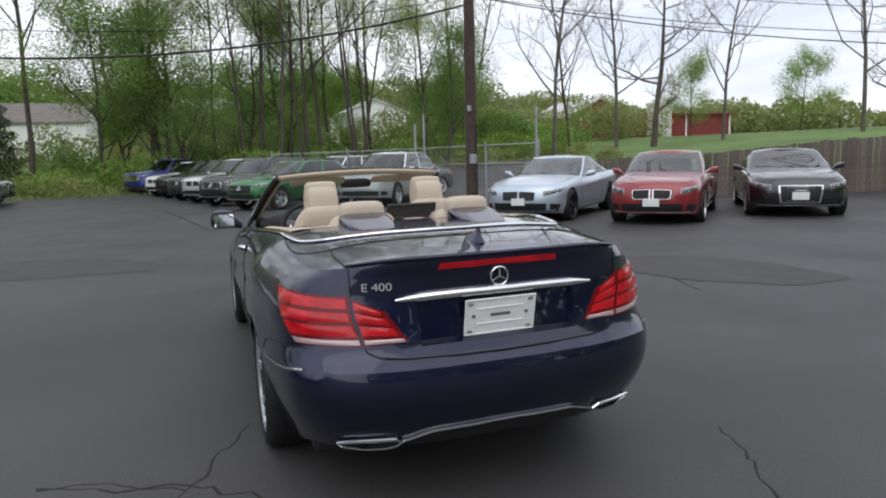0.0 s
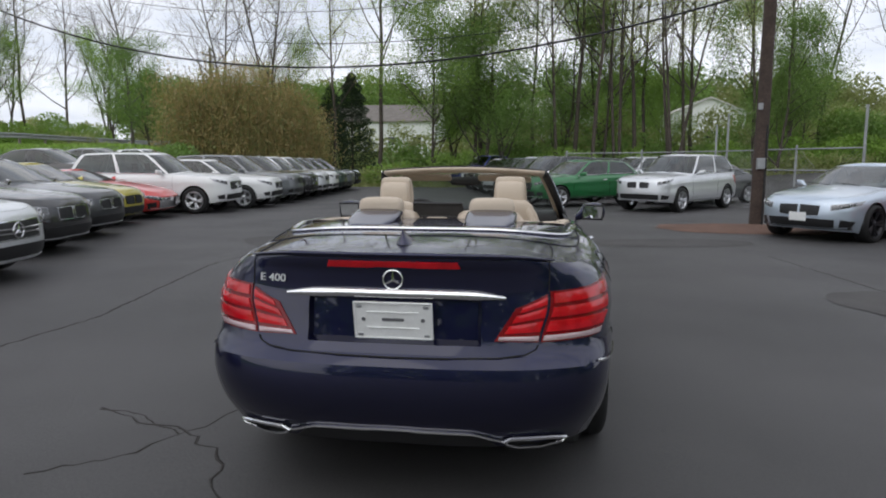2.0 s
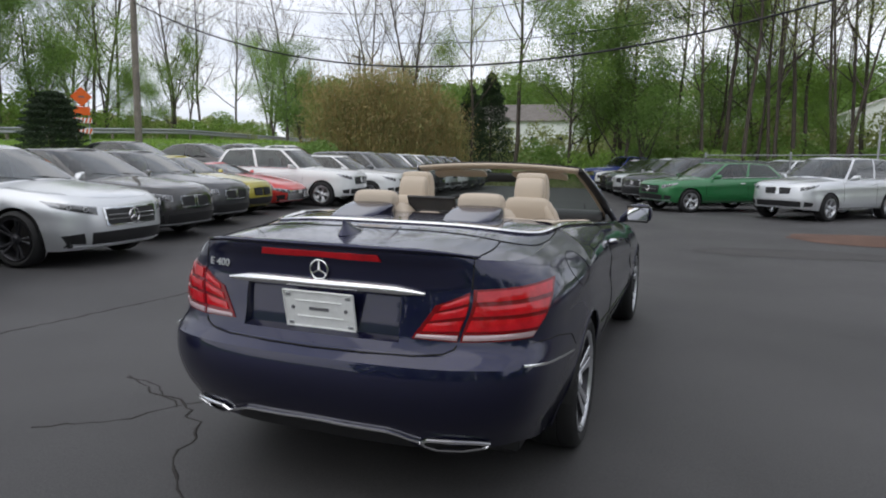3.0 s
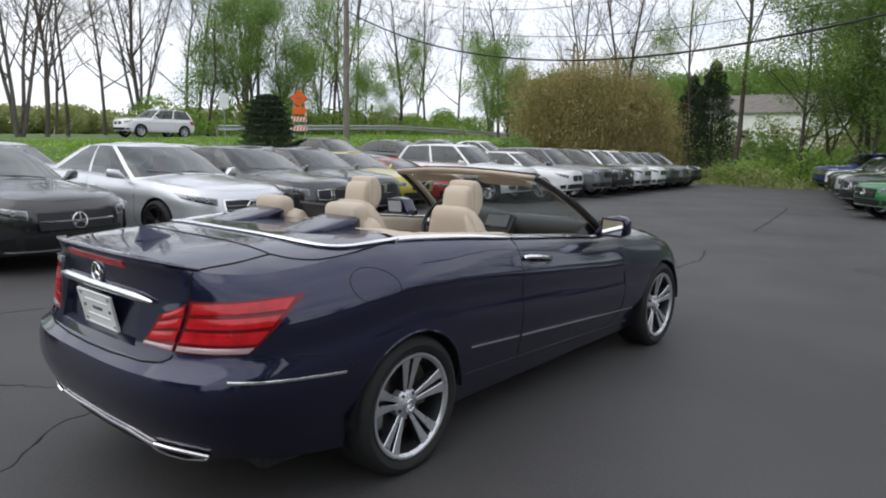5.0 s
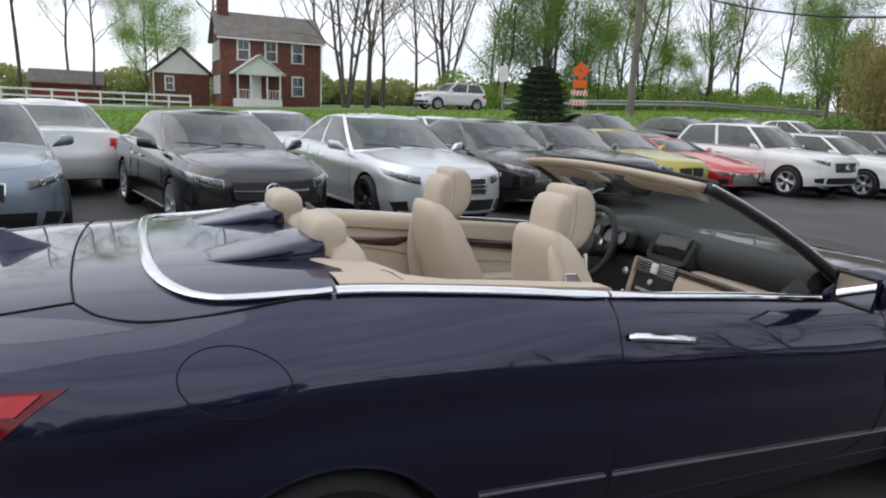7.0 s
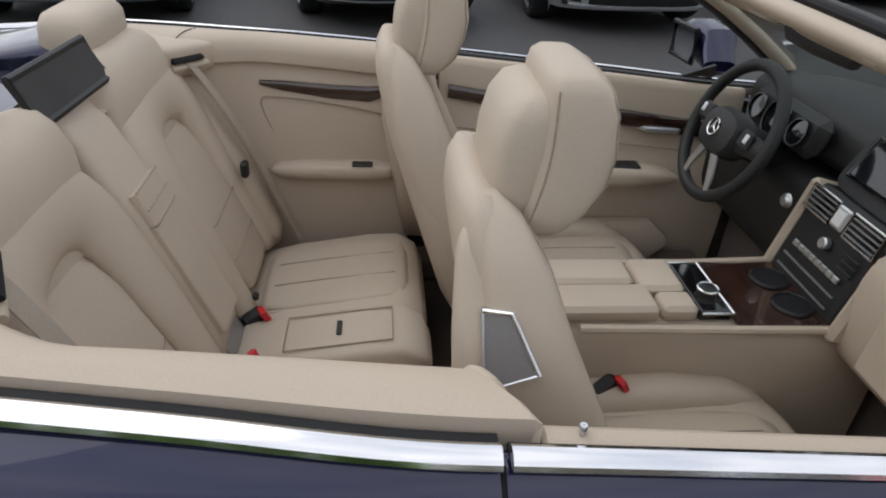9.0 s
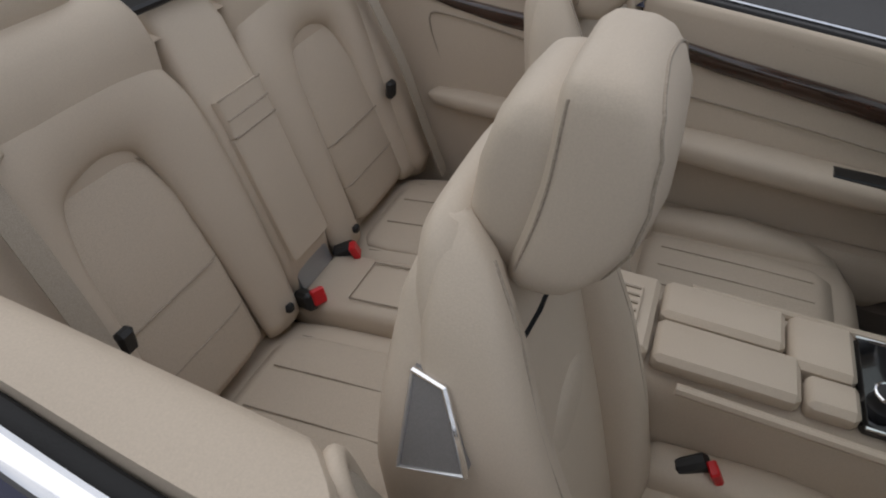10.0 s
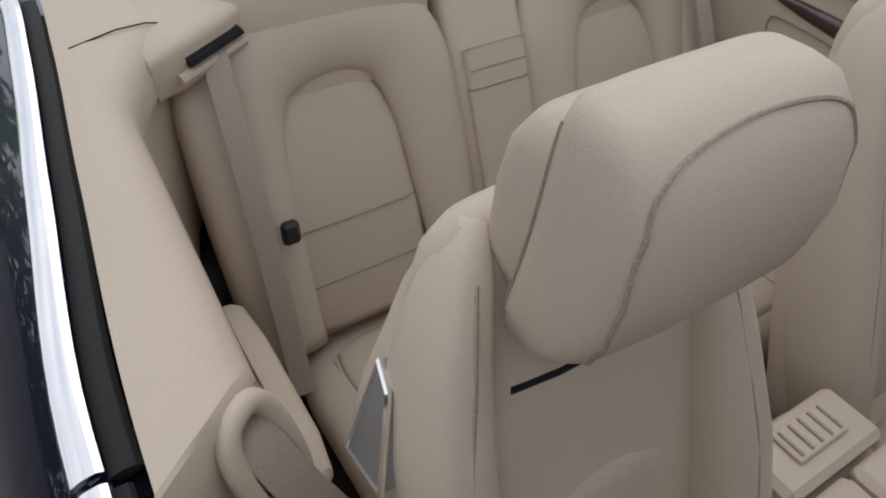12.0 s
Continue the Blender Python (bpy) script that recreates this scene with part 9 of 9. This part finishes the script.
def brick_house():
    ob = thing("house", "two-storey red brick house with white windows and a small porch", "house")
    x1, x0, y0, y1, z0 = -57.0, -63.5, 7.3, 15.6, 1.3
    ze, zr = 7.0, 9.1
    gable_walls(ob, x0, x1, y0, y1, z0 - 1.0, ze, zr, M_BRICK)
    part("foundation", Geo().box(((x0 + x1) / 2, (y0 + y1) / 2, z0), (x1 - x0 + 0.1, y1 - y0 + 0.1, 0.7)), M_BARN, ob)
    gable_roof(ob, x0, x1, y0, y1, ze, zr, M_SHINGLE)
    ch = part("chimney", Geo().box((x1 - 3.0, y0 + 0.55, 9.4), (0.8, 0.9, 3.4), bevel=0.02).box((x1 - 3.0, y0 + 0.55, 11.0), (0.95, 1.05, 0.2)), M_BRICK, ob)
    for y in (9.1, 11.35, 13.6):
        window(ob, (x1, y, 5.95), 0.95, 1.6, "x", 1)
    window(ob, (x1, 13.6, 3.2), 0.95, 1.6, "x", 1)
    for z in (3.1, 5.9):
        for x in (-58.3, -60.2, -62.0):
            window(ob, (x, y0, z), 0.75, 1.4, "y", -1)
    window(ob, (-60.2, y0, 7.9), 0.6, 0.9, "y", -1)
    part("gutter", Geo().tube([(x1 + 0.35, y0 - 0.3, ze - 0.2), (x1 + 0.35, y1 + 0.3, ze - 0.2)], 0.07, sides=8), M_WHITE, ob)
    part("downpipe", Geo().tube([(x1 + 0.3, y1 + 0.05, ze - 0.2), (x1 + 0.12, y1 + 0.02, ze - 0.7), (x1 + 0.12, y1 + 0.02, z0)], 0.06, sides=8), M_WHITE, ob)
    # porch
    pr = thing("porch", "white porch with slim posts on a brick house", "porch")
    py0, py1, px = 8.2, 11.9, x1 + 2.0
    part("deck", Geo().box((x1 + 1.0, (py0 + py1) / 2, 1.55), (2.0, py1 - py0, 0.9), bevel=0.02), M_WHITE, pr)
    for y in (py0 + 0.15, py0 + 1.2, py1 - 1.2, py1 - 0.15):
        part("post", Geo().box((px - 0.12, y, 2.95), (0.13, 0.13, 2.0), bevel=0.01), M_WHITE, pr)
    gable_walls(pr, x1, px, py0, py1, 3.9, 4.15, 5.35, M_WHITE, "x", "pediment")
    gable_roof(pr, x1, px, py0, py1, 4.15, 5.45, M_WHITE, "x", 0.25, 0.1)
    for k in range(14):
        if not 5 <= k <= 8:
            part("baluster", Geo().box((px - 0.12, py0 + 0.3 + k * 0.24, 2.35), (0.04, 0.04, 0.7)), M_WHITE, pr)
    part("rail", Geo().box((px - 0.12, py0 + 0.75, 2.72), (0.06, 1.1, 0.06)), M_WHITE, pr)
    part("rail", Geo().box((px - 0.12, py1 - 0.75, 2.72), (0.06, 1.1, 0.06)), M_WHITE, pr)
    part("front_door", Geo().box((x1 + 0.03, 10.05, 2.95), (0.06, 0.95, 2.05), bevel=0.01), M_WHITE, pr)
    # annex
    an = thing("annex", "single-storey brick annex with a white gable", "house")
    gable_walls(an, -70, -63.6, 2.2, 7.0, 0.4, 4.1, 6.1, M_BRICK, "x")
    gable_roof(an, -70, -63.6, 2.2, 7.0, 4.1, 6.2, M_SHINGLE, "x")
    part("gable", Geo().add([(-63.55, 2.2, 4.0), (-63.55, 7.0, 4.0), (-63.55, 4.6, 6.05)], [(0, 1, 2)]), M_WHITE, an, smooth=0)
    window(an, (-63.6, 3.6, 3.1), 0.7, 1.2, "x", 1)
    part("downpipe", Geo().tube([(-63.45, 2.3, 4.2), (-63.45, 2.3, 1.6)], 0.06, sides=8), M_WHITE, an)


brick_house()


def rail_fence():
    ob = thing("rail_fence", "white three-rail fence beside the house", "fence")
    for k in range(12):
        y = -12 + k * 1.5
        part("post", Geo().box((-52, y, 1.25), (0.14, 0.14, 1.6), bevel=0.01), M_WHITE, ob)
    for z in (1.05, 1.5, 1.95):
        part("rail", Geo().box((-51.92, -3.75, z), (0.05, 16.6, 0.13), bevel=0.01), M_WHITE, ob)


rail_fence()
sd = thing("shed", "small dark red wooden shed", "shed")
gable_walls(sd, -84, -80, -9, -2.5, 0.2, 3.0, 4.2, M_BARN)
gable_roof(sd, -84, -80, -9, -2.5, 3.0, 4.2, M_SHINGLE)


def red_barn():
    ob = thing("barn", "long red barn with a pale tin roof", "barn")
    z0 = ground_z(42, 62) - 0.2
    gable_walls(ob, 36.5, 43.5, 61, 70, z0, z0 + 2.6, z0 + 4.4, M_BARN)
    gable_roof(ob, 36.5, 43.5, 61, 70, z0 + 2.6, z0 + 4.4, M_TINROOF, over=0.5)
    part("barn_door", Geo().box((40, 60.96, z0 + 1.3), (2.2, 0.08, 2.4), bevel=0.02), M_BARN, ob)
    for x in (37.8, 42.2):
        part("trim_board", Geo().box((x, 60.95, z0 + 1.5), (0.14, 0.06, 2.6)), M_WHITE, ob)
    part("long_shed", Geo().box((51, 64, z0 + 1.4), (15, 5, 2.8), bevel=0.03), M_BARN, ob)
    part("shed_roof", Geo().box((51, 64, z0 + 2.9), (15.6, 5.8, 0.18), pose(0, 0, 0, 4).to_3x3().to_4x4()), M_BARN, ob)
    for x in (47.5, 52, 58.3):
        part("trim_board", Geo().box((x, 61.46, z0 + 1.4), (0.16, 0.06, 2.7)), M_WHITE, ob)
    si = thing("silo", "pale round silo beside the red barn", "silo")
    part("shell", Geo().lathe([(1.25, 0), (1.25, 3.9), (1.2, 4.05), (0.6, 4.4), (0.0, 4.5)], 28, "z", (46.0, 58.5, z0 - 0.3)), M_TINROOF, si, smooth=40)
    for k in range(5):
        part("hoop", Geo().lathe([(1.255, 0), (1.275, 0.02), (1.275, 0.06), (1.255, 0.08)], 28, "z", (46.0, 58.5, z0 + 0.3 + 0.75 * k)), M_STEEL, si)


red_barn()


def low_house(x0, x1, y0, y1, zb, ze, zr, wall, roof, label, along="x", wins=4):
    ob = thing("house", label, "house")
    gable_walls(ob, x0, x1, y0, y1, zb, ze, zr, wall, along)
    gable_roof(ob, x0, x1, y0, y1, ze, zr, roof, along)
    for k in range(wins):
        window(ob, (x0 + (x1 - x0) * (k + 0.7) / (wins + 0.4), y0, (zb + ze) / 2 + 0.3), 1.1, 1.1, "y", -1, False)


low_house(-27, -12.5, 82, 92, 0.5, 6.2, 8.4, M_WHITE, M_SHINGLE, "low white house with a grey roof beyond the trees")
low_house(15.5, 23.5, 78, 86, 1.0, 6.6, 8.2, M_WHITE, M_TINROOF, "pale house with a light roof beyond the trees", "y", 3)
low_house(-4, 12, 95, 105, 1.5, 8.6, 10.2, M_WHITE, M_TINROOF, "long low building seen through the trees", "x", 5)
parked_car("suv", P_WHITE, "white SUV standing on the road", by_nose("suv", -36.2, 16.4, 276), "bmw", category="SUV", group="cars on the road")
